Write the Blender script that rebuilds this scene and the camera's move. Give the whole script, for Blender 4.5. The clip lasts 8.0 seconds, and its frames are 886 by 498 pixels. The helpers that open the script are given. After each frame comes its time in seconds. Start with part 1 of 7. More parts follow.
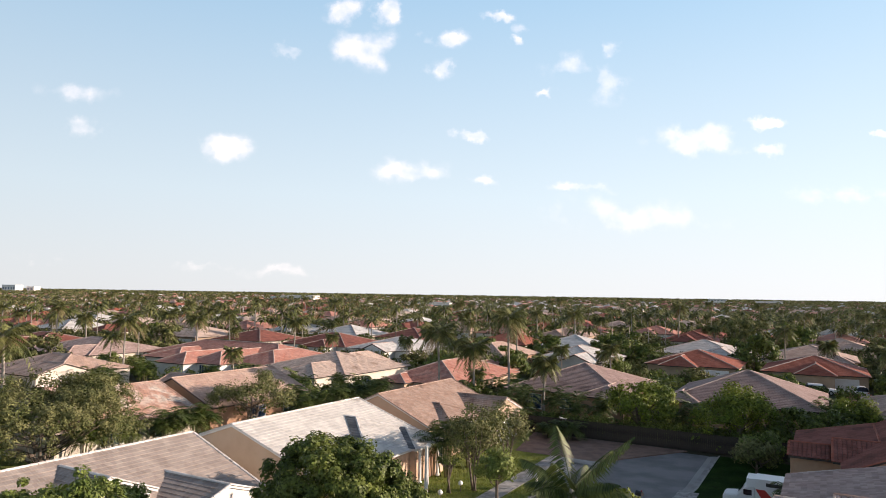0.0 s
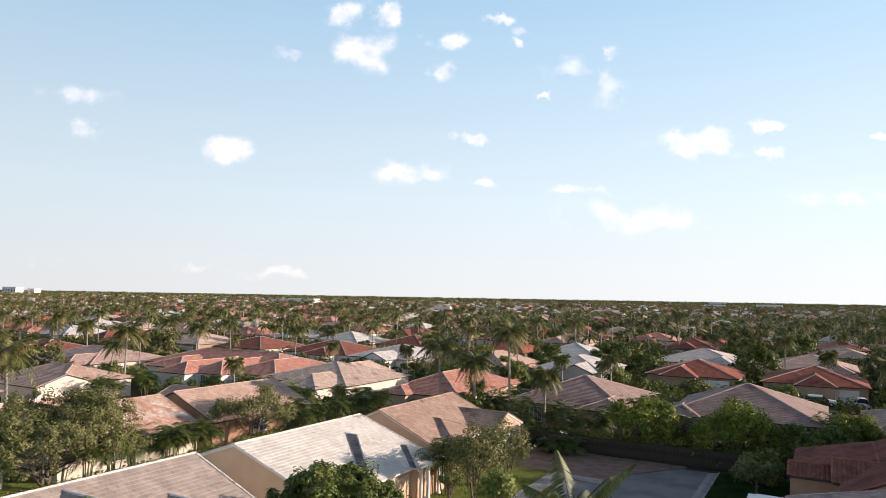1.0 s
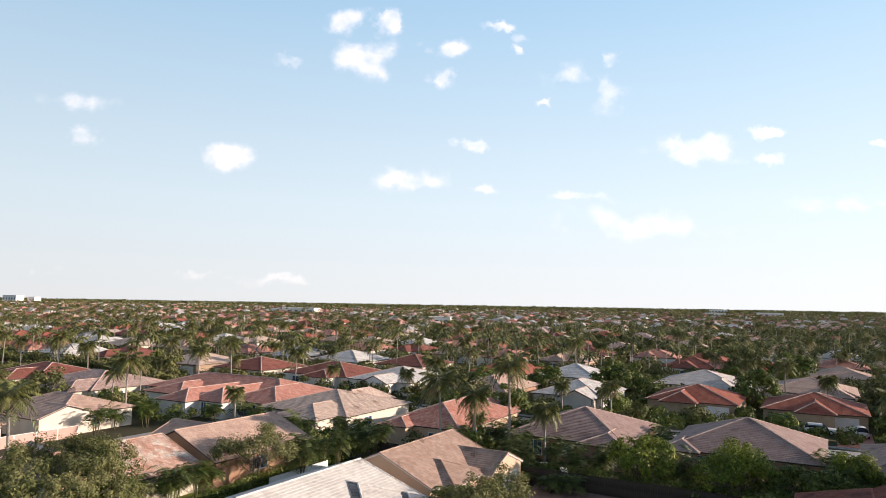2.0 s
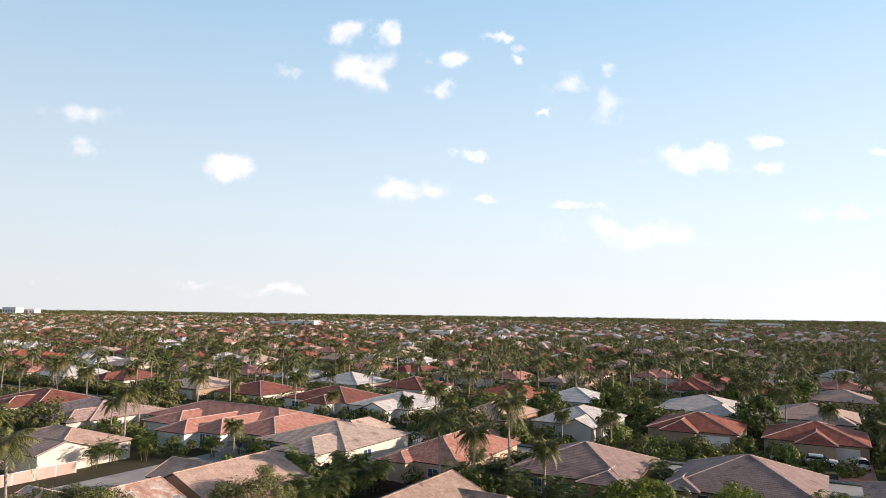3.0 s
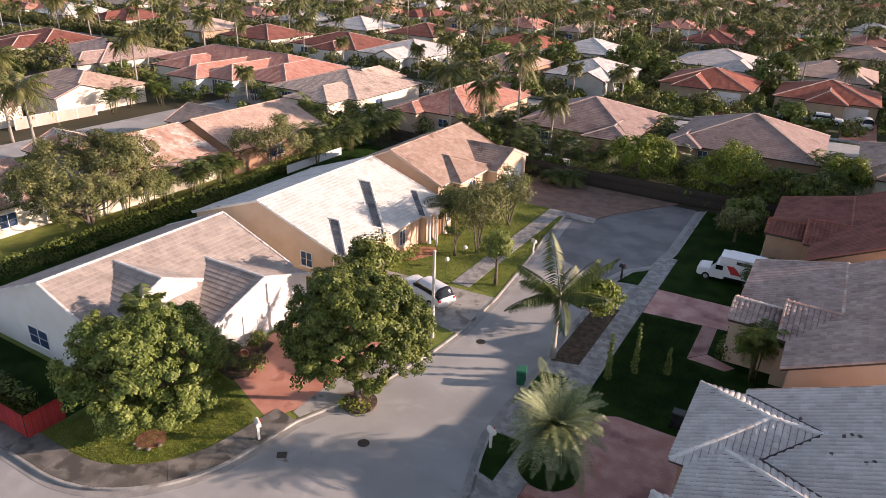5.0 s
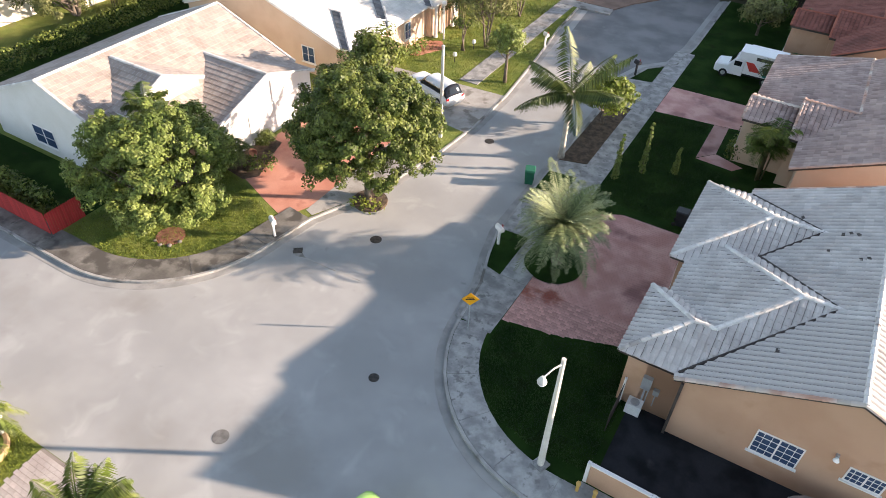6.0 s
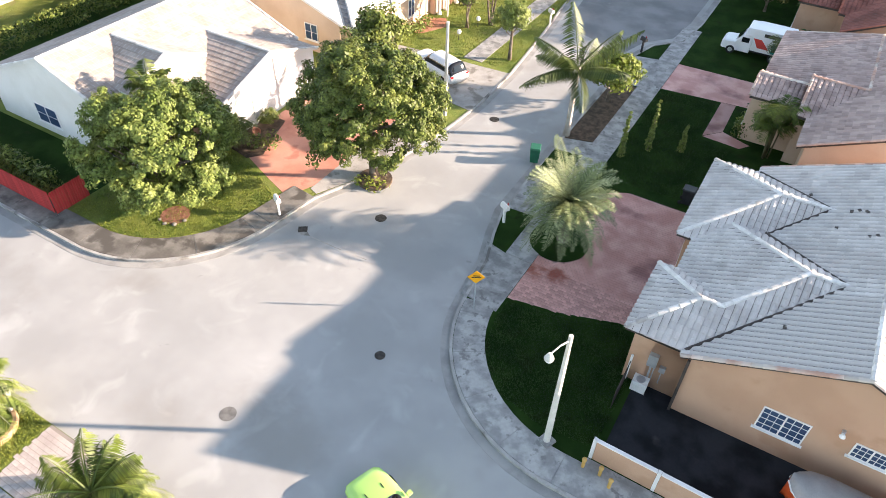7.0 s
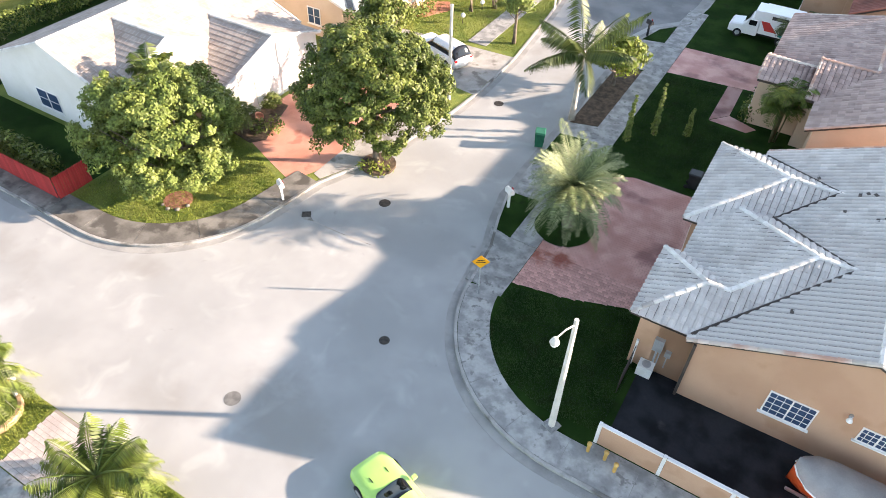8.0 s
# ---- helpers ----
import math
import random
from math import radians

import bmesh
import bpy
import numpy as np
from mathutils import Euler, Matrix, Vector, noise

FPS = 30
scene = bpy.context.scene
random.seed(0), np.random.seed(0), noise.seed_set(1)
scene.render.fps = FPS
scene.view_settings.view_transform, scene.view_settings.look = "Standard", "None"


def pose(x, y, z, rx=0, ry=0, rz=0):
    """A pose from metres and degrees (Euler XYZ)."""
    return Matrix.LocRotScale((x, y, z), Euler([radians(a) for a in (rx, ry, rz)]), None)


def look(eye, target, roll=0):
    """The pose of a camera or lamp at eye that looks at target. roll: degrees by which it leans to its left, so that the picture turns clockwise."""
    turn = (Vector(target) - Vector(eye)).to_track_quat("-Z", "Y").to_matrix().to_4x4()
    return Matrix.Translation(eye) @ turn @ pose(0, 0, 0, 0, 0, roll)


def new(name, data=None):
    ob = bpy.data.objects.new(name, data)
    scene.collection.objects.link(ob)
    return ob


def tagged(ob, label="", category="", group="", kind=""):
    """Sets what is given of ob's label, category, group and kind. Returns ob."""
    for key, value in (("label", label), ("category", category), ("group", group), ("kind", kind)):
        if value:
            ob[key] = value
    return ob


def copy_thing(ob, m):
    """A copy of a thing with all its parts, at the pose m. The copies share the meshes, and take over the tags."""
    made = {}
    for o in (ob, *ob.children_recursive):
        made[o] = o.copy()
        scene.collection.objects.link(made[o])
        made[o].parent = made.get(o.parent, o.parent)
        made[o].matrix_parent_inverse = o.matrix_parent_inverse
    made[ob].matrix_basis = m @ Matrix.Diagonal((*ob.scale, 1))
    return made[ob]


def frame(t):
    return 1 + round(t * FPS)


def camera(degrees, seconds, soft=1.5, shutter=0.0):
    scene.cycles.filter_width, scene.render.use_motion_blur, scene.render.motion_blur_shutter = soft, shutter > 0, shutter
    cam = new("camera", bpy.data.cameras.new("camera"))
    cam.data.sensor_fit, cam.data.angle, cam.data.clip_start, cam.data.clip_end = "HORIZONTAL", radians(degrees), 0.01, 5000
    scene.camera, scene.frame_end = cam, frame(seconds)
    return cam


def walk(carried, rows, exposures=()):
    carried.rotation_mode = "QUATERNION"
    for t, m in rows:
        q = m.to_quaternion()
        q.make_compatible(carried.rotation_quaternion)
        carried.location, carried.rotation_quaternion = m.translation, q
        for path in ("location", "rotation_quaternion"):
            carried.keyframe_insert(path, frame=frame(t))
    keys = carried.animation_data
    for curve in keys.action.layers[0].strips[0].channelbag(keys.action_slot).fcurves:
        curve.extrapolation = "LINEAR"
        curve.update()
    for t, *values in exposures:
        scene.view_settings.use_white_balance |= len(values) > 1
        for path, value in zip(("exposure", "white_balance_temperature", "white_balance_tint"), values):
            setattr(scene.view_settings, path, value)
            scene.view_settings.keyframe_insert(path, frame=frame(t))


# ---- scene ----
cam = camera(66.2, 8.0, soft=0.8)
PATH = [
    (0, (-0.42, 1.559, 15.444), (-0.418, 3.554, 15.575), 0.9),
    (0.5, (-0.595, 1.403, 15.612), (-0.591, 3.398, 15.746), 1.0),
    (1, (-0.542, 1.175, 16.809), (-0.541, 3.17, 16.947), 1.0),
    (1.5, (-0.613, 0.846, 18.462), (-0.613, 2.841, 18.604), 1.0),
    (3, (-0.481, 0.129, 23.914), (-0.482, 2.12, 24.1), 0.8),
    (3.5, (-0.438, 0.207, 24.687), (-0.44, 2.198, 24.872), 0.8),
    (4, (-0.286, 0.557, 24.679), (-0.292, 2.557, 24.722), 1.0),
    (4.5, (-0.396, 0.912, 24.393), (-0.408, 2.884, 24.059), 1.2),
    (5, (-0.41, 1.2, 24.624), (-0.419, 3.028, 23.813), 2.0),
    (5.1, (-0.458, 1.247, 24.613), (-0.463, 3.024, 23.694), 2.2),
    (5.2, (-0.517, 1.31, 24.6), (-0.52, 3.05, 23.615), 2.0),
    (6.3, (-0.856, 1.398, 24.659), (-0.848, 2.876, 23.311), 2.4),
    (6.5, (-0.847, 1.41, 24.627), (-0.844, 2.885, 23.277), 2.2),
    (7, (-0.967, 1.353, 24.458), (-0.966, 2.829, 23.108), 2.1),
    (7.5, (-0.98, 1.327, 24.333), (-0.985, 2.793, 22.972), 1.9),
    (8, (-1.003, 1.399, 24.237), (-1.011, 2.849, 22.86), 1.8),
]
EXPOSURES = [(0, 0.57, 6850, 19), (3.5, 0.6, 6850, 19), (4.2, 0.6, 6900, 20), (4.5, 0.6, 7000, 22), (5.0, 1.0, 7150, 29), (5.2, 1.15, 7150, 27), (6.3, 1.87, 6950, 18), (8, 2.27, 7000, 18)]
walk(cam, [(t, look(eye, target, roll)) for t, eye, target, roll in PATH], EXPOSURES)

# ---- light ----
SUN_EL, SUN_AZ = 14.4, 90.0   # degrees above the horizon; from +y towards +x
sun_data = bpy.data.lights.new("sun", "SUN")
sun_data.energy, sun_data.angle, sun_data.color = 4.7, radians(0.6), (1.0, 0.86, 0.71)
sun = new("sun", sun_data)
sun.matrix_world = look((60 * math.sin(radians(SUN_AZ)), 60 * math.cos(radians(SUN_AZ)), 60 * math.tan(radians(SUN_EL))), (0, 0, 0))

world = bpy.data.worlds.new("world")
scene.world = world
world.use_nodes = True
wn, wl = world.node_tree.nodes, world.node_tree.links
wn.clear()


def wnode(kind, operation=None):
    n = wn.new(kind)
    if operation:
        n.operation = operation
    return n


w_out, w_bg = wnode("ShaderNodeOutputWorld"), wnode("ShaderNodeBackground")
w_sky = wnode("ShaderNodeTexSky")
w_sky.sky_type, w_sky.sun_disc = "NISHITA", False
w_sky.sun_elevation, w_sky.sun_rotation = radians(SUN_EL), radians(SUN_AZ)
w_sky.altitude, w_sky.air_density, w_sky.dust_density, w_sky.ozone_density = 10, 1.0, 1.2, 1.6
w_bg.inputs["Strength"].default_value = 0.12
w_co = wnode("ShaderNodeTexCoord")
w_sep = wnode("ShaderNodeSeparateXYZ")
wl.new(w_co.outputs["Generated"], w_sep.inputs[0])


def wmath(op, a, b=None, clamp=False):
    n = wnode("ShaderNodeMath", op)
    n.use_clamp = clamp
    for s, v in zip(n.inputs, (a, b)):
        if v is None:
            continue
        if isinstance(v, (int, float)):
            s.default_value = v
        else:
            wl.new(v, s)
    return n.outputs[0]


front = wmath("MAXIMUM", w_sep.outputs["Y"], 0.02)
w_uv = wnode("ShaderNodeCombineXYZ")
wl.new(wmath("DIVIDE", w_sep.outputs["X"], front), w_uv.inputs[0])
wl.new(wmath("DIVIDE", w_sep.outputs["Z"], front), w_uv.inputs[1])
w_warp = wnode("ShaderNodeTexNoise")
w_warp.inputs["Scale"].default_value, w_warp.inputs["Detail"].default_value, w_warp.inputs["Roughness"].default_value = 16.0, 5.0, 0.6
wl.new(w_uv.outputs[0], w_warp.inputs["Vector"])
w_mid = wnode("ShaderNodeVectorMath", operation="SUBTRACT")
w_mid.inputs[1].default_value = (0.5, 0.5, 0.5)
wl.new(w_warp.outputs["Color"], w_mid.inputs[0])
w_wob = wnode("ShaderNodeVectorMath", operation="MULTIPLY_ADD")
w_wob.inputs[1].default_value = (0.095, 0.06, 0)
wl.new(w_mid.outputs[0], w_wob.inputs[0])
wl.new(w_uv.outputs[0], w_wob.inputs[2])
# small fair-weather clouds: place across, place up, half width, half height
CLOUDS = (
    (-0.151, 0.419, 0.032, 0.018), (-0.119, 0.363, 0.046, 0.027), (-0.089, 0.424, 0.018, 0.025), (-0.549, 0.292, 0.054, 0.018),
    (-0.536, 0.237, 0.032, 0.017), (-0.324, 0.217, 0.048, 0.020), (-0.241, 0.359, 0.023, 0.010), (-0.011, 0.337, 0.017, 0.015),
    (0.014, 0.378, 0.027, 0.012), (0.079, 0.418, 0.023, 0.008), (0.099, 0.382, 0.012, 0.010), (0.190, 0.343, 0.035, 0.020),
    (0.244, 0.323, 0.023, 0.028), (0.246, 0.369, 0.015, 0.010), (0.155, 0.304, 0.013, 0.007), (0.039, 0.231, 0.022, 0.008),
    (-0.050, 0.184, 0.062, 0.017), (0.488, 0.219, 0.033, 0.010), (0.486, 0.264, 0.025, 0.009), (0.374, 0.233, 0.058, 0.021),
    (0.059, 0.173, 0.023, 0.008), (0.645, 0.250, 0.017, 0.007), (0.281, 0.121, 0.125, 0.025), (0.592, 0.156, 0.085, 0.014),
    (-0.236, 0.030, 0.050, 0.009), (-0.350, 0.036, 0.035, 0.008), (-0.590, 0.040, 0.035, 0.009), (0.420, 0.222, 0.075, 0.014), (0.200, 0.158, 0.060, 0.008), (-0.030, 0.390, 0.014, 0.010), (0.105, 0.402, 0.018, 0.008),
)
FAINT = (3, 4, 6, 7, 8, 11, 12, 13, 16, 20, 22, 23, 24, 25, 26, 27, 28, 29, 30)
cover = None
for i, (cu, cv, cw, ch) in enumerate(CLOUDS):
    n = wnode("ShaderNodeVectorMath", operation="MULTIPLY_ADD")
    n.inputs[1].default_value, n.inputs[2].default_value = (1 / cw, 1 / ch, 0), (-cu / cw, -cv / ch, 0)
    wl.new(w_wob.outputs[0], n.inputs[0])
    d = wnode("ShaderNodeVectorMath", operation="LENGTH")
    wl.new(n.outputs[0], d.inputs[0])
    near = wmath("SUBTRACT", 1.5, d.outputs["Value"], clamp=True)
    near = wmath("MULTIPLY", near, (0.44 if i > 21 else 0.56) if i in FAINT else 0.78)
    cover = near if cover is None else wmath("MAXIMUM", cover, near)
w_fine = wnode("ShaderNodeTexNoise")
w_fine.inputs["Scale"].default_value, w_fine.inputs["Detail"].default_value = 20.0, 8.0
wl.new(w_uv.outputs[0], w_fine.inputs["Vector"])
ragged = wmath("ADD", cover, wmath("MULTIPLY", wmath("SUBTRACT", w_fine.outputs[0], 0.56), 2.3), clamp=True)
veil = wmath("MULTIPLY", ragged, wmath("MULTIPLY", cover, 2.0, clamp=True))
veil = wmath("MULTIPLY", wmath("POWER", veil, 1.3), 0.64)
w_mix = wnode("ShaderNodeMix")
w_mix.data_type = "RGBA"
wl.new(veil, w_mix.inputs["Factor"])
# thin bright haze that lies over the lower sky all round
w_haze = wnode("ShaderNodeValToRGB")
w_haze.color_ramp.elements[0].position, w_haze.color_ramp.elements[0].color = 0.0, (0.79, 0.88, 0.905, 1)
w_haze.color_ramp.elements[1].position, w_haze.color_ramp.elements[1].color = 0.42, (0.37, 0.635, 0.86, 1)
w_el = w_haze.color_ramp.elements.new(0.14)
w_el.color = (0.68, 0.865, 0.955, 1)
wl.new(w_sep.outputs["Z"], w_haze.inputs[0])
w_lift = wnode("ShaderNodeMix")
w_lift.data_type, w_lift.blend_type = "RGBA", "MULTIPLY"
w_lift.inputs["Factor"].default_value = 1.0
wl.new(w_haze.outputs["Color"], w_lift.inputs["A"])
w_side = wnode("ShaderNodeMapRange")
w_side.inputs["From Min"].default_value, w_side.inputs["From Max"].default_value = -0.7, 0.7
w_side.inputs["To Min"].default_value, w_side.inputs["To Max"].default_value = 5.2, 6.8
wl.new(w_sep.outputs["X"], w_side.inputs["Value"])
wl.new(w_side.outputs[0], w_lift.inputs["B"])
w_fade = wnode("ShaderNodeMapRange")
w_fade.interpolation_type = "SMOOTHSTEP"
w_fade.inputs["From Min"].default_value, w_fade.inputs["From Max"].default_value = 0.42, 0.54
w_fade.inputs["To Min"].default_value, w_fade.inputs["To Max"].default_value = 0.95, 0.0
wl.new(w_sep.outputs["Z"], w_fade.inputs["Value"])
w_air = wnode("ShaderNodeMix")
w_air.data_type = "RGBA"
wl.new(w_fade.outputs[0], w_air.inputs["Factor"])
w_deep = wnode("ShaderNodeMix")
w_deep.data_type, w_deep.blend_type = "RGBA", "MULTIPLY"
w_deep.inputs["Factor"].default_value, w_deep.inputs["B"].default_value = 1.0, (0.95, 0.86, 0.8, 1)
wl.new(w_sky.outputs[0], w_deep.inputs["A"])
wl.new(w_deep.outputs["Result"], w_air.inputs["A"])
wl.new(w_lift.outputs["Result"], w_air.inputs["B"])
wl.new(w_air.outputs["Result"], w_mix.inputs["A"])
w_mix.inputs["B"].default_value = (9.2, 8.5, 8.2, 1)
wl.new(w_mix.outputs["Result"], w_bg.inputs["Color"])
wl.new(w_bg.outputs[0], w_out.inputs[0])

# ---- materials ----


def material(name, c1, c2, scale=1.5, rough=0.8, bump=0.15, fine=25.0, metal=0.0, island=0.0, stain=None, stain_scale=0.35, stain_at=0.55, spec=0.3, translucent=0.0, per_object=0.0, bump_dist=0.02):
    m = bpy.data.materials.new(name)
    m.use_nodes = True
    t = m.node_tree
    n, l = t.nodes, t.links
    b = n["Principled BSDF"]
    b.inputs["Roughness"].default_value, b.inputs["Metallic"].default_value = rough, metal
    b.inputs["Specular IOR Level"].default_value = spec
    co = n.new("ShaderNodeTexCoord")

    def tex(s, detail=4):
        x = n.new("ShaderNodeTexNoise")
        x.inputs["Scale"].default_value, x.inputs["Detail"].default_value = s, detail
        l.new(co.outputs["Object"], x.inputs["Vector"])
        return x.outputs[0]

    def mix(f, a, c, mode="MIX"):
        x = n.new("ShaderNodeMix")
        x.data_type, x.blend_type = "RGBA", mode
        for s, v in ((x.inputs["Factor"], f), (x.inputs["A"], a), (x.inputs["B"], c)):
            if isinstance(v, (int, float)):
                s.default_value = v
            elif isinstance(v, tuple):
                s.default_value = (*v, 1)
            else:
                l.new(v, s)
        return x.outputs["Result"]

    def ramp(v, lo, hi):
        x = n.new("ShaderNodeMapRange")
        x.interpolation_type = "SMOOTHSTEP"
        x.inputs["From Min"].default_value, x.inputs["From Max"].default_value = lo, hi
        l.new(v, x.inputs["Value"])
        return x.outputs[0]

    big, small = tex(scale), tex(fine, 6)
    col = mix(ramp(big, 0.35, 0.65), c1, c2)
    grain = n.new("ShaderNodeMapRange")
    grain.inputs["To Min"].default_value, grain.inputs["To Max"].default_value = 0.78, 1.2
    l.new(small, grain.inputs["Value"])
    col = mix(0.8, col, grain.outputs[0], "MULTIPLY")
    if stain:
        col = mix(ramp(tex(stain_scale, 6), stain_at, stain_at + 0.13), col, stain)
    if island:
        g = n.new("ShaderNodeNewGeometry")
        r = n.new("ShaderNodeMapRange")
        r.inputs["To Min"].default_value, r.inputs["To Max"].default_value = 1 - island, 1 + island
        l.new(g.outputs["Random Per Island"], r.inputs["Value"])
        col = mix(1.0, col, r.outputs[0], "MULTIPLY")
    if per_object:
        g = n.new("ShaderNodeObjectInfo")
        r = n.new("ShaderNodeMapRange")
        r.inputs["To Min"].default_value, r.inputs["To Max"].default_value = 1 - per_object, 1 + per_object
        l.new(g.outputs["Random"], r.inputs["Value"])
        col = mix(1.0, col, r.outputs[0], "MULTIPLY")
    l.new(col, b.inputs["Base Color"])
    if bump:
        bp = n.new("ShaderNodeBump")
        bp.inputs["Strength"].default_value, bp.inputs["Distance"].default_value = bump, bump_dist
        l.new(small, bp.inputs["Height"])
        l.new(bp.outputs[0], b.inputs["Normal"])
    if translucent:
        tr, ms = n.new("ShaderNodeBsdfTranslucent"), n.new("ShaderNodeMixShader")
        ms.inputs[0].default_value = translucent
        l.new(col, tr.inputs["Color"])
        l.new(b.outputs[0], ms.inputs[1])
        l.new(tr.outputs[0], ms.inputs[2])
        l.new(ms.outputs[0], n["Material Output"].inputs["Surface"])
    return m


def add_spot(m, centre, radius, colour):
    """A ragged stain soaked into a surface, at a place in the object's own coordinates."""
    t = m.node_tree
    n, l = t.nodes, t.links
    b = n["Principled BSDF"]
    old = b.inputs["Base Color"].links[0].from_socket
    g_ = n.new("ShaderNodeNewGeometry")
    d = n.new("ShaderNodeVectorMath")
    d.operation = "DISTANCE"
    l.new(g_.outputs["Position"], d.inputs[0])
    d.inputs[1].default_value = centre
    nz = n.new("ShaderNodeTexNoise")
    nz.inputs["Scale"].default_value, nz.inputs["Detail"].default_value = 1.6, 6.0
    l.new(g_.outputs["Position"], nz.inputs["Vector"])
    ad = n.new("ShaderNodeMath")
    ad.operation = "MULTIPLY_ADD"
    l.new(nz.outputs[0], ad.inputs[0])
    ad.inputs[1].default_value = radius * 2.6
    l.new(d.outputs["Value"], ad.inputs[2])
    r = n.new("ShaderNodeMapRange")
    r.interpolation_type = "SMOOTHSTEP"
    r.inputs["From Min"].default_value, r.inputs["From Max"].default_value = radius * 1.3, radius * 2.4
    r.inputs["To Min"].default_value, r.inputs["To Max"].default_value = 0.85, 0.0
    l.new(ad.outputs[0], r.inputs["Value"])
    x = n.new("ShaderNodeMix")
    x.data_type = "RGBA"
    l.new(r.outputs[0], x.inputs["Factor"])
    l.new(old, x.inputs["A"])
    x.inputs["B"].default_value = (*colour, 1)
    l.new(x.outputs["Result"], b.inputs["Base Color"])


def roof_mat(name, c1, c2, stain=None, island=0.18, at=0.56):
    return material(name, c1, c2, 0.9, 0.78, 0.3, 30, island=island, stain=stain, stain_scale=0.45, stain_at=at)


GROUND = material("ground_earth", (0.035, 0.038, 0.018), (0.065, 0.058, 0.032), 0.06, 0.95, 0.3, 3)
ROAD = material("worn_asphalt", (0.32, 0.317, 0.305), (0.385, 0.38, 0.366), 0.25, 0.9, 0.25, 35, stain=(0.29, 0.28, 0.262), stain_scale=0.16, stain_at=0.55)


def scuffs(m):
    """Pale worn patches and small dark scars on the asphalt."""
    t = m.node_tree
    n, l = t.nodes, t.links
    b = n["Principled BSDF"]
    col = b.inputs["Base Color"].links[0].from_socket
    co = n.new("ShaderNodeTexCoord")
    for src, sc, lo, hi, a_, c_ in ((None, 0.55, 0.56, 0.72, 1.0, 1.17), (None, 2.2, 0.7, 0.78, 1.0, 0.78)):
        if src is None:
            z = n.new("ShaderNodeTexNoise")
            z.inputs["Scale"].default_value, z.inputs["Detail"].default_value, z.inputs["Distortion"].default_value = sc, 7.0, 0.8
            l.new(co.outputs["Object"], z.inputs["Vector"])
            src = z.outputs[0]
        r = n.new("ShaderNodeMapRange")
        for k, v in (("From Min", lo), ("From Max", hi), ("To Min", a_), ("To Max", c_)):
            r.inputs[k].default_value = v
        l.new(src, r.inputs["Value"])
        x = n.new("ShaderNodeMix")
        x.data_type, x.blend_type = "RGBA", "MULTIPLY"
        x.inputs["Factor"].default_value = 1.0
        l.new(col, x.inputs["A"])
        l.new(r.outputs[0], x.inputs["B"])
        col = x.outputs["Result"]
    l.new(col, b.inputs["Base Color"])


scuffs(ROAD)
CONCRETE = material("weathered_concrete", (0.25, 0.247, 0.236), (0.41, 0.4, 0.38), 1.6, 0.9, 0.4, 7, stain=(0.2, 0.195, 0.185), stain_scale=3.0, stain_at=0.56, per_object=0.12)
CONCRETE_DIRTY = material("mildewed_concrete", (0.14, 0.128, 0.112), (0.25, 0.232, 0.205), 0.7, 0.92, 0.3, 8, stain=(0.095, 0.086, 0.075), stain_scale=0.9, stain_at=0.5, per_object=0.18)
APRON = material("sunlit_apron_concrete", (0.29, 0.275, 0.25), (0.4, 0.38, 0.35), 0.7, 0.9, 0.3, 9, stain=(0.2, 0.185, 0.16), stain_scale=1.2, stain_at=0.52)
KERB = material("kerb_concrete", (0.31, 0.3, 0.28), (0.42, 0.405, 0.38), 0.8, 0.88, 0.25, 12, stain=(0.16, 0.15, 0.135), stain_scale=0.7, stain_at=0.52)
GUTTER = material("gutter_concrete", (0.26, 0.253, 0.24), (0.35, 0.34, 0.32), 1.0, 0.88, 0.25, 22)
LAWN = material("lawn_grass", (0.13, 0.175, 0.032), (0.2, 0.225, 0.05), 0.7, 0.95, 0.9, 55, stain=(0.16, 0.15, 0.06), stain_scale=0.5, stain_at=0.6, bump_dist=0.06)
# lush green, with much of the lawn's shade put into the colour
LAWN_LUSH_SHADE = material("lush_shade_lawn", (0.013, 0.036, 0.007), (0.026, 0.06, 0.012), 0.5, 0.95, 0.9, 40, stain=(0.02, 0.036, 0.01), stain_scale=0.9, stain_at=0.56, bump_dist=0.08, spec=0.05)
MULCH = material("mulch_bed", (0.06, 0.042, 0.03), (0.13, 0.09, 0.06), 3, 0.95, 0.8, 40, bump_dist=0.05)
REDCONC = material("red_stamped_concrete", (0.5, 0.21, 0.145), (0.6, 0.29, 0.21), 0.6, 0.75, 0.2, 20, stain=(0.42, 0.17, 0.12), stain_scale=0.8)
PAVER = material("pink_pavers", (0.46, 0.235, 0.2), (0.58, 0.34, 0.295), 0.9, 0.8, 0.3, 20, per_object=0.2, stain=(0.27, 0.13, 0.12), stain_scale=0.35)
REDCHIP = material("red_brick_chips", (0.2, 0.085, 0.06), (0.32, 0.14, 0.1), 4, 0.95, 0.8, 40, bump_dist=0.05)
PAVER_JOINT = material("paver_joint", (0.24, 0.14, 0.13), (0.3, 0.19, 0.17), 2, 0.9)
# worn asphalt, darkened to stand for the shade at the street end
SHADE_ROAD = material("worn_shade_asphalt", (0.17, 0.17, 0.172), (0.25, 0.248, 0.245), 0.35, 0.85, 0.3, 30, stain=(0.3, 0.295, 0.285), stain_scale=0.5, stain_at=0.62)
add_spot(PAVER, (3.69, 26.63, 0.12), 0.8, (0.3, 0.075, 0.04))
add_spot(PAVER, (4.89, 26.3, 0.12), 0.75, (0.26, 0.06, 0.035))
BRICKTAN = material("tan_cast_rim", (0.4, 0.25, 0.14), (0.5, 0.33, 0.2), 2, 0.85, 0.3, 20)
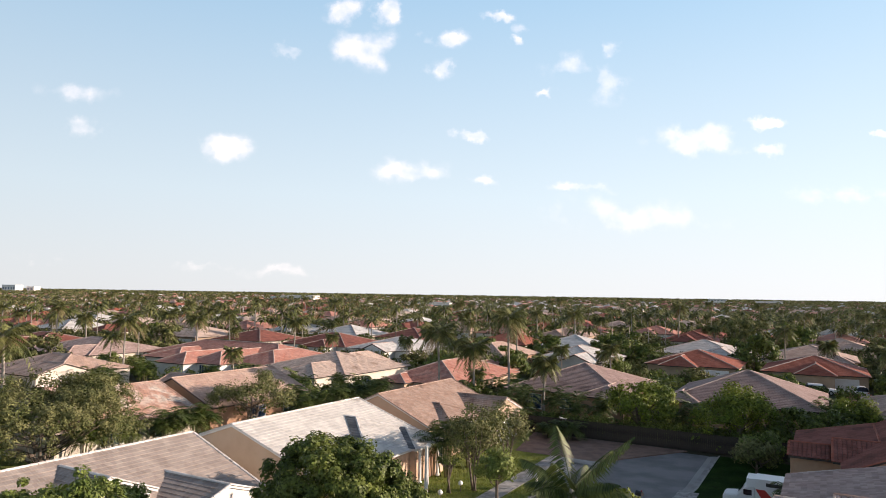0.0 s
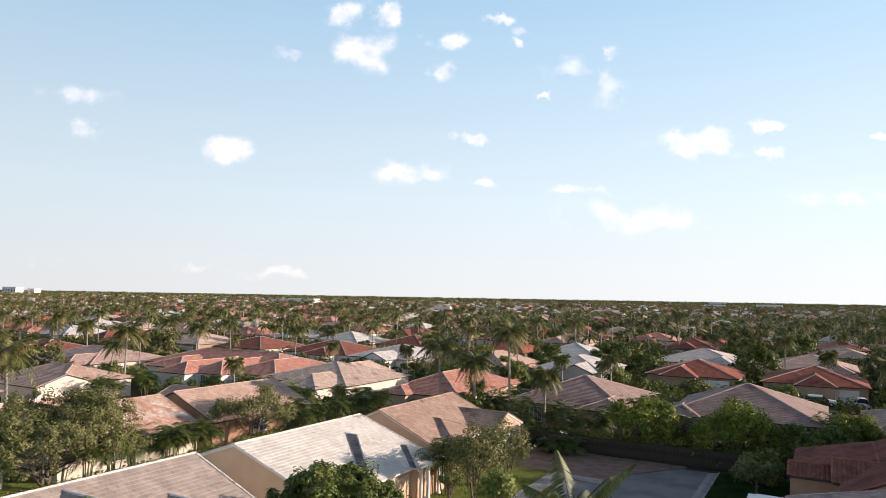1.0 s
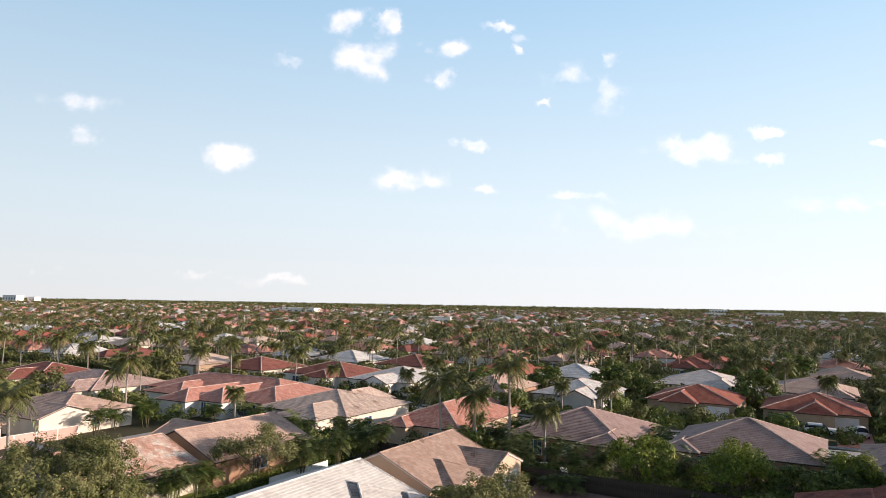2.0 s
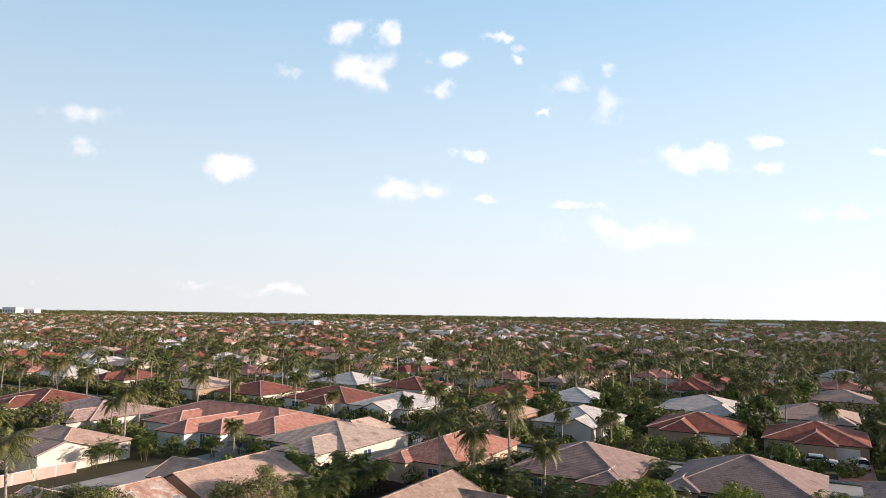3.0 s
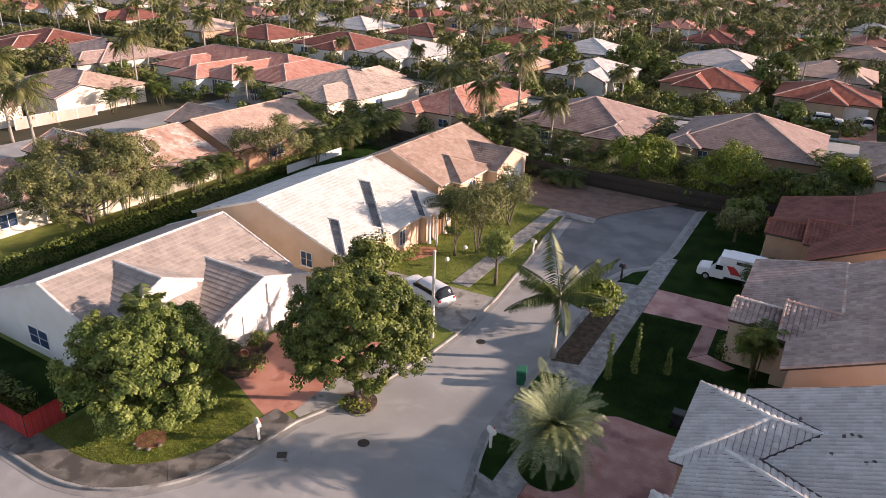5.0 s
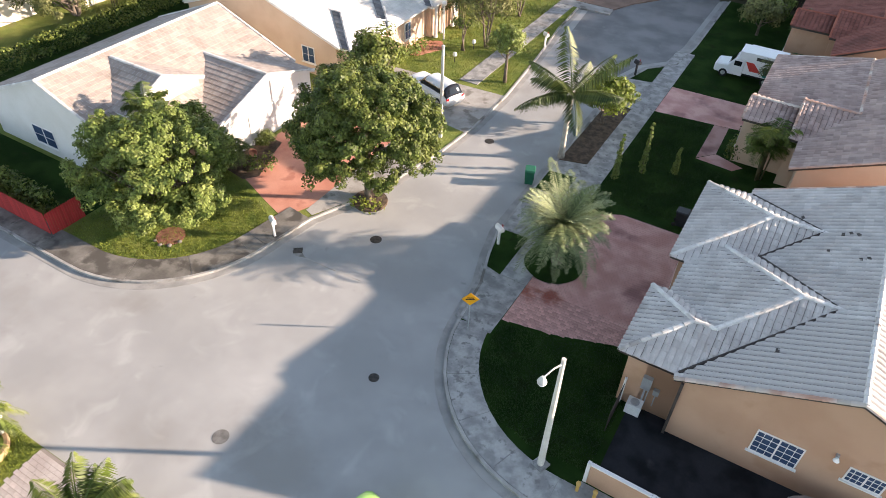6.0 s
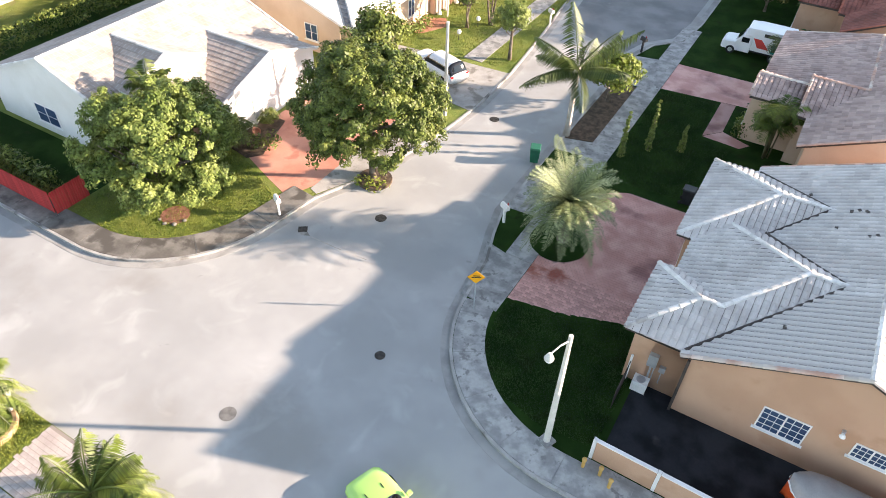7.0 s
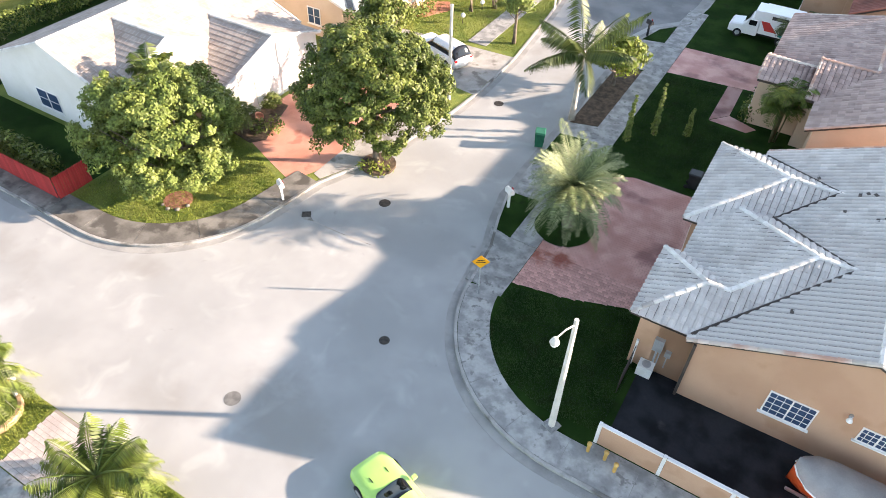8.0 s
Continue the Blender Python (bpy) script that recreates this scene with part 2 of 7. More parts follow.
PAVER_GREY_JOINT = material("grey_paver_joint", (0.24, 0.2, 0.18), (0.3, 0.26, 0.23), 2, 0.9)
PAVER_GREY = material("grey_pavers", (0.42, 0.36, 0.33), (0.52, 0.46, 0.42), 1.2, 0.85, 0.3, 20, per_object=0.15)
BROWNPAVE = material("brown_pavers", (0.2, 0.13, 0.1), (0.27, 0.18, 0.14), 0.9, 0.85, 0.4, 14)
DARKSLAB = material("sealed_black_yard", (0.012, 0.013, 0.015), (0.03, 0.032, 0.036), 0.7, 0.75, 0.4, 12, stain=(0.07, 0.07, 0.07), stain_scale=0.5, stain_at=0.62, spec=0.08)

WHITE_W = material("white_stucco", (0.74, 0.71, 0.66), (0.8, 0.77, 0.73), 0.5, 0.9, 0.25, 60)
CREAM_W = material("cream_stucco", (0.64, 0.57, 0.48), (0.7, 0.63, 0.54), 0.5, 0.9, 0.25, 60)
PEACH_W = material("peach_stucco", (0.56, 0.4, 0.29), (0.62, 0.46, 0.34), 0.5, 0.9, 0.25, 60)
ORANGE_W = material("orange_stucco", (0.475, 0.285, 0.185), (0.525, 0.325, 0.215), 0.5, 0.9, 0.25, 60, stain=(0.45, 0.265, 0.165), stain_scale=0.7)
BROWN_W = material("brown_stucco", (0.34, 0.2, 0.13), (0.4, 0.25, 0.17), 0.5, 0.9, 0.25, 60)
PINK_W = material("pink_stucco", (0.5, 0.33, 0.28), (0.56, 0.38, 0.33), 0.5, 0.9, 0.25, 60)
TAN_W = material("tan_stucco", (0.36, 0.26, 0.18), (0.42, 0.31, 0.22), 0.5, 0.9, 0.25, 60)
GREY_W = material("grey_stucco", (0.48, 0.47, 0.45), (0.56, 0.55, 0.52), 0.5, 0.9, 0.25, 60)

R_BUFF = roof_mat("buff_roof_tile", (0.355, 0.295, 0.258), (0.42, 0.355, 0.313), (0.31, 0.255, 0.22), 0.14)
R_WHITE = roof_mat("whitewashed_roof_tile", (0.60, 0.57, 0.53), (0.70, 0.67, 0.62), (0.40, 0.37, 0.34), 0.08, 0.6)
R_BROWN = roof_mat("brown_roof_tile", (0.36, 0.245, 0.19), (0.43, 0.31, 0.25), (0.22, 0.14, 0.11))
R_PEACH = roof_mat("peach_roof_tile", (0.47, 0.325, 0.26), (0.54, 0.39, 0.315), (0.4, 0.27, 0.215), 0.1)
R_WORN = roof_mat("bleached_pink_roof_tile", (0.46, 0.27, 0.2), (0.55, 0.40, 0.33), (0.60, 0.52, 0.45), 0.2, 0.5)
R_GREY = roof_mat("grey_roof_tile", (0.5, 0.455, 0.42), (0.61, 0.565, 0.525), (0.42, 0.385, 0.355), 0.09, 0.58)
R_MAUVE = roof_mat("mauve_roof_tile", (0.39, 0.28, 0.245), (0.47, 0.35, 0.31), (0.3, 0.21, 0.185))
R_TAUPE = roof_mat("taupe_roof_tile", (0.315, 0.215, 0.19), (0.385, 0.275, 0.24), (0.235, 0.16, 0.14), 0.08)
R_RED = roof_mat("red_roof_tile", (0.31, 0.095, 0.06), (0.38, 0.13, 0.085), (0.27, 0.08, 0.052), 0.1)
R_SALMON = roof_mat("salmon_roof_tile", (0.46, 0.21, 0.16), (0.53, 0.28, 0.22), (0.4, 0.16, 0.115), 0.12)
R_DKRED = roof_mat("dark_red_roof_tile", (0.21, 0.075, 0.055), (0.28, 0.105, 0.08), (0.15, 0.055, 0.042), 0.12)
R_PALE = roof_mat("pale_grey_roof_tile", (0.52, 0.51, 0.49), (0.6, 0.59, 0.57), (0.4, 0.39, 0.37))
R_ROSE = roof_mat("weathered_salmon_roof_tile", (0.44, 0.19, 0.14), (0.52, 0.28, 0.22), (0.38, 0.145, 0.1), 0.16)
R_CHEEK = roof_mat("dark_cheek_tile", (0.13, 0.128, 0.13), (0.19, 0.185, 0.185), (0.1, 0.098, 0.1), 0.25)
R_TAN = roof_mat("tan_roof_tile", (0.48, 0.37, 0.31), (0.55, 0.44, 0.37), (0.32, 0.23, 0.18))
CAP_WHITE = material("mortared_ridge_cap", (0.62, 0.58, 0.54), (0.72, 0.69, 0.65), 2, 0.85, 0.3, 15, island=0.15, stain=(0.42, 0.38, 0.35), stain_scale=1.5)
CAP_ROSE = material("pale_pink_ridge_cap", (0.47, 0.34, 0.29), (0.56, 0.43, 0.37), 2, 0.85, 0.3, 15, island=0.15)
TRIM = material("white_trim", (0.72, 0.7, 0.67), (0.8, 0.78, 0.75), 1, 0.6, 0.1)
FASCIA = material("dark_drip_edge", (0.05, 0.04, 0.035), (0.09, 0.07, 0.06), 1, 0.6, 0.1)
GARAGE = material("white_garage_door", (0.7, 0.69, 0.67), (0.78, 0.77, 0.75), 0.7, 0.5, 0.05)
# blue base colour stands in for the sky reflected in the panes
GLASS = material("window_glass", (0.04, 0.068, 0.128), (0.055, 0.09, 0.16), 1, 0.06, 0.0, spec=0.6)
DARKGLASS = material("car_glass", (0.008, 0.009, 0.011), (0.012, 0.013, 0.016), 1, 0.05, 0.0, spec=0.6)
METAL = material("galvanised_metal", (0.42, 0.43, 0.44), (0.52, 0.53, 0.54), 3, 0.45, 0.1, metal=0.6)
POLE = material("pale_concrete_pole", (0.55, 0.52, 0.47), (0.64, 0.61, 0.56), 2, 0.85, 0.2)
IRON = material("cast_iron", (0.05, 0.045, 0.04), (0.09, 0.08, 0.07), 6, 0.7, 0.6, 40, metal=0.4)
YELLOW = material("yellow_sign_face", (0.75, 0.33, 0.01), (0.8, 0.37, 0.015), 2, 0.5, 0.05)
BLACK = material("black_rubber", (0.012, 0.012, 0.012), (0.02, 0.02, 0.02), 4, 0.7, 0.2)
GREENBIN = material("green_bin_plastic", (0.01, 0.10, 0.055), (0.015, 0.13, 0.07), 3, 0.45, 0.1)
DARKBIN = material("dark_bin_plastic", (0.015, 0.017, 0.02), (0.025, 0.027, 0.03), 3, 0.45, 0.1)
LIME = material("lime_car_paint", (0.42, 0.68, 0.16), (0.43, 0.7, 0.17), 0.5, 0.25, 0.0, spec=0.6)
WHITEP = material("white_car_paint", (0.74, 0.74, 0.74), (0.78, 0.78, 0.78), 0.5, 0.3, 0.0, spec=0.5)
REDDECAL = material("red_decal", (0.55, 0.05, 0.04), (0.6, 0.06, 0.05), 1, 0.4, 0.0)
TEALDECAL = material("teal_decal", (0.02, 0.22, 0.2), (0.03, 0.28, 0.24), 1, 0.4, 0.0)
LAMPGLASS = material("frosted_lamp_glass", (0.8, 0.79, 0.76), (0.84, 0.83, 0.8), 1, 0.35, 0.0)
TAIL = material("red_tail_light", (0.4, 0.01, 0.01), (0.45, 0.015, 0.015), 1, 0.25, 0.0)
REDFENCE = material("red_painted_fence", (0.36, 0.03, 0.03), (0.46, 0.05, 0.045), 1, 0.7, 0.2, per_object=0.15)
WOODFENCE = material("dark_weathered_fence", (0.04, 0.031, 0.025), (0.07, 0.056, 0.045), 1.5, 0.9, 0.4)
WHITEFENCE = material("white_vinyl_fence", (0.7, 0.7, 0.69), (0.77, 0.77, 0.76), 1, 0.6, 0.1)
TARP = material("grey_boat_cover", (0.27, 0.262, 0.255), (0.34, 0.33, 0.32), 1, 0.8, 0.3)
ORANGE = material("orange_boat_hull", (0.62, 0.09, 0.02), (0.68, 0.11, 0.03), 1, 0.35, 0.0)
BARK = material("grey_bark", (0.11, 0.085, 0.065), (0.2, 0.165, 0.13), 3, 0.95, 0.7, 14, bump_dist=0.04)
STEM = material("green_brown_stem", (0.1, 0.09, 0.045), (0.16, 0.145, 0.08), 3, 0.85, 0.2)
PALMBARK = material("pale_palm_bark", (0.36, 0.32, 0.27), (0.48, 0.44, 0.38), 2, 0.9, 0.4, 14)
LEAF_A = material("bright_leaf", (0.118, 0.165, 0.034), (0.225, 0.27, 0.07), 0.6, 0.55, 0.0, island=0.45, translucent=0.24)
LEAF_B = material("dark_leaf", (0.066, 0.098, 0.017), (0.155, 0.185, 0.04), 0.6, 0.5, 0.0, island=0.5, translucent=0.2)
LEAF_C = material("olive_leaf", (0.105, 0.12, 0.036), (0.2, 0.2, 0.078), 0.6, 0.65, 0.0, island=0.5, translucent=0.18)
LEAF_Y = material("yellow_green_leaf", (0.105, 0.15, 0.016), (0.215, 0.25, 0.04), 0.6, 0.55, 0.0, island=0.45, translucent=0.24)
FROND = material("palm_frond", (0.042, 0.07, 0.014), (0.125, 0.15, 0.04), 0.5, 0.5, 0.0, island=0.4, translucent=0.08)
FROND_PALE = material("date_palm_frond", (0.13, 0.17, 0.07), (0.28, 0.31, 0.16), 0.5, 0.5, 0.0, island=0.45, translucent=0.05)
FROND_Y = material("areca_frond", (0.048, 0.08, 0.012), (0.12, 0.15, 0.028), 0.5, 0.5, 0.0, island=0.4, translucent=0.08)
FROND_BRIGHT = material("bright_palm_frond", (0.07, 0.105, 0.017), (0.165, 0.195, 0.044), 0.5, 0.5, 0.0, island=0.45, translucent=0.2)
FROND_FAR = material("sunlit_palm_frond", (0.085, 0.1, 0.028), (0.185, 0.185, 0.066), 0.5, 0.45, 0.0, island=0.5, translucent=0.2)
FROND_DRY = material("dry_frond", (0.22, 0.17, 0.09), (0.3, 0.23, 0.13), 0.5, 0.8, 0.0, island=0.35, translucent=0.06)
# blades as dark as the shaded lawn colour below them
GRASS_DEEP_SHADE = material("deep_shade_grass", (0.014, 0.04, 0.008), (0.03, 0.066, 0.013), 0.8, 0.8, 0.0, island=0.3)
DARKLAWN = material("estate_grass", (0.045, 0.058, 0.018), (0.075, 0.08, 0.028), 0.2, 0.95, 0.5, 20)
PALMGREY = material("grey_palm_trunk", (0.28, 0.25, 0.215), (0.38, 0.345, 0.3), 1.5, 0.9, 0.3)
WORNIRON = material("worn_grey_iron", (0.15, 0.14, 0.13), (0.22, 0.21, 0.19), 3, 0.7, 0.3, 30)
FAR_LEAF = material("far_foliage", (0.085, 0.095, 0.032), (0.175, 0.172, 0.068), 0.02, 0.9, 0.0, island=0.55, translucent=0.15)

# ---- builders ----
LOC = pose(0, 0, 0, 0, 0, -29.5)   # the blocks of the estate are turned against the view; y runs along the side street


class Geo:
    """Verts and faces that grow into one mesh."""

    def __init__(self):
        self.v, self.f = [], []

    def add(self, verts, faces):
        k = len(self.v)
        self.v.extend(verts)
        self.f.extend([tuple(i + k for i in f) for f in faces])
        return self

    def box(self, x0, x1, y0, y1, z0, z1, m=None):
        vs = [(x, y, z) for z in (z0, z1) for x, y in ((x0, y0), (x1, y0), (x1, y1), (x0, y1))]
        if m is not None:
            vs = [tuple(m @ Vector(p)) for p in vs]
        return self.add(vs, [(3, 2, 1, 0), (4, 5, 6, 7), (0, 1, 5, 4), (1, 2, 6, 5), (2, 3, 7, 6), (3, 0, 4, 7)])

    def tube(self, pts, radii, n=8, cap=True):
        k = len(self.v)
        pts = [Vector(p) for p in pts]
        for i, p in enumerate(pts):
            d = (pts[min(i + 1, len(pts) - 1)] - pts[max(i - 1, 0)]).normalized()
            a = d.orthogonal().normalized() if abs(d.z) < 0.9 else Vector((1, 0, 0)).cross(d).normalized()
            b = d.cross(a)
            for j in range(n):
                w = 2 * math.pi * j / n
                self.v.append(tuple(p + (a * math.cos(w) + b * math.sin(w)) * radii[i]))
        for i in range(len(pts) - 1):
            for j in range(n):
                a, b = k + i * n + j, k + i * n + (j + 1) % n
                self.f.append((a, b, b + n, a + n))
        if cap:
            self.f.append(tuple(k + j for j in reversed(range(n))))
            self.f.append(tuple(k + (len(pts) - 1) * n + j for j in range(n)))
        return self

    def lathe(self, profile, n=14, m=None):
        k = len(self.v)
        for r, z in profile:
            for j in range(n):
                w = 2 * math.pi * j / n
                p = Vector((r * math.cos(w), r * math.sin(w), z))
                self.v.append(tuple(m @ p if m is not None else p))
        for i in range(len(profile) - 1):
            for j in range(n):
                a, b = k + i * n + j, k + i * n + (j + 1) % n
                self.f.append((a, b, b + n, a + n))
        self.f.append(tuple(k + j for j in reversed(range(n))))
        self.f.append(tuple(k + (len(profile) - 1) * n + j for j in range(n)))
        return self

    def mesh(self, name, mat, smooth=False):
        me = bpy.data.meshes.new(name)
        me.from_pydata(self.v, [], self.f)
        me.materials.append(mat)
        if smooth:
            me.shade_smooth()
        me.update()
        return me


def part(name, geo, mat, parent, label="", smooth=False, m=None):
    me = geo if isinstance(geo, bpy.types.Mesh) else geo.mesh(name, mat, smooth)
    ob = new(name, me)
    ob.parent = parent
    if m is not None:
        ob.matrix_local = m
    if label:
        ob["label"] = label
    return ob


def thing(name, label, category, m, group="", kind=""):
    ob = new(name)
    ob.empty_display_size = 0.2
    ob.matrix_world = m
    return tagged(ob, label, category, group, kind)


def setting(name, geo, mat, label, category, kind="structure", smooth=False, m=LOC):
    ob = new(name, geo.mesh(name, mat, smooth))
    ob.matrix_world = m
    return tagged(ob, label, category, "", kind)


def arc(cx, cy, r, a0, a1, n):
    return [(cx + r * math.cos(radians(a0 + (a1 - a0) * i / n)), cy + r * math.sin(radians(a0 + (a1 - a0) * i / n))) for i in range(n + 1)]


def offset(path, d):
    """The polyline moved d to its left."""
    out = []
    for i, (x, y) in enumerate(path):
        a, b = path[max(i - 1, 0)], path[min(i + 1, len(path) - 1)]
        dx, dy = b[0] - a[0], b[1] - a[1]
        k = math.hypot(dx, dy)
        out.append((x - dy / k * d, y + dx / k * d))
    return out


def strip(p, q, z0, z1):
    """A slab between two polylines of equal length."""
    g = Geo()
    n = len(p)
    g.v = [(x, y, z1) for x, y in p] + [(x, y, z1) for x, y in q] + [(x, y, z0) for x, y in p] + [(x, y, z0) for x, y in q]
    for i in range(n - 1):
        g.f += [(i, i + 1, n + i + 1, n + i), (2 * n + i, 2 * n + i + 1, i + 1, i), (n + i, n + i + 1, 3 * n + i + 1, 3 * n + i)]
    g.f += [(0, n, 3 * n, 2 * n), (n - 1, 3 * n - 1, 4 * n - 1, 2 * n - 1)]
    return g


def slab(poly, z0, z1):
    n = len(poly)
    g = Geo()
    g.v = [(x, y, z1) for x, y in poly] + [(x, y, z0) for x, y in poly]
    g.f = [tuple(range(n))] + [(i, n + i, n + (i + 1) % n, (i + 1) % n) for i in range(n)]
    return g


# ---- roofs ----


def clip(poly, ax, ay, bx, by):
    """Keeps the part of a 2D polygon left of the line a-b."""
    out = []
    for i in range(len(poly)):
        p, q = poly[i], poly[(i + 1) % len(poly)]
        sp = (bx - ax) * (p[1] - ay) - (by - ay) * (p[0] - ax)
        sq = (bx - ax) * (q[1] - ay) - (by - ay) * (q[0] - ax)
        if sp >= 0:
            out.append(p)
        if (sp >= 0) != (sq >= 0):
            k = sp / (sp - sq)
            out.append((p[0] + (q[0] - p[0]) * k, p[1] + (q[1] - p[1]) * k))
    return out


def planes_of(block):
    """Roof planes (eave edge first), ridge and hip lines, and gable ends of a block (x0, x1, y0, y1, eave, ridge, axis, ends)."""
    x0, x1, y0, y1, ze, zr, axis, ends = block
    if axis == "x":
        a0, a1, b0, b1 = x0, x1, y0, y1
    else:
        a0, a1, b0, b1 = y0, y1, x0, x1
    bm, half = (b0 + b1) / 2, (b1 - b0) / 2
    r0 = a0 + (half if ends[0] == "h" else 0)
    r1 = a1 - (half if ends[1] == "h" else 0)
    if r0 > r1:
        r0 = r1 = (r0 + r1) / 2

    def P(a, b, z):
        return Vector((a, b, z) if axis == "x" else (b, a, z))
    R0, R1 = P(r0, bm, zr), P(r1, bm, zr)
    pl = [[P(a0, b0, ze), P(a1, b0, ze), R1, R0], [P(a1, b1, ze), P(a0, b1, ze), R0, R1]]
    caps = [(R0, R1)] if r1 - r0 > 0.1 else []
    rakes = []
    if ends[0] == "h":
        pl.append([P(a0, b1, ze), P(a0, b0, ze), R0])
        caps += [(P(a0, b1, ze), R0), (P(a0, b0, ze), R0)]
    elif ends[0] == "g":
        rakes += [(P(a0, b1, ze), R0), (P(a0, b0, ze), R0)]
    if ends[1] == "h":
        pl.append([P(a1, b0, ze), P(a1, b1, ze), R1])
        caps += [(P(a1, b0, ze), R1), (P(a1, b1, ze), R1)]
    elif ends[1] == "g":
        rakes += [(P(a1, b0, ze), R1), (P(a1, b1, ze), R1)]
    if axis != "x":
        pl = [[p[1], p[0]] + list(reversed(p[2:])) for p in pl]
    return pl, caps, rakes


def tile_plane(g, plane, style, w, l, singles=None, where=None):
    """Lays tiles (flat or barrel) or whole courses on one plane; whole tiles in the stretch where() go to singles as poses, 300 at most."""
    o, e = plane[0], (plane[1] - plane[0]).normalized()
    n = e.cross(plane[2] - plane[0]).normalized()
    if n.z < 0:
        n = -n
    s = n.cross(e).normalized()
    if s.z < 0:
        s = -s
    poly = [((p - o).dot(e), (p - o).dot(s)) for p in plane]
    area = sum(poly[i][0] * poly[(i + 1) % len(poly)][1] - poly[(i + 1) % len(poly)][0] * poly[i][1] for i in range(len(poly)))
    if area < 0:
        poly.reverse()
    edges = [(poly[i], poly[(i + 1) % len(poly)]) for i in range(len(poly))]
    a_lo, a_hi = min(p[0] for p in poly), max(p[0] for p in poly)
    b_hi = max(p[1] for p in poly)
    rows = int(math.ceil(b_hi / l))
    eave_w = 0.05
    for r in range(rows):
        b0, b1 = r * l - (eave_w if r == 0 else 0.04), min((r + 1) * l, b_hi)
        shift = (r % 2) * 0.5 * w if style == "flat" else 0.0
        cols = range(int((a_hi - a_lo) / w) + 2) if style != "course" else (0,)
        for c in cols:
            if style == "course":
                c0, c1 = a_lo, a_hi
            else:
                c0 = a_lo + (c - 1) * w + shift
                c1 = c0 + w - 0.014
            rect = [(c0, b0), (c1, b0), (c1, b1), (c0, b1)]
            whole = True
            for (ax, ay), (bx, by) in edges:
                if abs(ay) < 1e-4 and abs(by) < 1e-4:
                    continue
                for x, y in rect:
                    if (bx - ax) * (y - ay) - (by - ay) * (x - ax) < 0:
                        whole = False
            if not whole:
                for (ax, ay), (bx, by) in edges:
                    if abs(ay) < 1e-4 and abs(by) < 1e-4:
                        continue
                    rect = clip(rect, ax, ay, bx, by)
                    if len(rect) < 3:
                        break
                if len(rect) < 3:
                    continue
            if whole and singles is not None and r > 0 and len(singles) < 300 and where(o + e * c0 + s * b0):
                m_ = Matrix((e, s, n)).transposed().to_4x4()
                m_.translation = o + e * c0 + s * b0
                singles.append(m_)
                continue
            low = 0.036 if style != "barrel" else 0.03
            k = len(g.v)
            if whole and style == "barrel":
                for b, up in ((b0, 0.03), (b1, 0.004)):
                    for fr, bow in ((0, 0.0), (0.22, 0.048), (0.5, 0.066), (0.78, 0.048), (1, 0.0)):
                        g.v.append(tuple(o + e * (c0 + (c1 - c0) * fr) + s * b + n * (up + bow)))
                g.f += [(k + i, k + i + 1, k + i + 6, k + i + 5) for i in range(4)]
                g.f.append((k + 4, k + 3, k + 2, k + 1, k))
            else:
                m = len(rect)
                for a, b in rect:
                    up = 0.006 + (low - 0.006) * (b1 - b) / max(b1 - b0, 0.01) + (0.02 if style == "barrel" else 0)
                    g.v.append(tuple(o + e * a + s * b + n * up))
                g.f.append(tuple(range(k, k + m)))
                lows = [i for i, p in enumerate(rect) if p[1] < b0 + 1e-3]
                if len(lows) == 2:
                    i, j = lows
                    kk = len(g.v)
                    for a, b in (rect[i], rect[j]):
                        g.v.append(tuple(o + e * a + s * b))
                    g.f.append((kk, kk + 1, k + j, k + i))
    return g


def cap_line(g, a, b, r=0.13, step=0.42):
    d = b - a
    n = max(1, int(d.length / step))
    t = d.normalized()
    side = t.cross(Vector((0, 0, 1))).normalized()
    up = side.cross(t).normalized()
    for i in range(n):
        p, q = a + d * (i / n), a + d * (i / n) + t * (step * 1.08)
        k = len(g.v)
        for c, rr in ((p, r), (q, r * 0.8)):
            for w in (0, 45, 90, 135, 180):
                g.v.append(tuple(c + side * (rr * math.cos(radians(w))) + up * (rr * 0.85 * math.sin(radians(w)) + 0.01)))
        g.f += [(k + j, k + j + 1, k + j + 6, k + j + 5) for j in range(4)]
        g.f += [(k + 4, k + 3, k + 2, k + 1, k), (k + 5, k + 6, k + 7, k + 8, k + 9)]
    return g


def wall_block(g, block, ov=0.4):
    x0, x1, y0, y1, ze, zr, axis, ends = block
    e0, e1 = (ov if ends[0] == "h" else 0.12), (ov if ends[1] == "h" else 0.12)
    if axis == "x":
        a0, a1, b0, b1 = x0 + e0, x1 - e1, y0 + ov, y1 - ov
    else:
        a0, a1, b0, b1 = y0 + e0, y1 - e1, x0 + ov, x1 - ov
    slope = (zr - ze) / max((y1 - y0 if axis == "x" else x1 - x0) / 2, 0.1)
    zt, bm = ze - 0.16 + slope * ov, (b0 + b1) / 2
    ztop = zr - 0.17

    def P(a, b, z):
        return (a, b, z) if axis == "x" else (b, a, z)
    k = len(g.v)
    ring = []
    for a, gable in ((a0, ends[0] != "h"), (a1, ends[1] != "h")):
        ring.append([P(a, b0, 0), P(a, b1, 0), P(a, b1, zt)] + ([P(a, bm, ztop)] if gable else [P(a, bm, zt)]) + [P(a, b0, zt)])
    g.v += ring[0] + ring[1]
    g.f += [tuple(k + i for i in range(5)), tuple(k + 9 - i for i in range(5))]
    g.f += [(k + i, k + (i + 1) % 5, k + 5 + (i + 1) % 5, k + 5 + i) for i in (1, 4)]
    return g


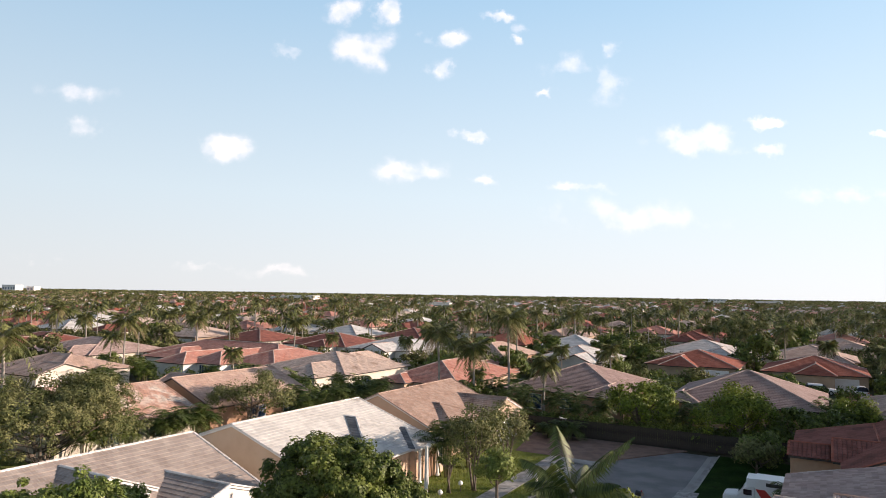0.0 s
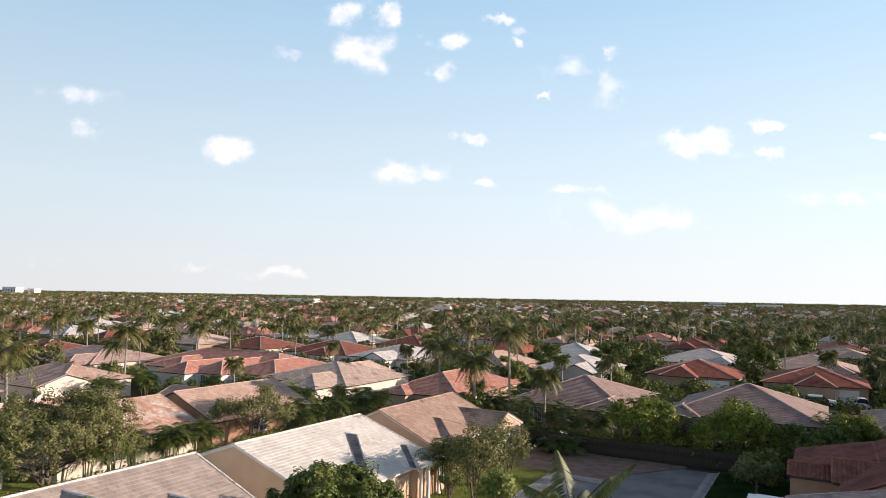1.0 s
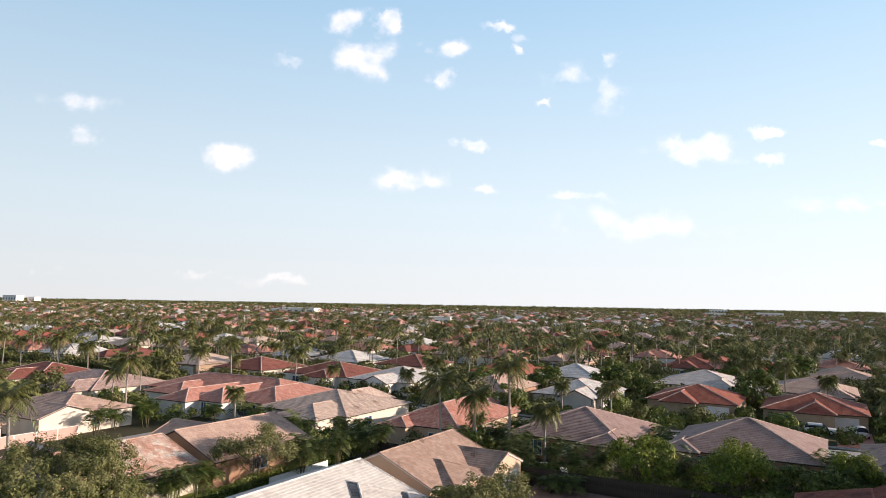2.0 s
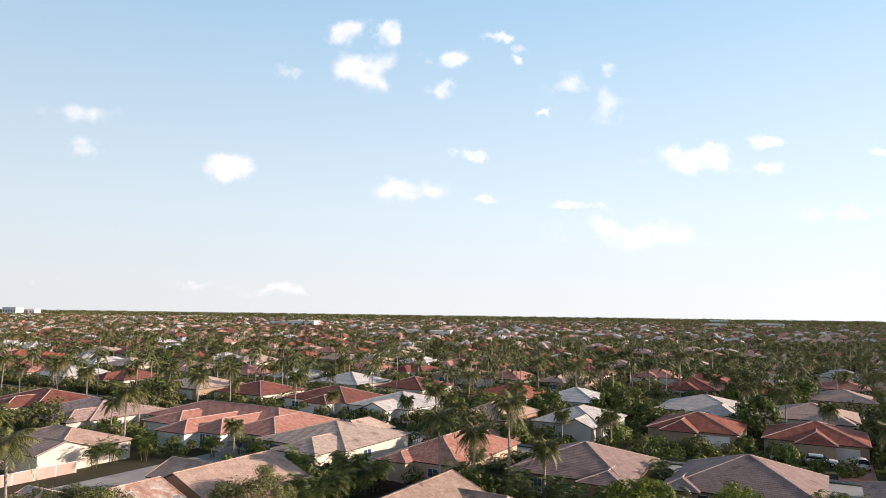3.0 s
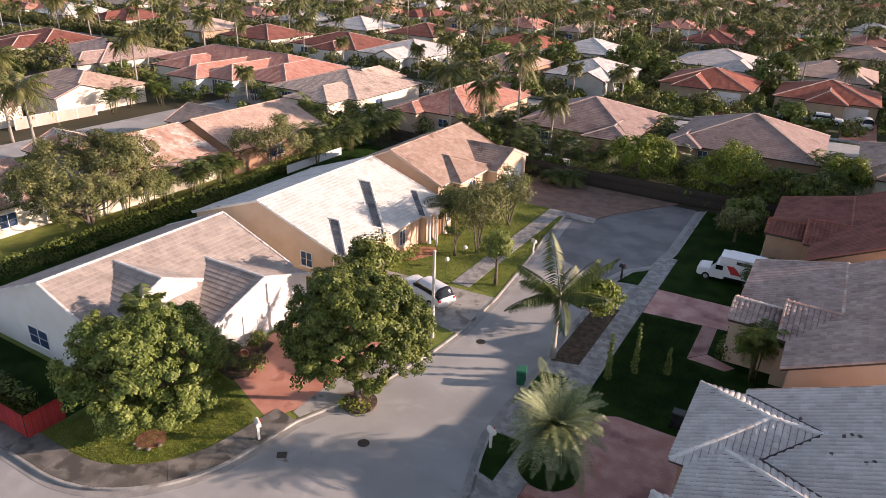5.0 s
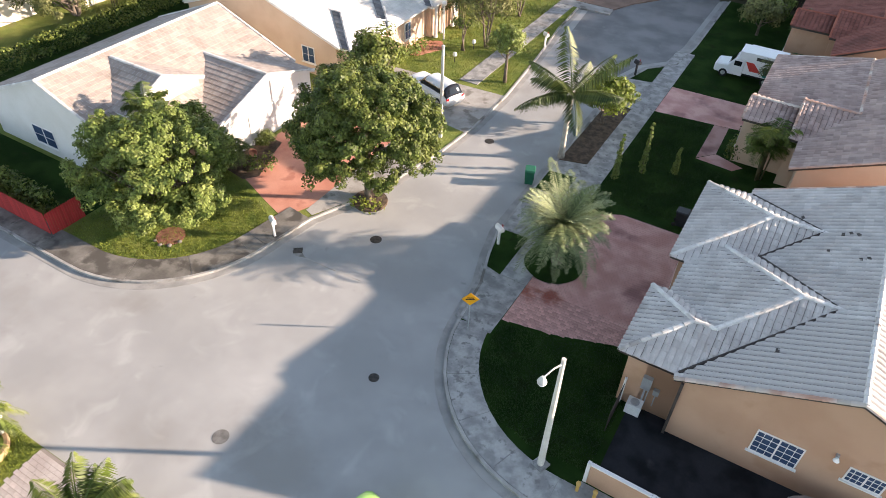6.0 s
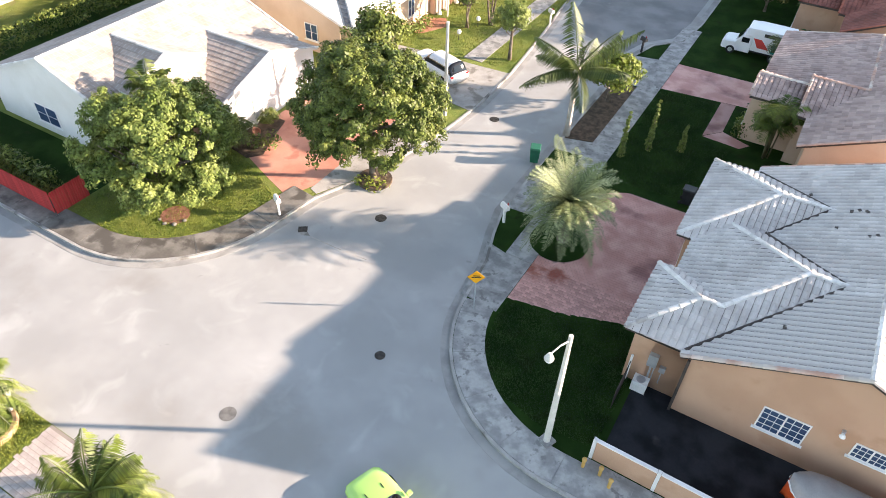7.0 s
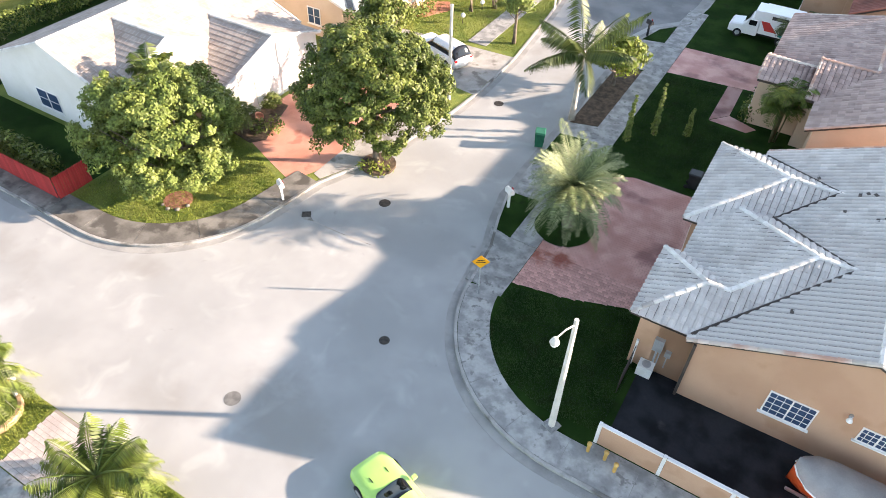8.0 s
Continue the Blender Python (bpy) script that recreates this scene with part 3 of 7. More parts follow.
def roof_solid(g, planes, thick=0.16):
    """The roof deck of one block: its planes joined along ridge and hips, with thickness."""
    ids = {}

    def vid(q, low):
        key = (round(q.x, 3), round(q.y, 3), round(q.z, 3), low)
        if key not in ids:
            ids[key] = len(g.v)
            g.v.append((q.x, q.y, q.z - (thick if low else 0)))
        return ids[key]
    count = {}
    for p in planes:
        pts = [q for i, q in enumerate(p) if (q - p[i - 1]).length > 0.01]
        g.f.append(tuple(vid(q, False) for q in pts))
        g.f.append(tuple(vid(q, True) for q in reversed(pts)))
        for i in range(len(pts)):
            a, b = pts[i], pts[(i + 1) % len(pts)]
            k = tuple(sorted((vid(a, False), vid(b, False))))
            count.setdefault(k, []).append((a, b))
    for k, es in count.items():
        if len(es) == 1:
            a, b = es[0]
            g.f.append((vid(a, False), vid(a, True), vid(b, True), vid(b, False)))
    return g


def lattice(xs, zs, solid, y0, y1):
    """One connected grille: the cells of a grid for which solid(i, j) holds, between depths y0 (back) and y1 (front)."""
    g = Geo()
    ids = {}

    def vid(i, j, f):
        if (i, j, f) not in ids:
            ids[i, j, f] = len(g.v)
            g.v.append((xs[i], y1 if f else y0, zs[j]))
        return ids[i, j, f]
    nx, nz = len(xs) - 1, len(zs) - 1

    def full(i, j):
        return 0 <= i < nx and 0 <= j < nz and solid(i, j)
    for i in range(nx):
        for j in range(nz):
            if not full(i, j):
                continue
            g.f.append((vid(i + 1, j, 1), vid(i, j, 1), vid(i, j + 1, 1), vid(i + 1, j + 1, 1)))
            for di, dj, (a, b) in ((-1, 0, ((i, j), (i, j + 1))), (1, 0, ((i + 1, j + 1), (i + 1, j))), (0, -1, ((i + 1, j), (i, j))), (0, 1, ((i, j + 1), (i + 1, j + 1)))):
                if not full(i + di, j + dj):
                    g.f.append((vid(*a, 1), vid(*a, 0), vid(*b, 0), vid(*b, 1)))
    return g


def bars(length, t, n, thin, thick):
    """Cuts along one side of a window: frame, panes and glazing bars in turn."""
    cuts = [-length / 2, -length / 2 + t]
    for i in range(1, n):
        c = -length / 2 + length * i / n
        b = thick if i * 2 == n else thin
        cuts += [c - b, c + b]
    return cuts + [length / 2 - t, length / 2]


def window(parent, x, y, z, w, h, face, grid=(2, 2), name="window"):
    """A framed window, its sill at z; face: degrees to which it looks (0: +x, 90: +y)."""
    m = pose(x, y, z, 0, 0, face - 90)   # local +y looks out
    xs = bars(w, 0.055, grid[0], 0.009, 0.03)
    zs = [c + h / 2 for c in bars(h, 0.055, grid[1], 0.009, 0.009)]
    fr = part(name, lattice(xs, zs, lambda i, j: i % 2 == 0 or j % 2 == 0, -0.1, 0.045), TRIM, parent, m=m)
    part("pane", Geo().box(-w / 2 + 0.05, w / 2 - 0.05, -0.09, 0.022, 0.05, h - 0.05), GLASS, fr)
    part("sill", Geo().box(-w / 2 - 0.08, w / 2 + 0.08, -0.1, 0.1, -0.07, -0.003), TRIM, fr)
    return fr


def garage_door(parent, x, y, w, face, h=2.15):
    m = pose(x, y, 0.05, 0, 0, face - 90)
    door = part("garage_door", Geo().box(-w / 2, w / 2, -0.1, 0.02, 0, h), GARAGE, parent, m=m)
    xs = bars(w, 0.1, 4, 0.06, 0.06)
    zs = [c + h / 2 for c in bars(h, 0.08, 4, 0.05, 0.05)]
    part("panel_frame", lattice(xs, zs, lambda i, j: i % 2 == 0 or j % 2 == 0, -0.05, 0.04), GARAGE, door)
    part("door_frame", Geo().add([(-w / 2 - 0.12, -0.1, 0), (-w / 2, -0.1, 0), (-w / 2, -0.1, h), (w / 2, -0.1, h), (w / 2, -0.1, 0), (w / 2 + 0.12, -0.1, 0), (w / 2 + 0.12, -0.1, h + 0.12), (-w / 2 - 0.12, -0.1, h + 0.12), (-w / 2 - 0.12, 0.07, 0), (-w / 2, 0.07, 0), (-w / 2, 0.07, h), (w / 2, 0.07, h), (w / 2, 0.07, 0), (w / 2 + 0.12, 0.07, 0), (w / 2 + 0.12, 0.07, h + 0.12), (-w / 2 - 0.12, 0.07, h + 0.12)],
         [tuple(range(7, -1, -1)), tuple(range(8, 16))] + [(i, (i + 1) % 8, 8 + (i + 1) % 8, 8 + i) for i in range(8)]), TRIM, door)
    return door


def entry_door(parent, x, y, face, mat=None):
    m = pose(x, y, 0.1, 0, 0, face - 90)
    g = Geo().box(-0.5, 0.5, -0.1, 0.03, 0, 2.1).box(-0.35, -0.05, 0.03, 0.045, 0.2, 0.9).box(0.05, 0.35, 0.03, 0.045, 0.2, 0.9)
    g.box(-0.35, -0.05, 0.03, 0.045, 1.1, 1.9).box(0.05, 0.35, 0.03, 0.045, 1.1, 1.9)
    return part("door", g, mat or BROWN_W, parent, m=m)


def house(label, blocks, walls, roof, style="flat", cap=None, m=LOC, group="", w=0.33, l=0.38, edge=None, rake=None, trim_caps=None, where=None):
    """A one-storey house: walls, roof deck, roof tiles and ridge caps. Blocks are in the coordinates of m."""
    cx = sum(b[0] + b[1] for b in blocks) / (2 * len(blocks))
    cy = sum(b[2] + b[3] for b in blocks) / (2 * len(blocks))
    ho = thing("house", label, "house", m @ pose(cx, cy, 0), group)
    back = pose(-cx, -cy, 0)
    for b in blocks:
        part("wall", wall_block(Geo(), b), walls, ho, m=back)
    singles, first = ([] if where else None), None
    for b in blocks:
        gs, gt, gc, gk = Geo(), Geo(), Geo(), Geo()
        pl, caps, rakes = planes_of(b)
        roof_solid(gs, pl)
        for p in pl:
            tile_plane(gt, p, style, w, l, singles, where)
        if trim_caps:
            caps = trim_caps(b, caps)
        for a, c in caps:
            cap_line(gc, a, c)
        for a, c in rakes:
            cap_line(gk if rake else gc, a, c, 0.11)
        rf = part("roof", gs, edge or FASCIA, ho, m=back)
        first = rf if b is blocks[0] else first
        part("roof_tiling", gt, roof, rf, "rows of roof tiles")["kind"] = "stuff"
        if gk.f:
            part("rake_tiling", gk, rake, rf, "weathered tiles along the gable edge")["kind"] = "stuff"
        part("ridge_capping", gc, cap or roof, rf, "mortared ridge and hip caps")["kind"] = "stuff"
    if singles:
        k0, k1 = w - 0.014, l + 0.04
        prof = ((0, 0.0), (0.22, 0.048), (0.5, 0.066), (0.78, 0.048), (1, 0.0)) if style == "barrel" else ((0, 0.03), (1, 0.03))
        q = len(prof)
        one = Geo()
        one.v = [(k0 * f, b, up + bow) for b, up in ((0, 0.03), (k1, 0.004)) for f, bow in prof] + [(0, 0, 0), (k0, 0, 0)]
        one.f = [(i, i + 1, i + q + 1, i + q) for i in range(q - 1)] + [(2 * q, 2 * q + 1) + tuple(range(q - 1, -1, -1))]
        me = one.mesh("roof_tile", roof)
        for m_ in singles:
            part("roof_tile", me, roof, first, m=m_)
    ho["cx"], ho["cy"] = cx, cy
    return ho


def fit_to(ho, x, y):
    """Plan coordinates in the frame of a house."""
    return x - ho["cx"], y - ho["cy"]


# ---- plants ----


def leaf_cloud(g, rng, centre, radius, count, size, squash=0.8, out=(0, 0, 0)):
    """Leaf cards around a centre, more of them near the outside."""
    n = count
    d = rng.normal(size=(n, 3))
    d /= np.linalg.norm(d, axis=1)[:, None]
    r = radius * rng.uniform(0.35, 1.0, n) ** 0.6
    p = np.array(centre) + d * r[:, None] * np.array((1, 1, squash))
    nrm = d * 0.75 + rng.normal(size=(n, 3)) * 0.42 + np.array((0, 0, 0.25)) + np.array(out) * 0.6
    nrm /= np.linalg.norm(nrm, axis=1)[:, None]
    a = np.cross(nrm, rng.normal(size=(n, 3)))
    a /= np.linalg.norm(a, axis=1)[:, None] + 1e-6
    b = np.cross(nrm, a)
    s = size * rng.uniform(0.6, 1.3, n)
    quad = np.stack([p - a * s[:, None] * 0.55, p + b * s[:, None] * 0.32, p + a * s[:, None] * 0.55, p - b * s[:, None] * 0.32], 1).reshape(-1, 3)
    k = len(g.v)
    g.v.extend(map(tuple, quad.tolist()))
    g.f.extend([(k + 4 * i, k + 4 * i + 1, k + 4 * i + 2, k + 4 * i + 3) for i in range(n)])


def broadleaf(seed, height, spread, crown_base, clumps, per_clump, leaf, clump_r, stems=1, lobes=0, low=0.45, girth=0.035, lobe=(0.32, 0.5)):
    """Meshes of a trunk with limbs and of a crown of leaves."""
    rng = np.random.default_rng(seed)
    gt, gl = Geo(), Geo()
    mid = (crown_base + height) / 2
    for k in range(stems):
        a0 = rng.uniform(0, 6.28)
        lean = 0.0 if stems == 1 else 0.25
        top = (math.cos(a0) * lean * mid, math.sin(a0) * lean * mid, mid)
        r = girth * height / math.sqrt(stems)
        gt.tube([(0.1 * k, 0, -0.1), (top[0] * 0.3, top[1] * 0.3, crown_base * 0.6), (top[0] * 0.7, top[1] * 0.7, (crown_base + mid) / 2), top], [r * 1.35, r, r * 0.75, r * 0.35], 8)
        for i in range(6):
            a = a0 + i * 1.05 + rng.uniform(-0.3, 0.3)
            b = (top[0] * 0.5, top[1] * 0.5, crown_base + (mid - crown_base) * rng.uniform(0.0, 0.7))
            e = (math.cos(a) * spread * 0.7, math.sin(a) * spread * 0.7, mid + rng.uniform(0, 0.5) * (height - mid))
            h = [(b[j] * 0.5 + e[j] * 0.5) for j in range(3)]
            h[2] -= 0.15 * (e[2] - b[2])
            gt.tube([b, h, e], [r * 0.5, r * 0.33, r * 0.1], 6)
    for i in range(clumps):
        d = rng.normal(size=3)
        d /= np.linalg.norm(d)
        if d[2] < -0.55:
            d[2] *= -0.5
        k = rng.uniform(0.62, 1.0) * (1 + 0.16 * math.sin(3 * math.atan2(d[1], d[0]) + seed))
        c = (d[0] * (spread - clump_r) * k, d[1] * (spread - clump_r) * k, mid + d[2] * ((height - crown_base) / 2 - clump_r * 0.6) * k)
        if lobes and i % 5:
            w = i % lobes
            lr = np.random.default_rng(seed * 100 + w)
            ld = lr.normal(size=3)
            ld /= np.linalg.norm(ld)
            ld[2] = max(ld[2], -ld[2] * 0.5) if low < 0.5 and ld[2] < -low else max(ld[2], -low)
            rad = spread * lr.uniform(*lobe)
            lc = np.array((0, 0, mid)) + ld * np.array((spread - rad, spread - rad, (height - crown_base) / 2 - rad * 0.7)) * lr.uniform(0.8, 1.05)
            d = d + ld * 0.55
            d /= np.linalg.norm(d)
            c = tuple(lc + d * rad * rng.uniform(0.72, 1.0) * np.array((1, 1, 0.9)))
        leaf_cloud(gl, rng, c, clump_r * rng.uniform(0.65, 1.25), int(per_clump * rng.uniform(0.6, 1.3)), leaf, out=d)
    return gt, gl


def frond(g, rng, base, az, length, rise, droop, n, leaf, hang, width=0.05):
    """One feather frond: a curved rib with leaflets on both sides."""
    d = Vector((math.cos(az), math.sin(az), 0))
    side = Vector((-d.y, d.x, 0))
    pts = []
    for i in range(n + 1):
        t = i / n
        pts.append(Vector(base) + d * (length * (t - 0.18 * droop * t * t)) + Vector((0, 0, length * (rise * t - droop * t * t))))
    k = len(g.v)
    for i, p in enumerate(pts):
        r = 0.035 * (1 - 0.85 * i / n)
        g.v += [tuple(p - side * r), tuple(p + side * r)]
    g.f += [(k + 2 * i, k + 2 * i + 1, k + 2 * i + 3, k + 2 * i + 2) for i in range(n)]
    for i in range(2, n + 1):
        t = i / n
        ln = leaf * (0.55 + 0.9 * math.sin(math.pi * min(1, 0.12 + 0.88 * t)) ** 0.8) * (1.0 if t < 0.9 else 0.6)
        ax = (pts[i] - pts[i - 1]).normalized()
        for sg in (-1, 1):
            out = (side * sg + ax * 0.55 + Vector((0, 0, -hang + rng.uniform(-0.15, 0.15)))).normalized()
            p = pts[i]
            q = p + out * ln * rng.uniform(0.85, 1.1)
            mid = p + out * ln * 0.45 + Vector((0, 0, 0.05 * ln))
            kk = len(g.v)
            g.v += [tuple(p), tuple(mid - ax * width), tuple(q), tuple(mid + ax * width)]
            g.f.append((kk, kk + 1, kk + 2, kk + 3))


def palm(seed, height, fronds, length, droop=0.75, leaf=0.55, n=16, hang=0.35, r=0.16, lean=0.03, width=0.05, up=1.1, dry=0, down=0.15):
    """Meshes of a palm's trunk, crown and dry skirt."""
    rng = np.random.default_rng(seed)
    gt, gl, gd = Geo(), Geo(), Geo()
    a = rng.uniform(0, 6.28)
    top = Vector((math.cos(a) * lean * height, math.sin(a) * lean * height, height))
    seg = 8
    pts, rad = [], []
    for i in range(seg + 1):
        t = i / seg
        pts.append((top.x * t * t, top.y * t * t, height * t - (0.1 if i == 0 else 0)))
        rad.append(r * (1.35 - 0.35 * min(1, t * 5)) * (1 - 0.3 * t))
    gt.tube(pts, rad, 9)
    for i in range(fronds):
        t = i / max(fronds - 1, 1)
        az = i * 2.39996 + rng.uniform(-0.2, 0.2)
        rise = up * (1 - t) - down * t + rng.uniform(-0.08, 0.08)
        frond(gl, rng, top + Vector((0, 0, -0.25 * t)), az, length * rng.uniform(0.85, 1.1) * (0.8 + 0.2 * t), rise, droop * (0.6 + 0.5 * t), n, leaf, hang, width)
    for i in range(dry):
        frond(gd, rng, top - Vector((0, 0, 0.35)), rng.uniform(0, 6.28), length * 0.75, -0.5, 0.7, n, leaf * 0.8, 0.6, width)
    return gt, gl, gd


def plant(name, label, category, geos, mats, m, group=""):
    names = ("trunk", "crown", "dry_fronds")
    ob = thing(name, label, category, m, group)
    for nm, g, mt in zip(names, geos, mats):
        if g.f:
            part(nm, g, mt, ob, smooth=nm == "trunk")
    return ob


def areca(seed, stems, height, length, spread):
    """A clump of thin-stemmed palms."""
    rng = np.random.default_rng(seed)
    gt, gl = Geo(), Geo()
    for i in range(stems):
        a, d = rng.uniform(0, 6.28), spread * rng.uniform(0.2, 1)
        h = height * rng.uniform(0.55, 1)
        b = Vector((math.cos(a) * d * 0.4, math.sin(a) * d * 0.4, -0.05))
        t = Vector((math.cos(a) * d, math.sin(a) * d, h))
        gt.tube([b, (b + t) / 2 + Vector((0, 0, 0.1)), t], [0.06, 0.05, 0.035], 6)
        for j in range(9):
            frond(gl, rng, t - Vector((0, 0, 0.12 * j * h / 3)), rng.uniform(0, 6.28), length * rng.uniform(0.8, 1.15), rng.uniform(0.4, 1.25), 0.85, 13, 0.46, 0.35, 0.05)
    return gt, gl


def far_palm(g, rng_, x, y, h, length):
    """A palm for the distance: thin trunk and arching frond blades."""
    k = len(g[0].v)
    g[0].tube([(x, y, 0), (x + rng_.uniform(-0.3, 0.3), y, h)], [0.12, 0.09], 4, False)
    for i in range(15):
        a = i * 2.39996
        d = Vector((math.cos(a), math.sin(a), 0))
        s = Vector((-d.y, d.x, 0))
        t = i / 14
        pts = [Vector((x, y, h)), Vector((x, y, h)) + d * length * 0.5 + Vector((0, 0, length * (0.5 - 0.55 * t))), Vector((x, y, h)) + d * length * 0.95 + Vector((0, 0, length * (0.25 - 0.95 * t)))]
        w = length * 0.15
        k = len(g[1].v)
        g[1].v += [tuple(pts[0]), tuple(pts[1] - s * w - Vector((0, 0, 0.25))), tuple(pts[1]), tuple(pts[1] + s * w - Vector((0, 0, 0.25))), tuple(pts[2])]
        g[1].f += [(k, k + 1, k + 2), (k, k + 2, k + 3), (k + 1, k + 4, k + 2), (k + 2, k + 4, k + 3)]

# ---- ground and streets ----
g = Geo()
N = 40
for i in range(N + 1):
    for j in range(N + 1):
        u, v = (i / N * 2 - 1), (j / N * 2 - 1)
        g.v.append((4200 * u * abs(u), 4200 * v * abs(v), -0.03))
g.f = [(i * (N + 1) + j, (i + 1) * (N + 1) + j, (i + 1) * (N + 1) + j + 1, i * (N + 1) + j + 1) for i in range(N) for j in range(N)]
setting("ground", g, GROUND, "flat earth and rough grass reaching the horizon", "ground", m=Matrix())

LEFT = [(-125, 13.3), (-80, 13.3), (-45, 13.3), (-31, 13.3)] + arc(-31, 21.3, 8, -84, -6, 12) + [(-22.6, 23.6), (-21.6, 26.0), (-20.7, 29.5), (-19.95, 34), (-19.65, 38), (-19.8, 43.3), (-20.7, 51.4), (-21.5, 57), (-21.9, 62.6)]
RIGHT = [(60, 13.9), (30, 13.9), (10, 13.9), (-4.2, 14.0)] + arc(-4.2, 22.2, 8.2, -96, -174, 12) + [(-12.7, 24.2), (-13.4, 26.4), (-13.9, 28.5), (-14, 35), (-14, 51), (-13.2, 54), (-11.4, 56), (-11, 60), (-11, 73)]
NEAR_Y = 6.25
setting("road", slab(LEFT + list(reversed(RIGHT)) + [(60, NEAR_Y), (-125, NEAR_Y)], -0.03, 0.0), ROAD, "sun-bleached grey asphalt street junction", "road")


def kerb_line(path, sign):
    k1, k2 = offset(path, sign * 0.42), offset(path, sign * 0.56)
    setting("gutter", strip(path, k1, -0.02, 0.012), GUTTER, "pale concrete gutter pan beside the kerb", "gutter")
    setting("kerb", strip(k1, k2, -0.02, 0.15), KERB, "raised concrete kerb", "kerb")
    return k2


kl = kerb_line(LEFT, 1)
kr = kerb_line(RIGHT, -1)
kn = [(x, NEAR_Y) for x in range(-125, 61, 5)]

# lawns of the blocks
walk_l_in = offset(LEFT[:18], 2.15)
walk_r_in = offset(RIGHT[:17], -2.05)
setting("lawn_west", slab(kl + [(-22.45, 73), (-60, 73), (-84, 73), (-84, 13.9)], -0.02, 0.10), LAWN, "sunlit mown lawn of the corner block", "lawn")
setting("lawn_east", slab(list(reversed(kr)) + [(60, 73)], -0.02, 0.10), LAWN_LUSH_SHADE, "lush green lawn coloured dark for its shade", "lawn")
setting("lawn_south", slab(kn + [(60, -60), (-125, -60)], -0.02, 0.10), LAWN, "mown lawn along the near side of the street", "lawn")


def walk_slabs(outer, inner, label, bay=2.7, mat=None):
    """Pavement as separate slabs with open joints."""
    base = setting("pavement", strip(outer, inner, -0.01, 0.13), GUTTER, label, "pavement")
    o2, i2 = [outer[0]], [inner[0]]
    for i in range(len(outer) - 1):
        n = max(1, round(math.dist(outer[i], outer[i + 1]) / bay))
        for j in range(1, n + 1):
            o2.append(tuple(outer[i][k] + (outer[i + 1][k] - outer[i][k]) * j / n for k in (0, 1)))
            i2.append(tuple(inner[i][k] + (inner[i + 1][k] - inner[i][k]) * j / n for k in (0, 1)))
    s = 0
    while s < len(o2) - 1:
        e, run = s + 1, math.dist(o2[s], o2[s + 1])
        while e < len(o2) - 1 and run + math.dist(o2[e], o2[e + 1]) < bay * 1.25:
            run += math.dist(o2[e], o2[e + 1])
            e += 1
        ou, inn = o2[s:e + 1], i2[s:e + 1]
        f = 0.015 / max(run, 0.1) * (e - s)
        for q in (ou, inn):
            a, b = q[0], q[1]
            c, d = q[-1], q[-2]
            q[0] = (a[0] + (b[0] - a[0]) * f, a[1] + (b[1] - a[1]) * f)
            q[-1] = (c[0] + (d[0] - c[0]) * f, c[1] + (d[1] - c[1]) * f)
        if -75 < ou[0][0] < 25:
            part("paving_slab", strip(ou, inn, 0.1, 0.145), mat or CONCRETE, base)
        s = e
    return base


walk_slabs(offset(LEFT[:18], 0.58), walk_l_in, "dark mildewed concrete pavement round the grass corner", mat=CONCRETE_DIRTY)
walk_slabs(offset(RIGHT[:17], -0.58), walk_r_in, "weathered concrete pavement round the shaded corner")
side = [(-11.65, y) for y in (25.42, 27, 33, 39, 45, 51, 58.5)]
walk_slabs(side, [(-10.12, y) for x, y in side], "long concrete pavement beside the lawns")
side = [(-22.9, y) for y in (43.5, 47, 52, 57, 62.6)]
walk_slabs(side, [(-24.45, y) for x, y in side], "pale concrete pavement across the front lawns")


def patch(name, poly, mat, label, category, z=0.108):
    return setting(name, slab(poly, 0.0, z), mat, label, category)


def pavers(base, poly, w, l, mat, limit, z0=0.112, hole=None):
    """Paving bricks laid in running bond inside a convex polygon."""
    big = Geo()
    meshes = Geo().box(-w / 2 + 0.008, w / 2 - 0.008, -l / 2 + 0.008, l / 2 - 0.008, -0.05, 0.012).mesh("paver", mat)
    xs, ys = [p[0] for p in poly], [p[1] for p in poly]
    rows = int((max(ys) - min(ys)) / l)
    made = 0
    for r in range(rows):
        y = min(ys) + (r + 0.5) * l
        for c in range(int((max(xs) - min(xs)) / w) + 1):
            x = min(xs) + (c + 0.5 * (r % 2)) * w
            inside = all((bx - ax) * (y - ay) - (by - ay) * (x - ax) > 0.05 for (ax, ay), (bx, by) in zip(poly, poly[1:] + poly[:1]))
            if not inside:
                rect = [(x + sx * (w / 2 - 0.008), y + sy * (l / 2 - 0.008)) for sx, sy in ((-1, -1), (1, -1), (1, 1), (-1, 1))]
                for (ax, ay), (bx, by) in zip(poly, poly[1:] + poly[:1]):
                    rect = clip(rect, ax, ay, bx, by) if len(rect) > 2 else rect
                if len(rect) > 2:
                    s_ = slab(rect, z0 - 0.05, z0 + 0.012)
                    big.add(s_.v, s_.f)
                continue
            if (hole and math.dist((x, y), hole[:2]) < hole[2]):
                continue
            if made < limit:
                part("paver", meshes, mat, base, m=pose(x, y, z0))
                made += 1
            else:
                big.box(x - w / 2 + 0.008, x + w / 2 - 0.008, y - l / 2 + 0.008, y + l / 2 - 0.008, z0 - 0.05, z0 + 0.012)
    if big.f:
        ob = part("pavers", big, mat, base)
        ob["kind"] = "stuff"


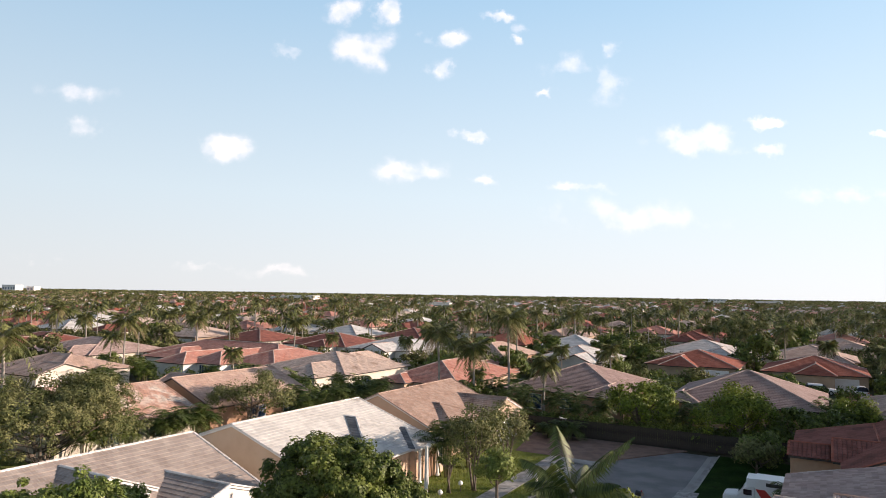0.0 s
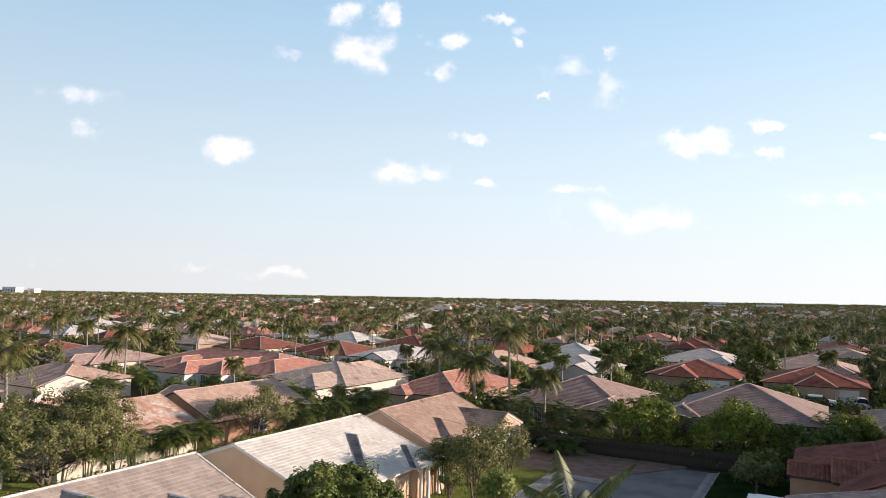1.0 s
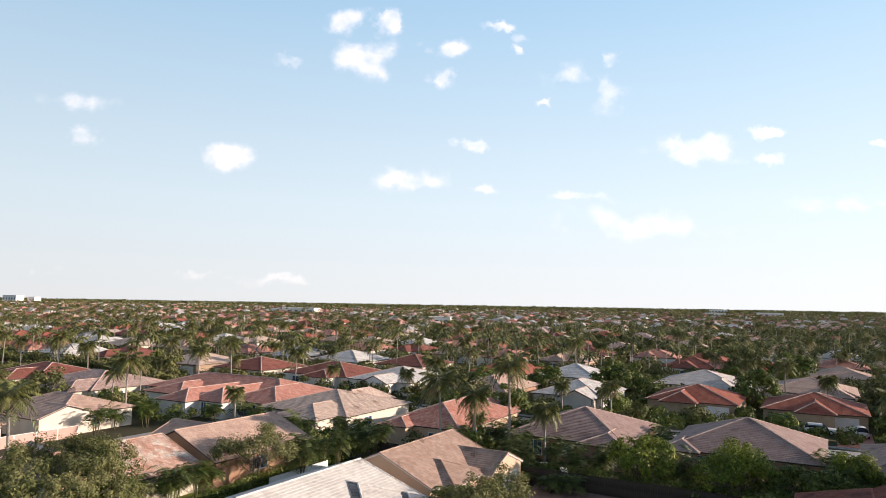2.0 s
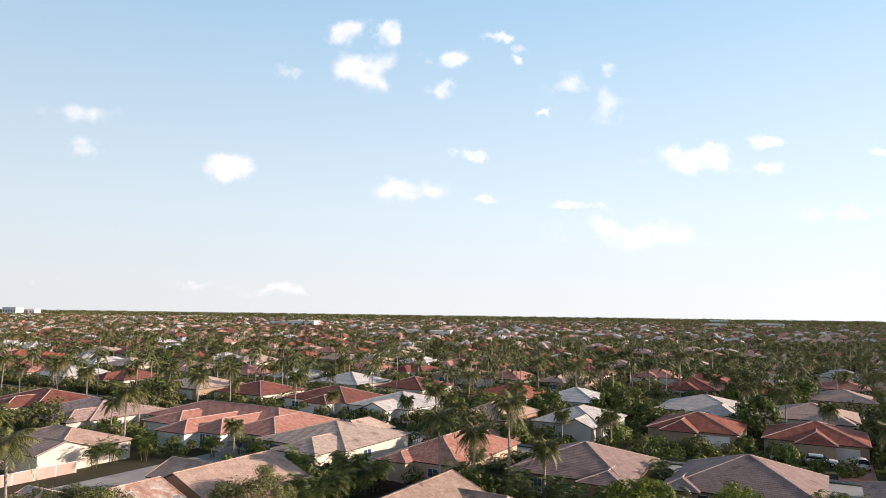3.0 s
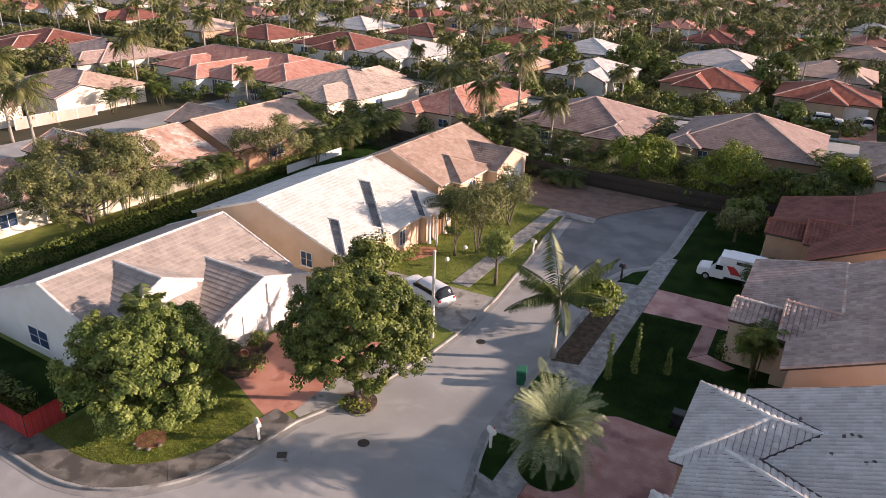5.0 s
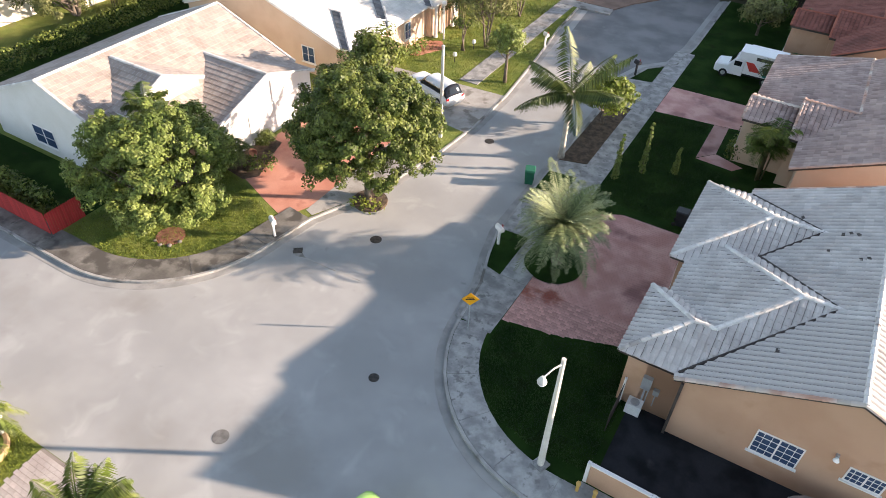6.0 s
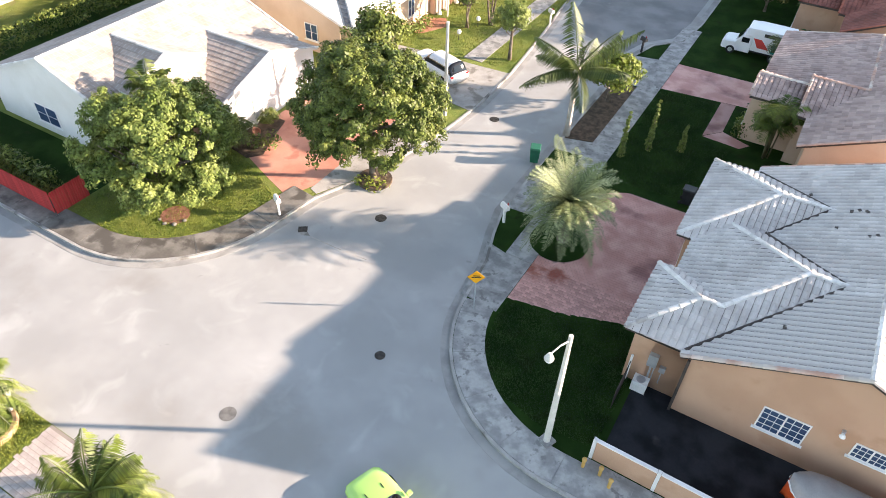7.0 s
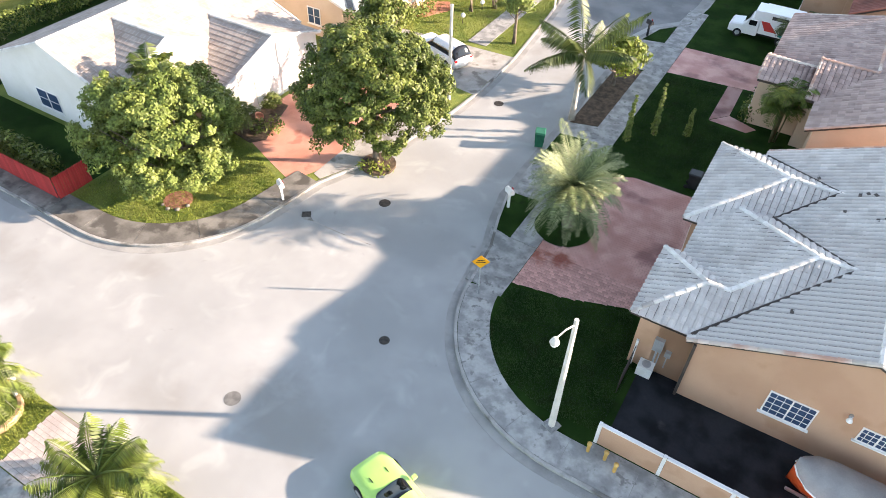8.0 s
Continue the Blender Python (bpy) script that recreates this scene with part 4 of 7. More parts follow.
# shaded corner lot: paver drive, black yard
drive_a = [(-10.1, 22.55), (-7.5, 23.0), (-3.6, 24.3), (-3.6, 34.0), (-7.8, 34.0), (-10.1, 32.6)]
d_a = patch("driveway_east", drive_a, PAVER_JOINT, "rust-stained pink paver driveway", "driveway")
patch("tree_island", arc(-9.6, 27.75, 1.6, 0, 345, 24), LAWN_LUSH_SHADE, "round grass island in the driveway", "lawn", 0.16)
pavers(d_a, drive_a, 0.26, 0.17, PAVER, 300, hole=(-9.6, 27.75, 1.6))
drive_b = [(-10.1, 47.3), (-4.0, 48.0), (-4.0, 52.0), (-10.1, 51.8)]
patch("driveway_north", drive_b, PAVER, "faded pink driveway", "driveway")
patch("garden_path", [(-5.85, 42.7), (-4.8, 43.9), (-4.85, 47.85), (-5.85, 47.75)], PAVER, "pink paved garden path", "path", 0.112)
patch("garden_path_east", [(-5.82, 42.62), (-3.4, 42.4), (-2.9, 43.1), (-4.78, 43.86)], PAVER, "pink paved garden path", "path", 0.112)
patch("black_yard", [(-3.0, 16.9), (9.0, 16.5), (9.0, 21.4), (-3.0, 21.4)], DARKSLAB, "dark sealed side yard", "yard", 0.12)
patch("drive_apron", [(-13.42, 28.9), (-11.67, 29.0), (-11.67, 33.6), (-13.42, 33.6)], CONCRETE, "pale concrete drive apron", "apron", 0.118)
patch("corner_ramp", [(-12.2, 21.6), (-10.15, 21.4), (-10.12, 25.4), (-11.7, 25.4), (-12.9, 25.7), (-12.5, 24.4)], CONCRETE, "pale concrete ramp", "apron", 0.118)
patch("planting_bed", [(-13.42, 37.4), (-11.67, 37.9), (-11.67, 46.4), (-13.42, 46.4)], MULCH, "bare mulch bed under the palms", "bed", 0.13)
patch("north_apron", [(-13.42, 46.6), (-11.67, 46.6), (-11.67, 51.6), (-13.42, 51.2)], CONCRETE, "worn concrete drive apron", "apron", 0.118)
patch("palm_pad", [(-13.42, 35.9), (-11.67, 36.1), (-11.67, 37.85), (-13.42, 37.35)], CONCRETE, "cracked concrete pad at the kerb", "apron", 0.118)
# darker slab that puts the street end's shade into the colour
setting("road_end", slab([(-20.4, 53.5), (-14.45, 51.2), (-13.6, 54.2), (-11.85, 56.2), (-11.45, 60), (-11.45, 72.9), (-21.4, 72.9), (-21.4, 62.5)], -0.02, 0.006), SHADE_ROAD, "worn asphalt at the street end, coloured darker for its shade", "road")
# corner lot with the red drive
drive_l = [(-23.7, 24.8), (-23.7, 33.6), (-30.6, 33.6), (-30.9, 25.4), (-28.4, 24.4), (-26.4, 23.6), (-24.5, 22.9)]
patch("driveway_west", drive_l, REDCONC, "bright red stamped concrete driveway", "driveway")
patch("driveway_apron", [(-21.25, 29.4), (-20.6, 33.6), (-23.8, 33.8), (-23.8, 24.2), (-23.2, 24.0), (-22.3, 26.0)], APRON, "stained concrete drive apron", "apron", 0.117)
patch("suv_drive", [(-20.25, 36.9), (-20.35, 43.1), (-31.0, 42.4), (-31.0, 38.2)], APRON, "pale concrete driveway", "driveway", 0.114)
patch("brick_path", [(-28.2, 47.6), (-29.2, 48.8), (-31.0, 47.8), (-31.0, 44.6), (-29.4, 45.2)], REDCONC, "red brick path to the porch", "path", 0.113)
patch("fence_verge", [(-3.4, 15.5), (9.6, 15.3), (9.6, 16.08), (-3.4, 16.38)], CONCRETE, "stained concrete verge below the yard wall", "pavement", 0.115)
# dark sheets over the lawn paint the shade behind and beside the houses
patch("back_lawn", [(-57, 14.4), (-47.6, 14.4), (-47.6, 73), (-57, 73)], LAWN_LUSH_SHADE, "grass strip behind the houses, coloured dark for the shade", "lawn", 0.106)
patch("side_lawn", [(-47, 16.4), (-33.9, 16.4), (-33.9, 19.7), (-47, 19.7)], LAWN_LUSH_SHADE, "grass between the hedge and the house, coloured dark for the shade", "lawn", 0.106)
patch("door_bed", [(-31.3, 24.9), (-29.0, 24.5), (-28.4, 25.3), (-29.2, 27.2), (-29.8, 29.0), (-31.3, 29.0)], MULCH, "dark mulch bed beside the red drive", "bed", 0.15)
patch("corner_bed", arc(-28.5, 18.3, 0.8, 0, 340, 14), REDCHIP, "red brick chip bed under the corner tree", "bed", 0.13)
patch("mulch_ring", arc(-21.2, 27.0, 1.05, 0, 345, 18), MULCH, "mulch island round a street tree", "bed", 0.16)
near_poly = [(-22.35, 3.5), (-18.7, 3.5), (-18.4, 6.23), (-22.6, 6.23)]
d_n = patch("near_drive", near_poly, PAVER_GREY_JOINT, "grey block-paved driveway", "driveway", 0.104)
pavers(d_n, near_poly, 0.34, 0.2, PAVER_GREY, 90, 0.106)
patch("near_walk", [(-40, 1.9), (-5, 1.9), (-5, 3.46), (-40, 3.46)], CONCRETE, "concrete pavement along the near side", "pavement", 0.125)
patch("near_drive_inner", [(-22.6, -6), (-18.6, -6), (-18.7, 1.88), (-22.35, 1.88)], PAVER_GREY, "grey block-paved driveway", "driveway", 0.106)
patch("brown_paving", [(-28.2, 64.3), (-19.4, 64.2), (-18.4, 66.6), (-13.6, 73.6), (-30.0, 73.8)], BROWNPAVE, "dull brown paving at the end of the street", "paving", 0.12)
patch("end_kerb", [(-24.45, 62.65), (-19.3, 62.7), (-19.4, 64.05), (-24.45, 64.1)], KERB, "pale concrete edging across the street end", "kerb", 0.15)

# farther streets of the estate
for i, (x0, x1, y0, y1) in enumerate(((-91, -84, 13.9, 108), (-260, 130, 108, 116), (-420, 320, 188, 196), (-560, 420, 264, 272), (49, 56, 13.9, 108))):
    setting("street", Geo().box(x0, x1, y0, y1, -0.02, 0.0), ROAD, "grey asphalt estate street", "road")
    if x1 - x0 > 20:
        for y in (y0 - 2.4, y1 + 0.9):
            setting("pavement", Geo().box(x0, x1, y, y + 1.5, -0.02, 0.1), CONCRETE, "concrete pavement along the estate street", "pavement")
setting("lawn_estate", slab([(-260, 116.2), (130, 116.2), (130, 187), (-260, 187)], -0.025, 0.03), DARKLAWN, "patchy estate lawns", "lawn")

for x0, x1 in ((-20.5, -15.5), (0.0, 5.0)):
    setting("driveway", Geo().box(x0, x1, 117.6, 133.6, 0.0, 0.06), REDCONC, "red concrete driveway of a house by the next street", "driveway")
# road details: drain, worn paint
patch("storm_drain", [(-22.0, 20.9), (-21.6, 21.2), (-21.85, 21.55), (-22.25, 21.25)], IRON, "iron storm drain grate in the gutter", "drain", 0.03)
setting("paint_mark", strip([(-22.2, 21.0), (-21.7, 20.82), (-21.4, 20.95), (-19.6, 20.97), (-17.6, 21.1)], [(-22.1, 21.25), (-21.6, 21.2), (-21.3, 21.03), (-19.6, 21.02), (-17.6, 21.13)], -0.01, 0.005), APRON, "worn white paint line on the road", "road marking")

# ---- houses along the side street ----


def dress(ho, items):
    """Windows, doors and garage doors at plan places."""
    for it in items:
        x, y = fit_to(ho, it[1], it[2])
        if it[0] == "w":
            window(ho, x, y, it[4], it[5], it[6], it[3], it[7] if len(it) > 7 else (2, 2))
        elif it[0] == "g":
            garage_door(ho, x, y, it[4], it[3])
        else:
            entry_door(ho, x, y, it[3])


h1 = house("white stucco corner house with a buff tiled gable roof", [
    (-46.4, -32.8, 19.9, 34.4, 2.95, 5.6, "y", "gg"),
    (-39.0, -34.5, 21.7, 27.7, 4.1, 5.37, "x", "og"),
    (-38.0, -31.0, 25.3, 34.3, 2.85, 4.35, "x", "og")], WHITE_W, R_BUFF, "flat", CAP_WHITE, edge=TRIM)
dress(h1, [("w", -41.0, 20.02, 270, 0.72, 2.1, 1.3, (2, 2)), ("w", -35.5, 20.02, 270, 1.2, 1.3, 1.2, (2, 2)), ("g", -31.12, 30.2, 0, 4.8), ("d", -33.2, 24.3, 0)])

h2 = house("peach stucco house with a whitewashed tile roof", [
    (-47.4, -31.5, 37.8, 53.4, 2.9, 5.6, "y", "gg"),
    (-38.5, -30.5, 42.9, 54.1, 2.88, 4.85, "x", "oh"),
    (-38.0, -30.7, 38.0, 44.2, 2.9, 4.0, "x", "oh"),
    (-38.0, -30.0, 48.5, 54.0, 2.92, 3.9, "x", "oh")], PEACH_W, R_WHITE, "flat", CAP_WHITE, edge=TRIM)
dress(h2, [("w", -34.6, 37.9, 270, 1.0, 1.2, 1.3, (2, 2)), ("w", -31.1, 41.2, 0, 1.0, 1.8, 1.2), ("d", -30.38, 51.2, 0), ("w", -30.88, 46.0, 0, 0.9, 0.9, 1.4), ("w", -30.38, 53.0, 0, 0.9, 0.7, 1.4)])
# darker tile rows laid over the near slopes of the three bays
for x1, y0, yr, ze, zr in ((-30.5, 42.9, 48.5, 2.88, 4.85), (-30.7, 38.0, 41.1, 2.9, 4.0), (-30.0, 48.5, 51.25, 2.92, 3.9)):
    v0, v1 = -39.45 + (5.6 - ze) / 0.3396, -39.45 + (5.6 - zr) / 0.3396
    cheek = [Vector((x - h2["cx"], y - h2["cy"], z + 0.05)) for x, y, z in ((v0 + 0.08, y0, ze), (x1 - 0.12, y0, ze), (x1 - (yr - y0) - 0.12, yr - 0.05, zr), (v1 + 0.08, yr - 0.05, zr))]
    part("bare_tiling", tile_plane(Geo(), cheek, "course", 0.33, 0.36), R_CHEEK, h2, "dark tile rows over the bay slope")["kind"] = "stuff"
for y in (49.2, 50.3, 52.1):
    part("porch_column", Geo().lathe([(0.2, 0), (0.2, 0.15), (0.14, 0.2), (0.12, 2.4), (0.18, 2.5), (0.2, 2.7)], 12), TRIM, h2, "white porch column", m=pose(*fit_to(h2, -30.1, y), 0.1))

h3 = house("peach stucco house with a brown tiled gable roof", [
    (-45.5, -33.2, 56.4, 71.4, 2.9, 5.6, "y", "gg"),
    (-39.5, -32.0, 58.4, 65.6, 2.95, 4.3, "x", "oh"),
    (-39.5, -30.9, 64.2, 72.4, 2.9, 4.5, "x", "og")], PEACH_W, R_BROWN, "flat", edge=TRIM)
dress(h3, [("w", -32.38, 61.4, 0, 0.9, 1.4, 1.5, (2, 2)), ("g", -31.0, 68.4, 0, 4.6), ("w", -36.5, 56.5, 270, 1.0, 1.4, 1.2)])


def east_caps(block, caps):
    """The hip of the wide bay shows only above the small bay in front of it."""
    if block[0] == -3.2:
        return [(Vector((-0.95, 22.9, 4.44)), c) if abs(a_.y - 20.65) < 0.01 else (a_, c) for a_, c in caps]
    return caps


ha = house("orange stucco house with a grey tiled hip and gable roof", [
    (-1.65, 10.2, 20.35, 35.4, 3.52, 6.05, "y", "gg"),
    (-3.2, 4.6, 20.65, 30.35, 3.5, 5.52, "x", "ho"),
    (-4.05, -0.95, 20.65, 25.15, 3.51, 4.446, "x", "ho"),
    (-3.95, 3.5, 27.6, 34.8, 3.52, 5.02, "x", "ho")], ORANGE_W, R_GREY, "barrel", CAP_WHITE, w=0.3, l=0.34, rake=R_WORN, trim_caps=east_caps, where=lambda q: q.y < 25 and q.x < 4.2)
dress(ha, [("w", 2.7, 20.47, 270, 1.35, 1.75, 1.3, (6, 4)), ("w", 5.7, 20.47, 270, 2.0, 1.3, 0.8, (6, 3)), ("g", -2.8, 28.4, 180, 2.6), ("w", -3.65, 23.0, 180, 0.9, 1.8, 1.3, (4, 3)), ("g", -3.55, 31.2, 180, 4.8)])
# dark tubes laid along the valleys where the bays meet the main slope
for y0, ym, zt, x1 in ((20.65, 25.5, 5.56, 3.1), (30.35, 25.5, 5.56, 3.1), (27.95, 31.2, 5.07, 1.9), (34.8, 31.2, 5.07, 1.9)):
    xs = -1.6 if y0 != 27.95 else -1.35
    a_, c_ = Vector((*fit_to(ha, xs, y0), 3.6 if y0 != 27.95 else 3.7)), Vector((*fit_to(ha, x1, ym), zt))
    part("valley_gutter", Geo().tube([a_, (a_ + c_) / 2, c_], [0.07, 0.07, 0.07], 6), FASCIA, ha, "dark tube along the roof valley")
# slipped and broken tiles
for x, y, n_ in ((2.6, 31.0, 3), (3.4, 29.0, 2), (0.6, 32.4, 2), (1.2, 31.2, 1), (2.2, 29.6, 1), (1.4, 22.6, 1)):
    for k in range(n_):
        xx, yy = x + 0.28 * k, y + 0.1 * (k % 2)
        part("broken_tile", Geo().box(-0.07, 0.07, -0.1, 0.1, 0, 0.03, pose(0, 0, 0, 4, 0, 20 * k)), FASCIA, ha, "dark gap of a broken tile", m=pose(*fit_to(ha, xx, yy), 3.52 + (xx + 1.65) * 0.427 + 0.06, 0, -23, 0))


def north_house(dy, label, roof):
    ho = house(label, [
        (-0.4, 10.0, 38.7 + dy, 54.0 + dy, 3.5, 5.9, "y", "gg"),
        (-3.95, 3.5, 43.3 + dy, 47.1 + dy, 3.4, 4.15, "x", "go"),
        (-3.75, 8.15, 45.25 + dy, 54.3 + dy, 3.42, 4.72, "y", "og"),
        (-0.95, 5.0, 42.1 + dy, 48.3 + dy, 3.55, 4.72, "x", "go")], PEACH_W if dy < 5 else ORANGE_W, roof, "barrel", R_WORN if dy < 5 else R_RED, w=0.32, l=0.36)
    dress(ho, [("w", 1.65, 38.82 + dy, 270, 1.25, 2.0, 1.15, (4, 3)), ("g", -3.35, 49.8 + dy, 180, 4.8), ("w", -3.83, 45.0 + dy, 180, 0.9, 1.4, 1.3, (4, 3))])


north_house(0.0, "orange stucco house with a mauve-brown tiled roof", R_MAUVE)
north_house(17.6, "orange stucco house with a red-brown barrel tile roof", R_DKRED)

# back row, facing the next street
p1 = house("brown stucco house with a peach tiled gable roof", [(-71.5, -58.2, 53.0, 68.8, 2.9, 5.6, "y", "gg"), (-76, -66, 58, 66, 2.9, 4.6, "x", "gg")], BROWN_W, R_PEACH, "flat")
dress(p1, [("w", -58.5, 60, 0, 0.9, 2.4, 1.4, (4, 2)), ("w", -58.5, 65, 0, 0.9, 1.6, 1.3)])
p2 = house("cream house with a bleached pink tiled roof", [(-72.0, -58.8, 36.5, 51.8, 2.85, 5.4, "y", "gg"), (-77, -66, 40, 48, 2.9, 4.5, "x", "gg")], CREAM_W, R_WORN, "flat")
dress(p2, [("w", -59.1, 42, 0, 0.9, 2.4, 1.4, (4, 2)), ("w", -59.1, 47.5, 0, 0.9, 1.6, 1.3)])
p0 = house("cream house with a bleached pink tiled roof", [(-72.0, -61.0, 18.5, 33.5, 2.85, 5.4, "y", "gg")], CREAM_W, R_WORN, "flat")
dress(p0, [("w", -61.3, 24, 0, 0.9, 2.4, 1.4, (4, 2)), ("w", -61.3, 29.5, 0, 0.9, 1.6, 1.3)])

# ---- houses round the next street ----
MID = [
    ("brown stucco house with a mauve tiled hip roof", [(-39.4, -22.8, 86.4, 104.8, 2.9, 6.0, "x", "hh"), (-29.0, -22.6, 84.9, 92, 2.9, 4.0, "y", "ho")], BROWN_W, R_TAUPE, "flat"),
    ("brown stucco house with a dark brown tiled hip roof", [(-19.0, -1.2, 88.6, 106.0, 2.9, 6.2, "x", "hh"), (-19.4, -14.6, 87.6, 93, 2.9, 3.9, "y", "ho")], BROWN_W, R_TAUPE, "flat"),
    ("peach stucco house with a weathered salmon tile roof", [(-58.0, -45.0, 84.0, 105.0, 2.9, 5.4, "y", "hh"), (-57.5, -52.5, 82.0, 88, 2.9, 3.8, "y", "ho"), (-54, -46.5, 99, 108.5, 2.9, 4.6, "y", "gh")], PEACH_W, R_ROSE, "flat"),
    ("cream house with a tan tiled hip roof", [(-83.0, -64.4, 84.0, 102.5, 2.9, 5.4, "x", "hh"), (-75.0, -66.2, 79.0, 88, 2.9, 4.4, "y", "ho"), (-77, -70, 97, 106, 2.9, 4.9, "y", "gh")], CREAM_W, R_TAN, "flat"),
    ("white house with a salmon tile roof and bay window", [(-120, -84, 91, 107.5, 2.9, 5.4, "x", "hh"), (-103.4, -95.9, 80.5, 97, 2.9, 4.5, "y", "ho"), (-98.5, -90.4, 83.4, 98, 2.9, 4.7, "y", "ho"), (-93.5, -81, 86.5, 99, 2.9, 4.9, "y", "ho"), (-114, -104, 86, 95, 2.9, 4.4, "y", "ho")], WHITE_W, R_SALMON, "flat"),
    ("cream house with a brown tiled hip roof", [(-143, -121, 80, 98, 2.9, 5.4, "x", "hh"), (-131, -122, 76, 86, 2.9, 4.4, "y", "ho")], CREAM_W, R_MAUVE, "flat"),
    ("cream house with a dark red tile roof", [(-166, -146, 84, 101, 2.9, 5.4, "x", "hh"), (-160, -150, 80, 90, 2.9, 4.5, "y", "ho")], CREAM_W, R_DKRED, "flat"),
    ("cream house with a tan-orange tile roof", [(-116, -98.5, 60, 73, 2.9, 5.0, "x", "hh"), (-108, -98.3, 57, 66, 2.9, 4.4, "x", "hg")], CREAM_W, R_PEACH, "flat"),
    ("cream house with a tan-orange tile roof", [(-116, -98.5, 38, 53, 2.9, 5.0, "x", "hh"), (-108, -98.3, 36, 45, 2.9, 4.4, "x", "hg")], CREAM_W, R_PEACH, "flat"),
    ("brown house with a pink-brown hip roof", [(-68.5, -56.0, 124, 142, 2.9, 5.4, "y", "hh"), (-66, -61, 121.5, 128, 2.9, 4.2, "y", "ho")], BROWN_W, R_PEACH, "flat"),
    ("white house with a pale grey tile roof", [(-96.5, -79.5, 126, 146, 2.9, 5.4, "x", "hh"), (-90, -83, 122, 130, 2.9, 4.4, "y", "gg")], WHITE_W, R_PALE, "flat"),
    ("white house with a dark red hip roof", [(-117, -97.5, 127, 144, 2.9, 5.4, "x", "hh"), (-108, -100, 123, 132, 2.9, 4.3, "y", "ho")], WHITE_W, R_DKRED, "flat"),
    ("grey house with a pale grey tile roof", [(-52.5, -38.0, 128, 146, 2.9, 5.3, "y", "hh"), (-46, -39, 125, 133, 2.9, 4.4, "y", "gg")], GREY_W, R_PALE, "flat"),
    ("tan house with a bright red hip roof and white garage", [(-31.5, -15.0, 133.5, 150, 2.9, 5.4, "x", "hh"), (-28.6, -21.8, 131.5, 140, 2.9, 4.5, "y", "ho")], TAN_W, R_RED, "flat"),
    ("tan house with a red hip roof and white garage", [(-11.5, 5.0, 133, 149, 2.9, 5.4, "x", "hh"), (-6.2, 0.2, 131, 139, 2.9, 4.5, "y", "ho")], TAN_W, R_RED, "flat"),
    ("cream house with a salmon tile roof", [(8.5, 25.5, 130, 148, 2.9, 5.4, "x", "hh"), (14, 21, 127.5, 137, 2.9, 4.5, "y", "ho")], CREAM_W, R_SALMON, "flat"),
    ("cream house with a brown hip roof", [(2.5, 19, 89, 105, 2.9, 5.4, "x", "hh"), (4, 11, 86.5, 94, 2.9, 4.4, "y", "ho")], CREAM_W, R_BROWN, "flat"),
    ("grey house with a grey tiled hip roof", [(-36, -16.5, 161, 180, 2.9, 5.7, "x", "hh"), (-25, -18, 157.5, 166, 2.9, 4.6, "y", "ho")], GREY_W, R_GREY, "course"),
    ("cream house with a pink-brown hip roof", [(-13.5, 4.5, 161, 179, 2.9, 5.5, "x", "hh"), (-4, 3.5, 157.5, 166, 2.9, 4.6, "y", "ho")], CREAM_W, R_PEACH, "course"),
    ("cream house with a pale cream tile roof", [(-136, -118, 159, 177, 2.9, 5.7, "x", "hh")], CREAM_W, R_PALE, "course"),
    ("cream house with a weathered red tile roof", [(-140, -123, 126, 143, 2.9, 5.4, "x", "hh")], CREAM_W, R_DKRED, "course"),
    ("tan house with a tan tile roof", [(-163, -146, 126, 144, 2.9, 5.4, "y", "hh")], TAN_W, R_TAN, "course"),
    ("cream house with a red hip roof", [(-113, -97, 160, 178, 2.9, 5.5, "x", "hh")], CREAM_W, R_DKRED, "course"),
]
for label, blocks, wm, rm, style in MID:
    ho = house(label, blocks, wm, rm, style, CAP_ROSE, w=0.33, l=0.4)
    b = blocks[0]
    if b[2] > 120:   # fronts look towards the street on their near side
        dress(ho, [("g", b[1] - 4.2, b[2] + 0.38, 270, 4.8), ("w", b[0] + 4, b[2] + 0.38, 270, 0.9, 2.0, 1.3)])
    else:
        dress(ho, [("w", b[0] + 4, b[2] + 0.38, 270, 0.5, 2.4, 1.9, (4, 1)), ("w", b[0] + 8.5, b[2] + 0.38, 270, 0.9, 1.6, 1.2), ("w", b[1] - 0.38, b[2] + 6, 0, 0.9, 2.0, 1.3)])

for ho in bpy.data.objects:
    if ho.get("label", "").endswith("and bay window"):
        dress(ho, [("w", -95.1 + 1.4 * i, 83.78, 270, 0.35, 1.2, 2.2, (2, 3)) for i in range(3)] + [("w", -89.4 + 1.4 * i, 86.88, 270, 0.35, 1.2, 2.2, (2, 3)) for i in range(3)])

# ---- the rest of the estate ----
rng = np.random.default_rng(5)


def in_view(x, y, m=30):
    p = LOC @ Vector((x, y, 0))
    return p.y > 10 and abs(p.x) < 0.72 * p.y + m


KINDS = []
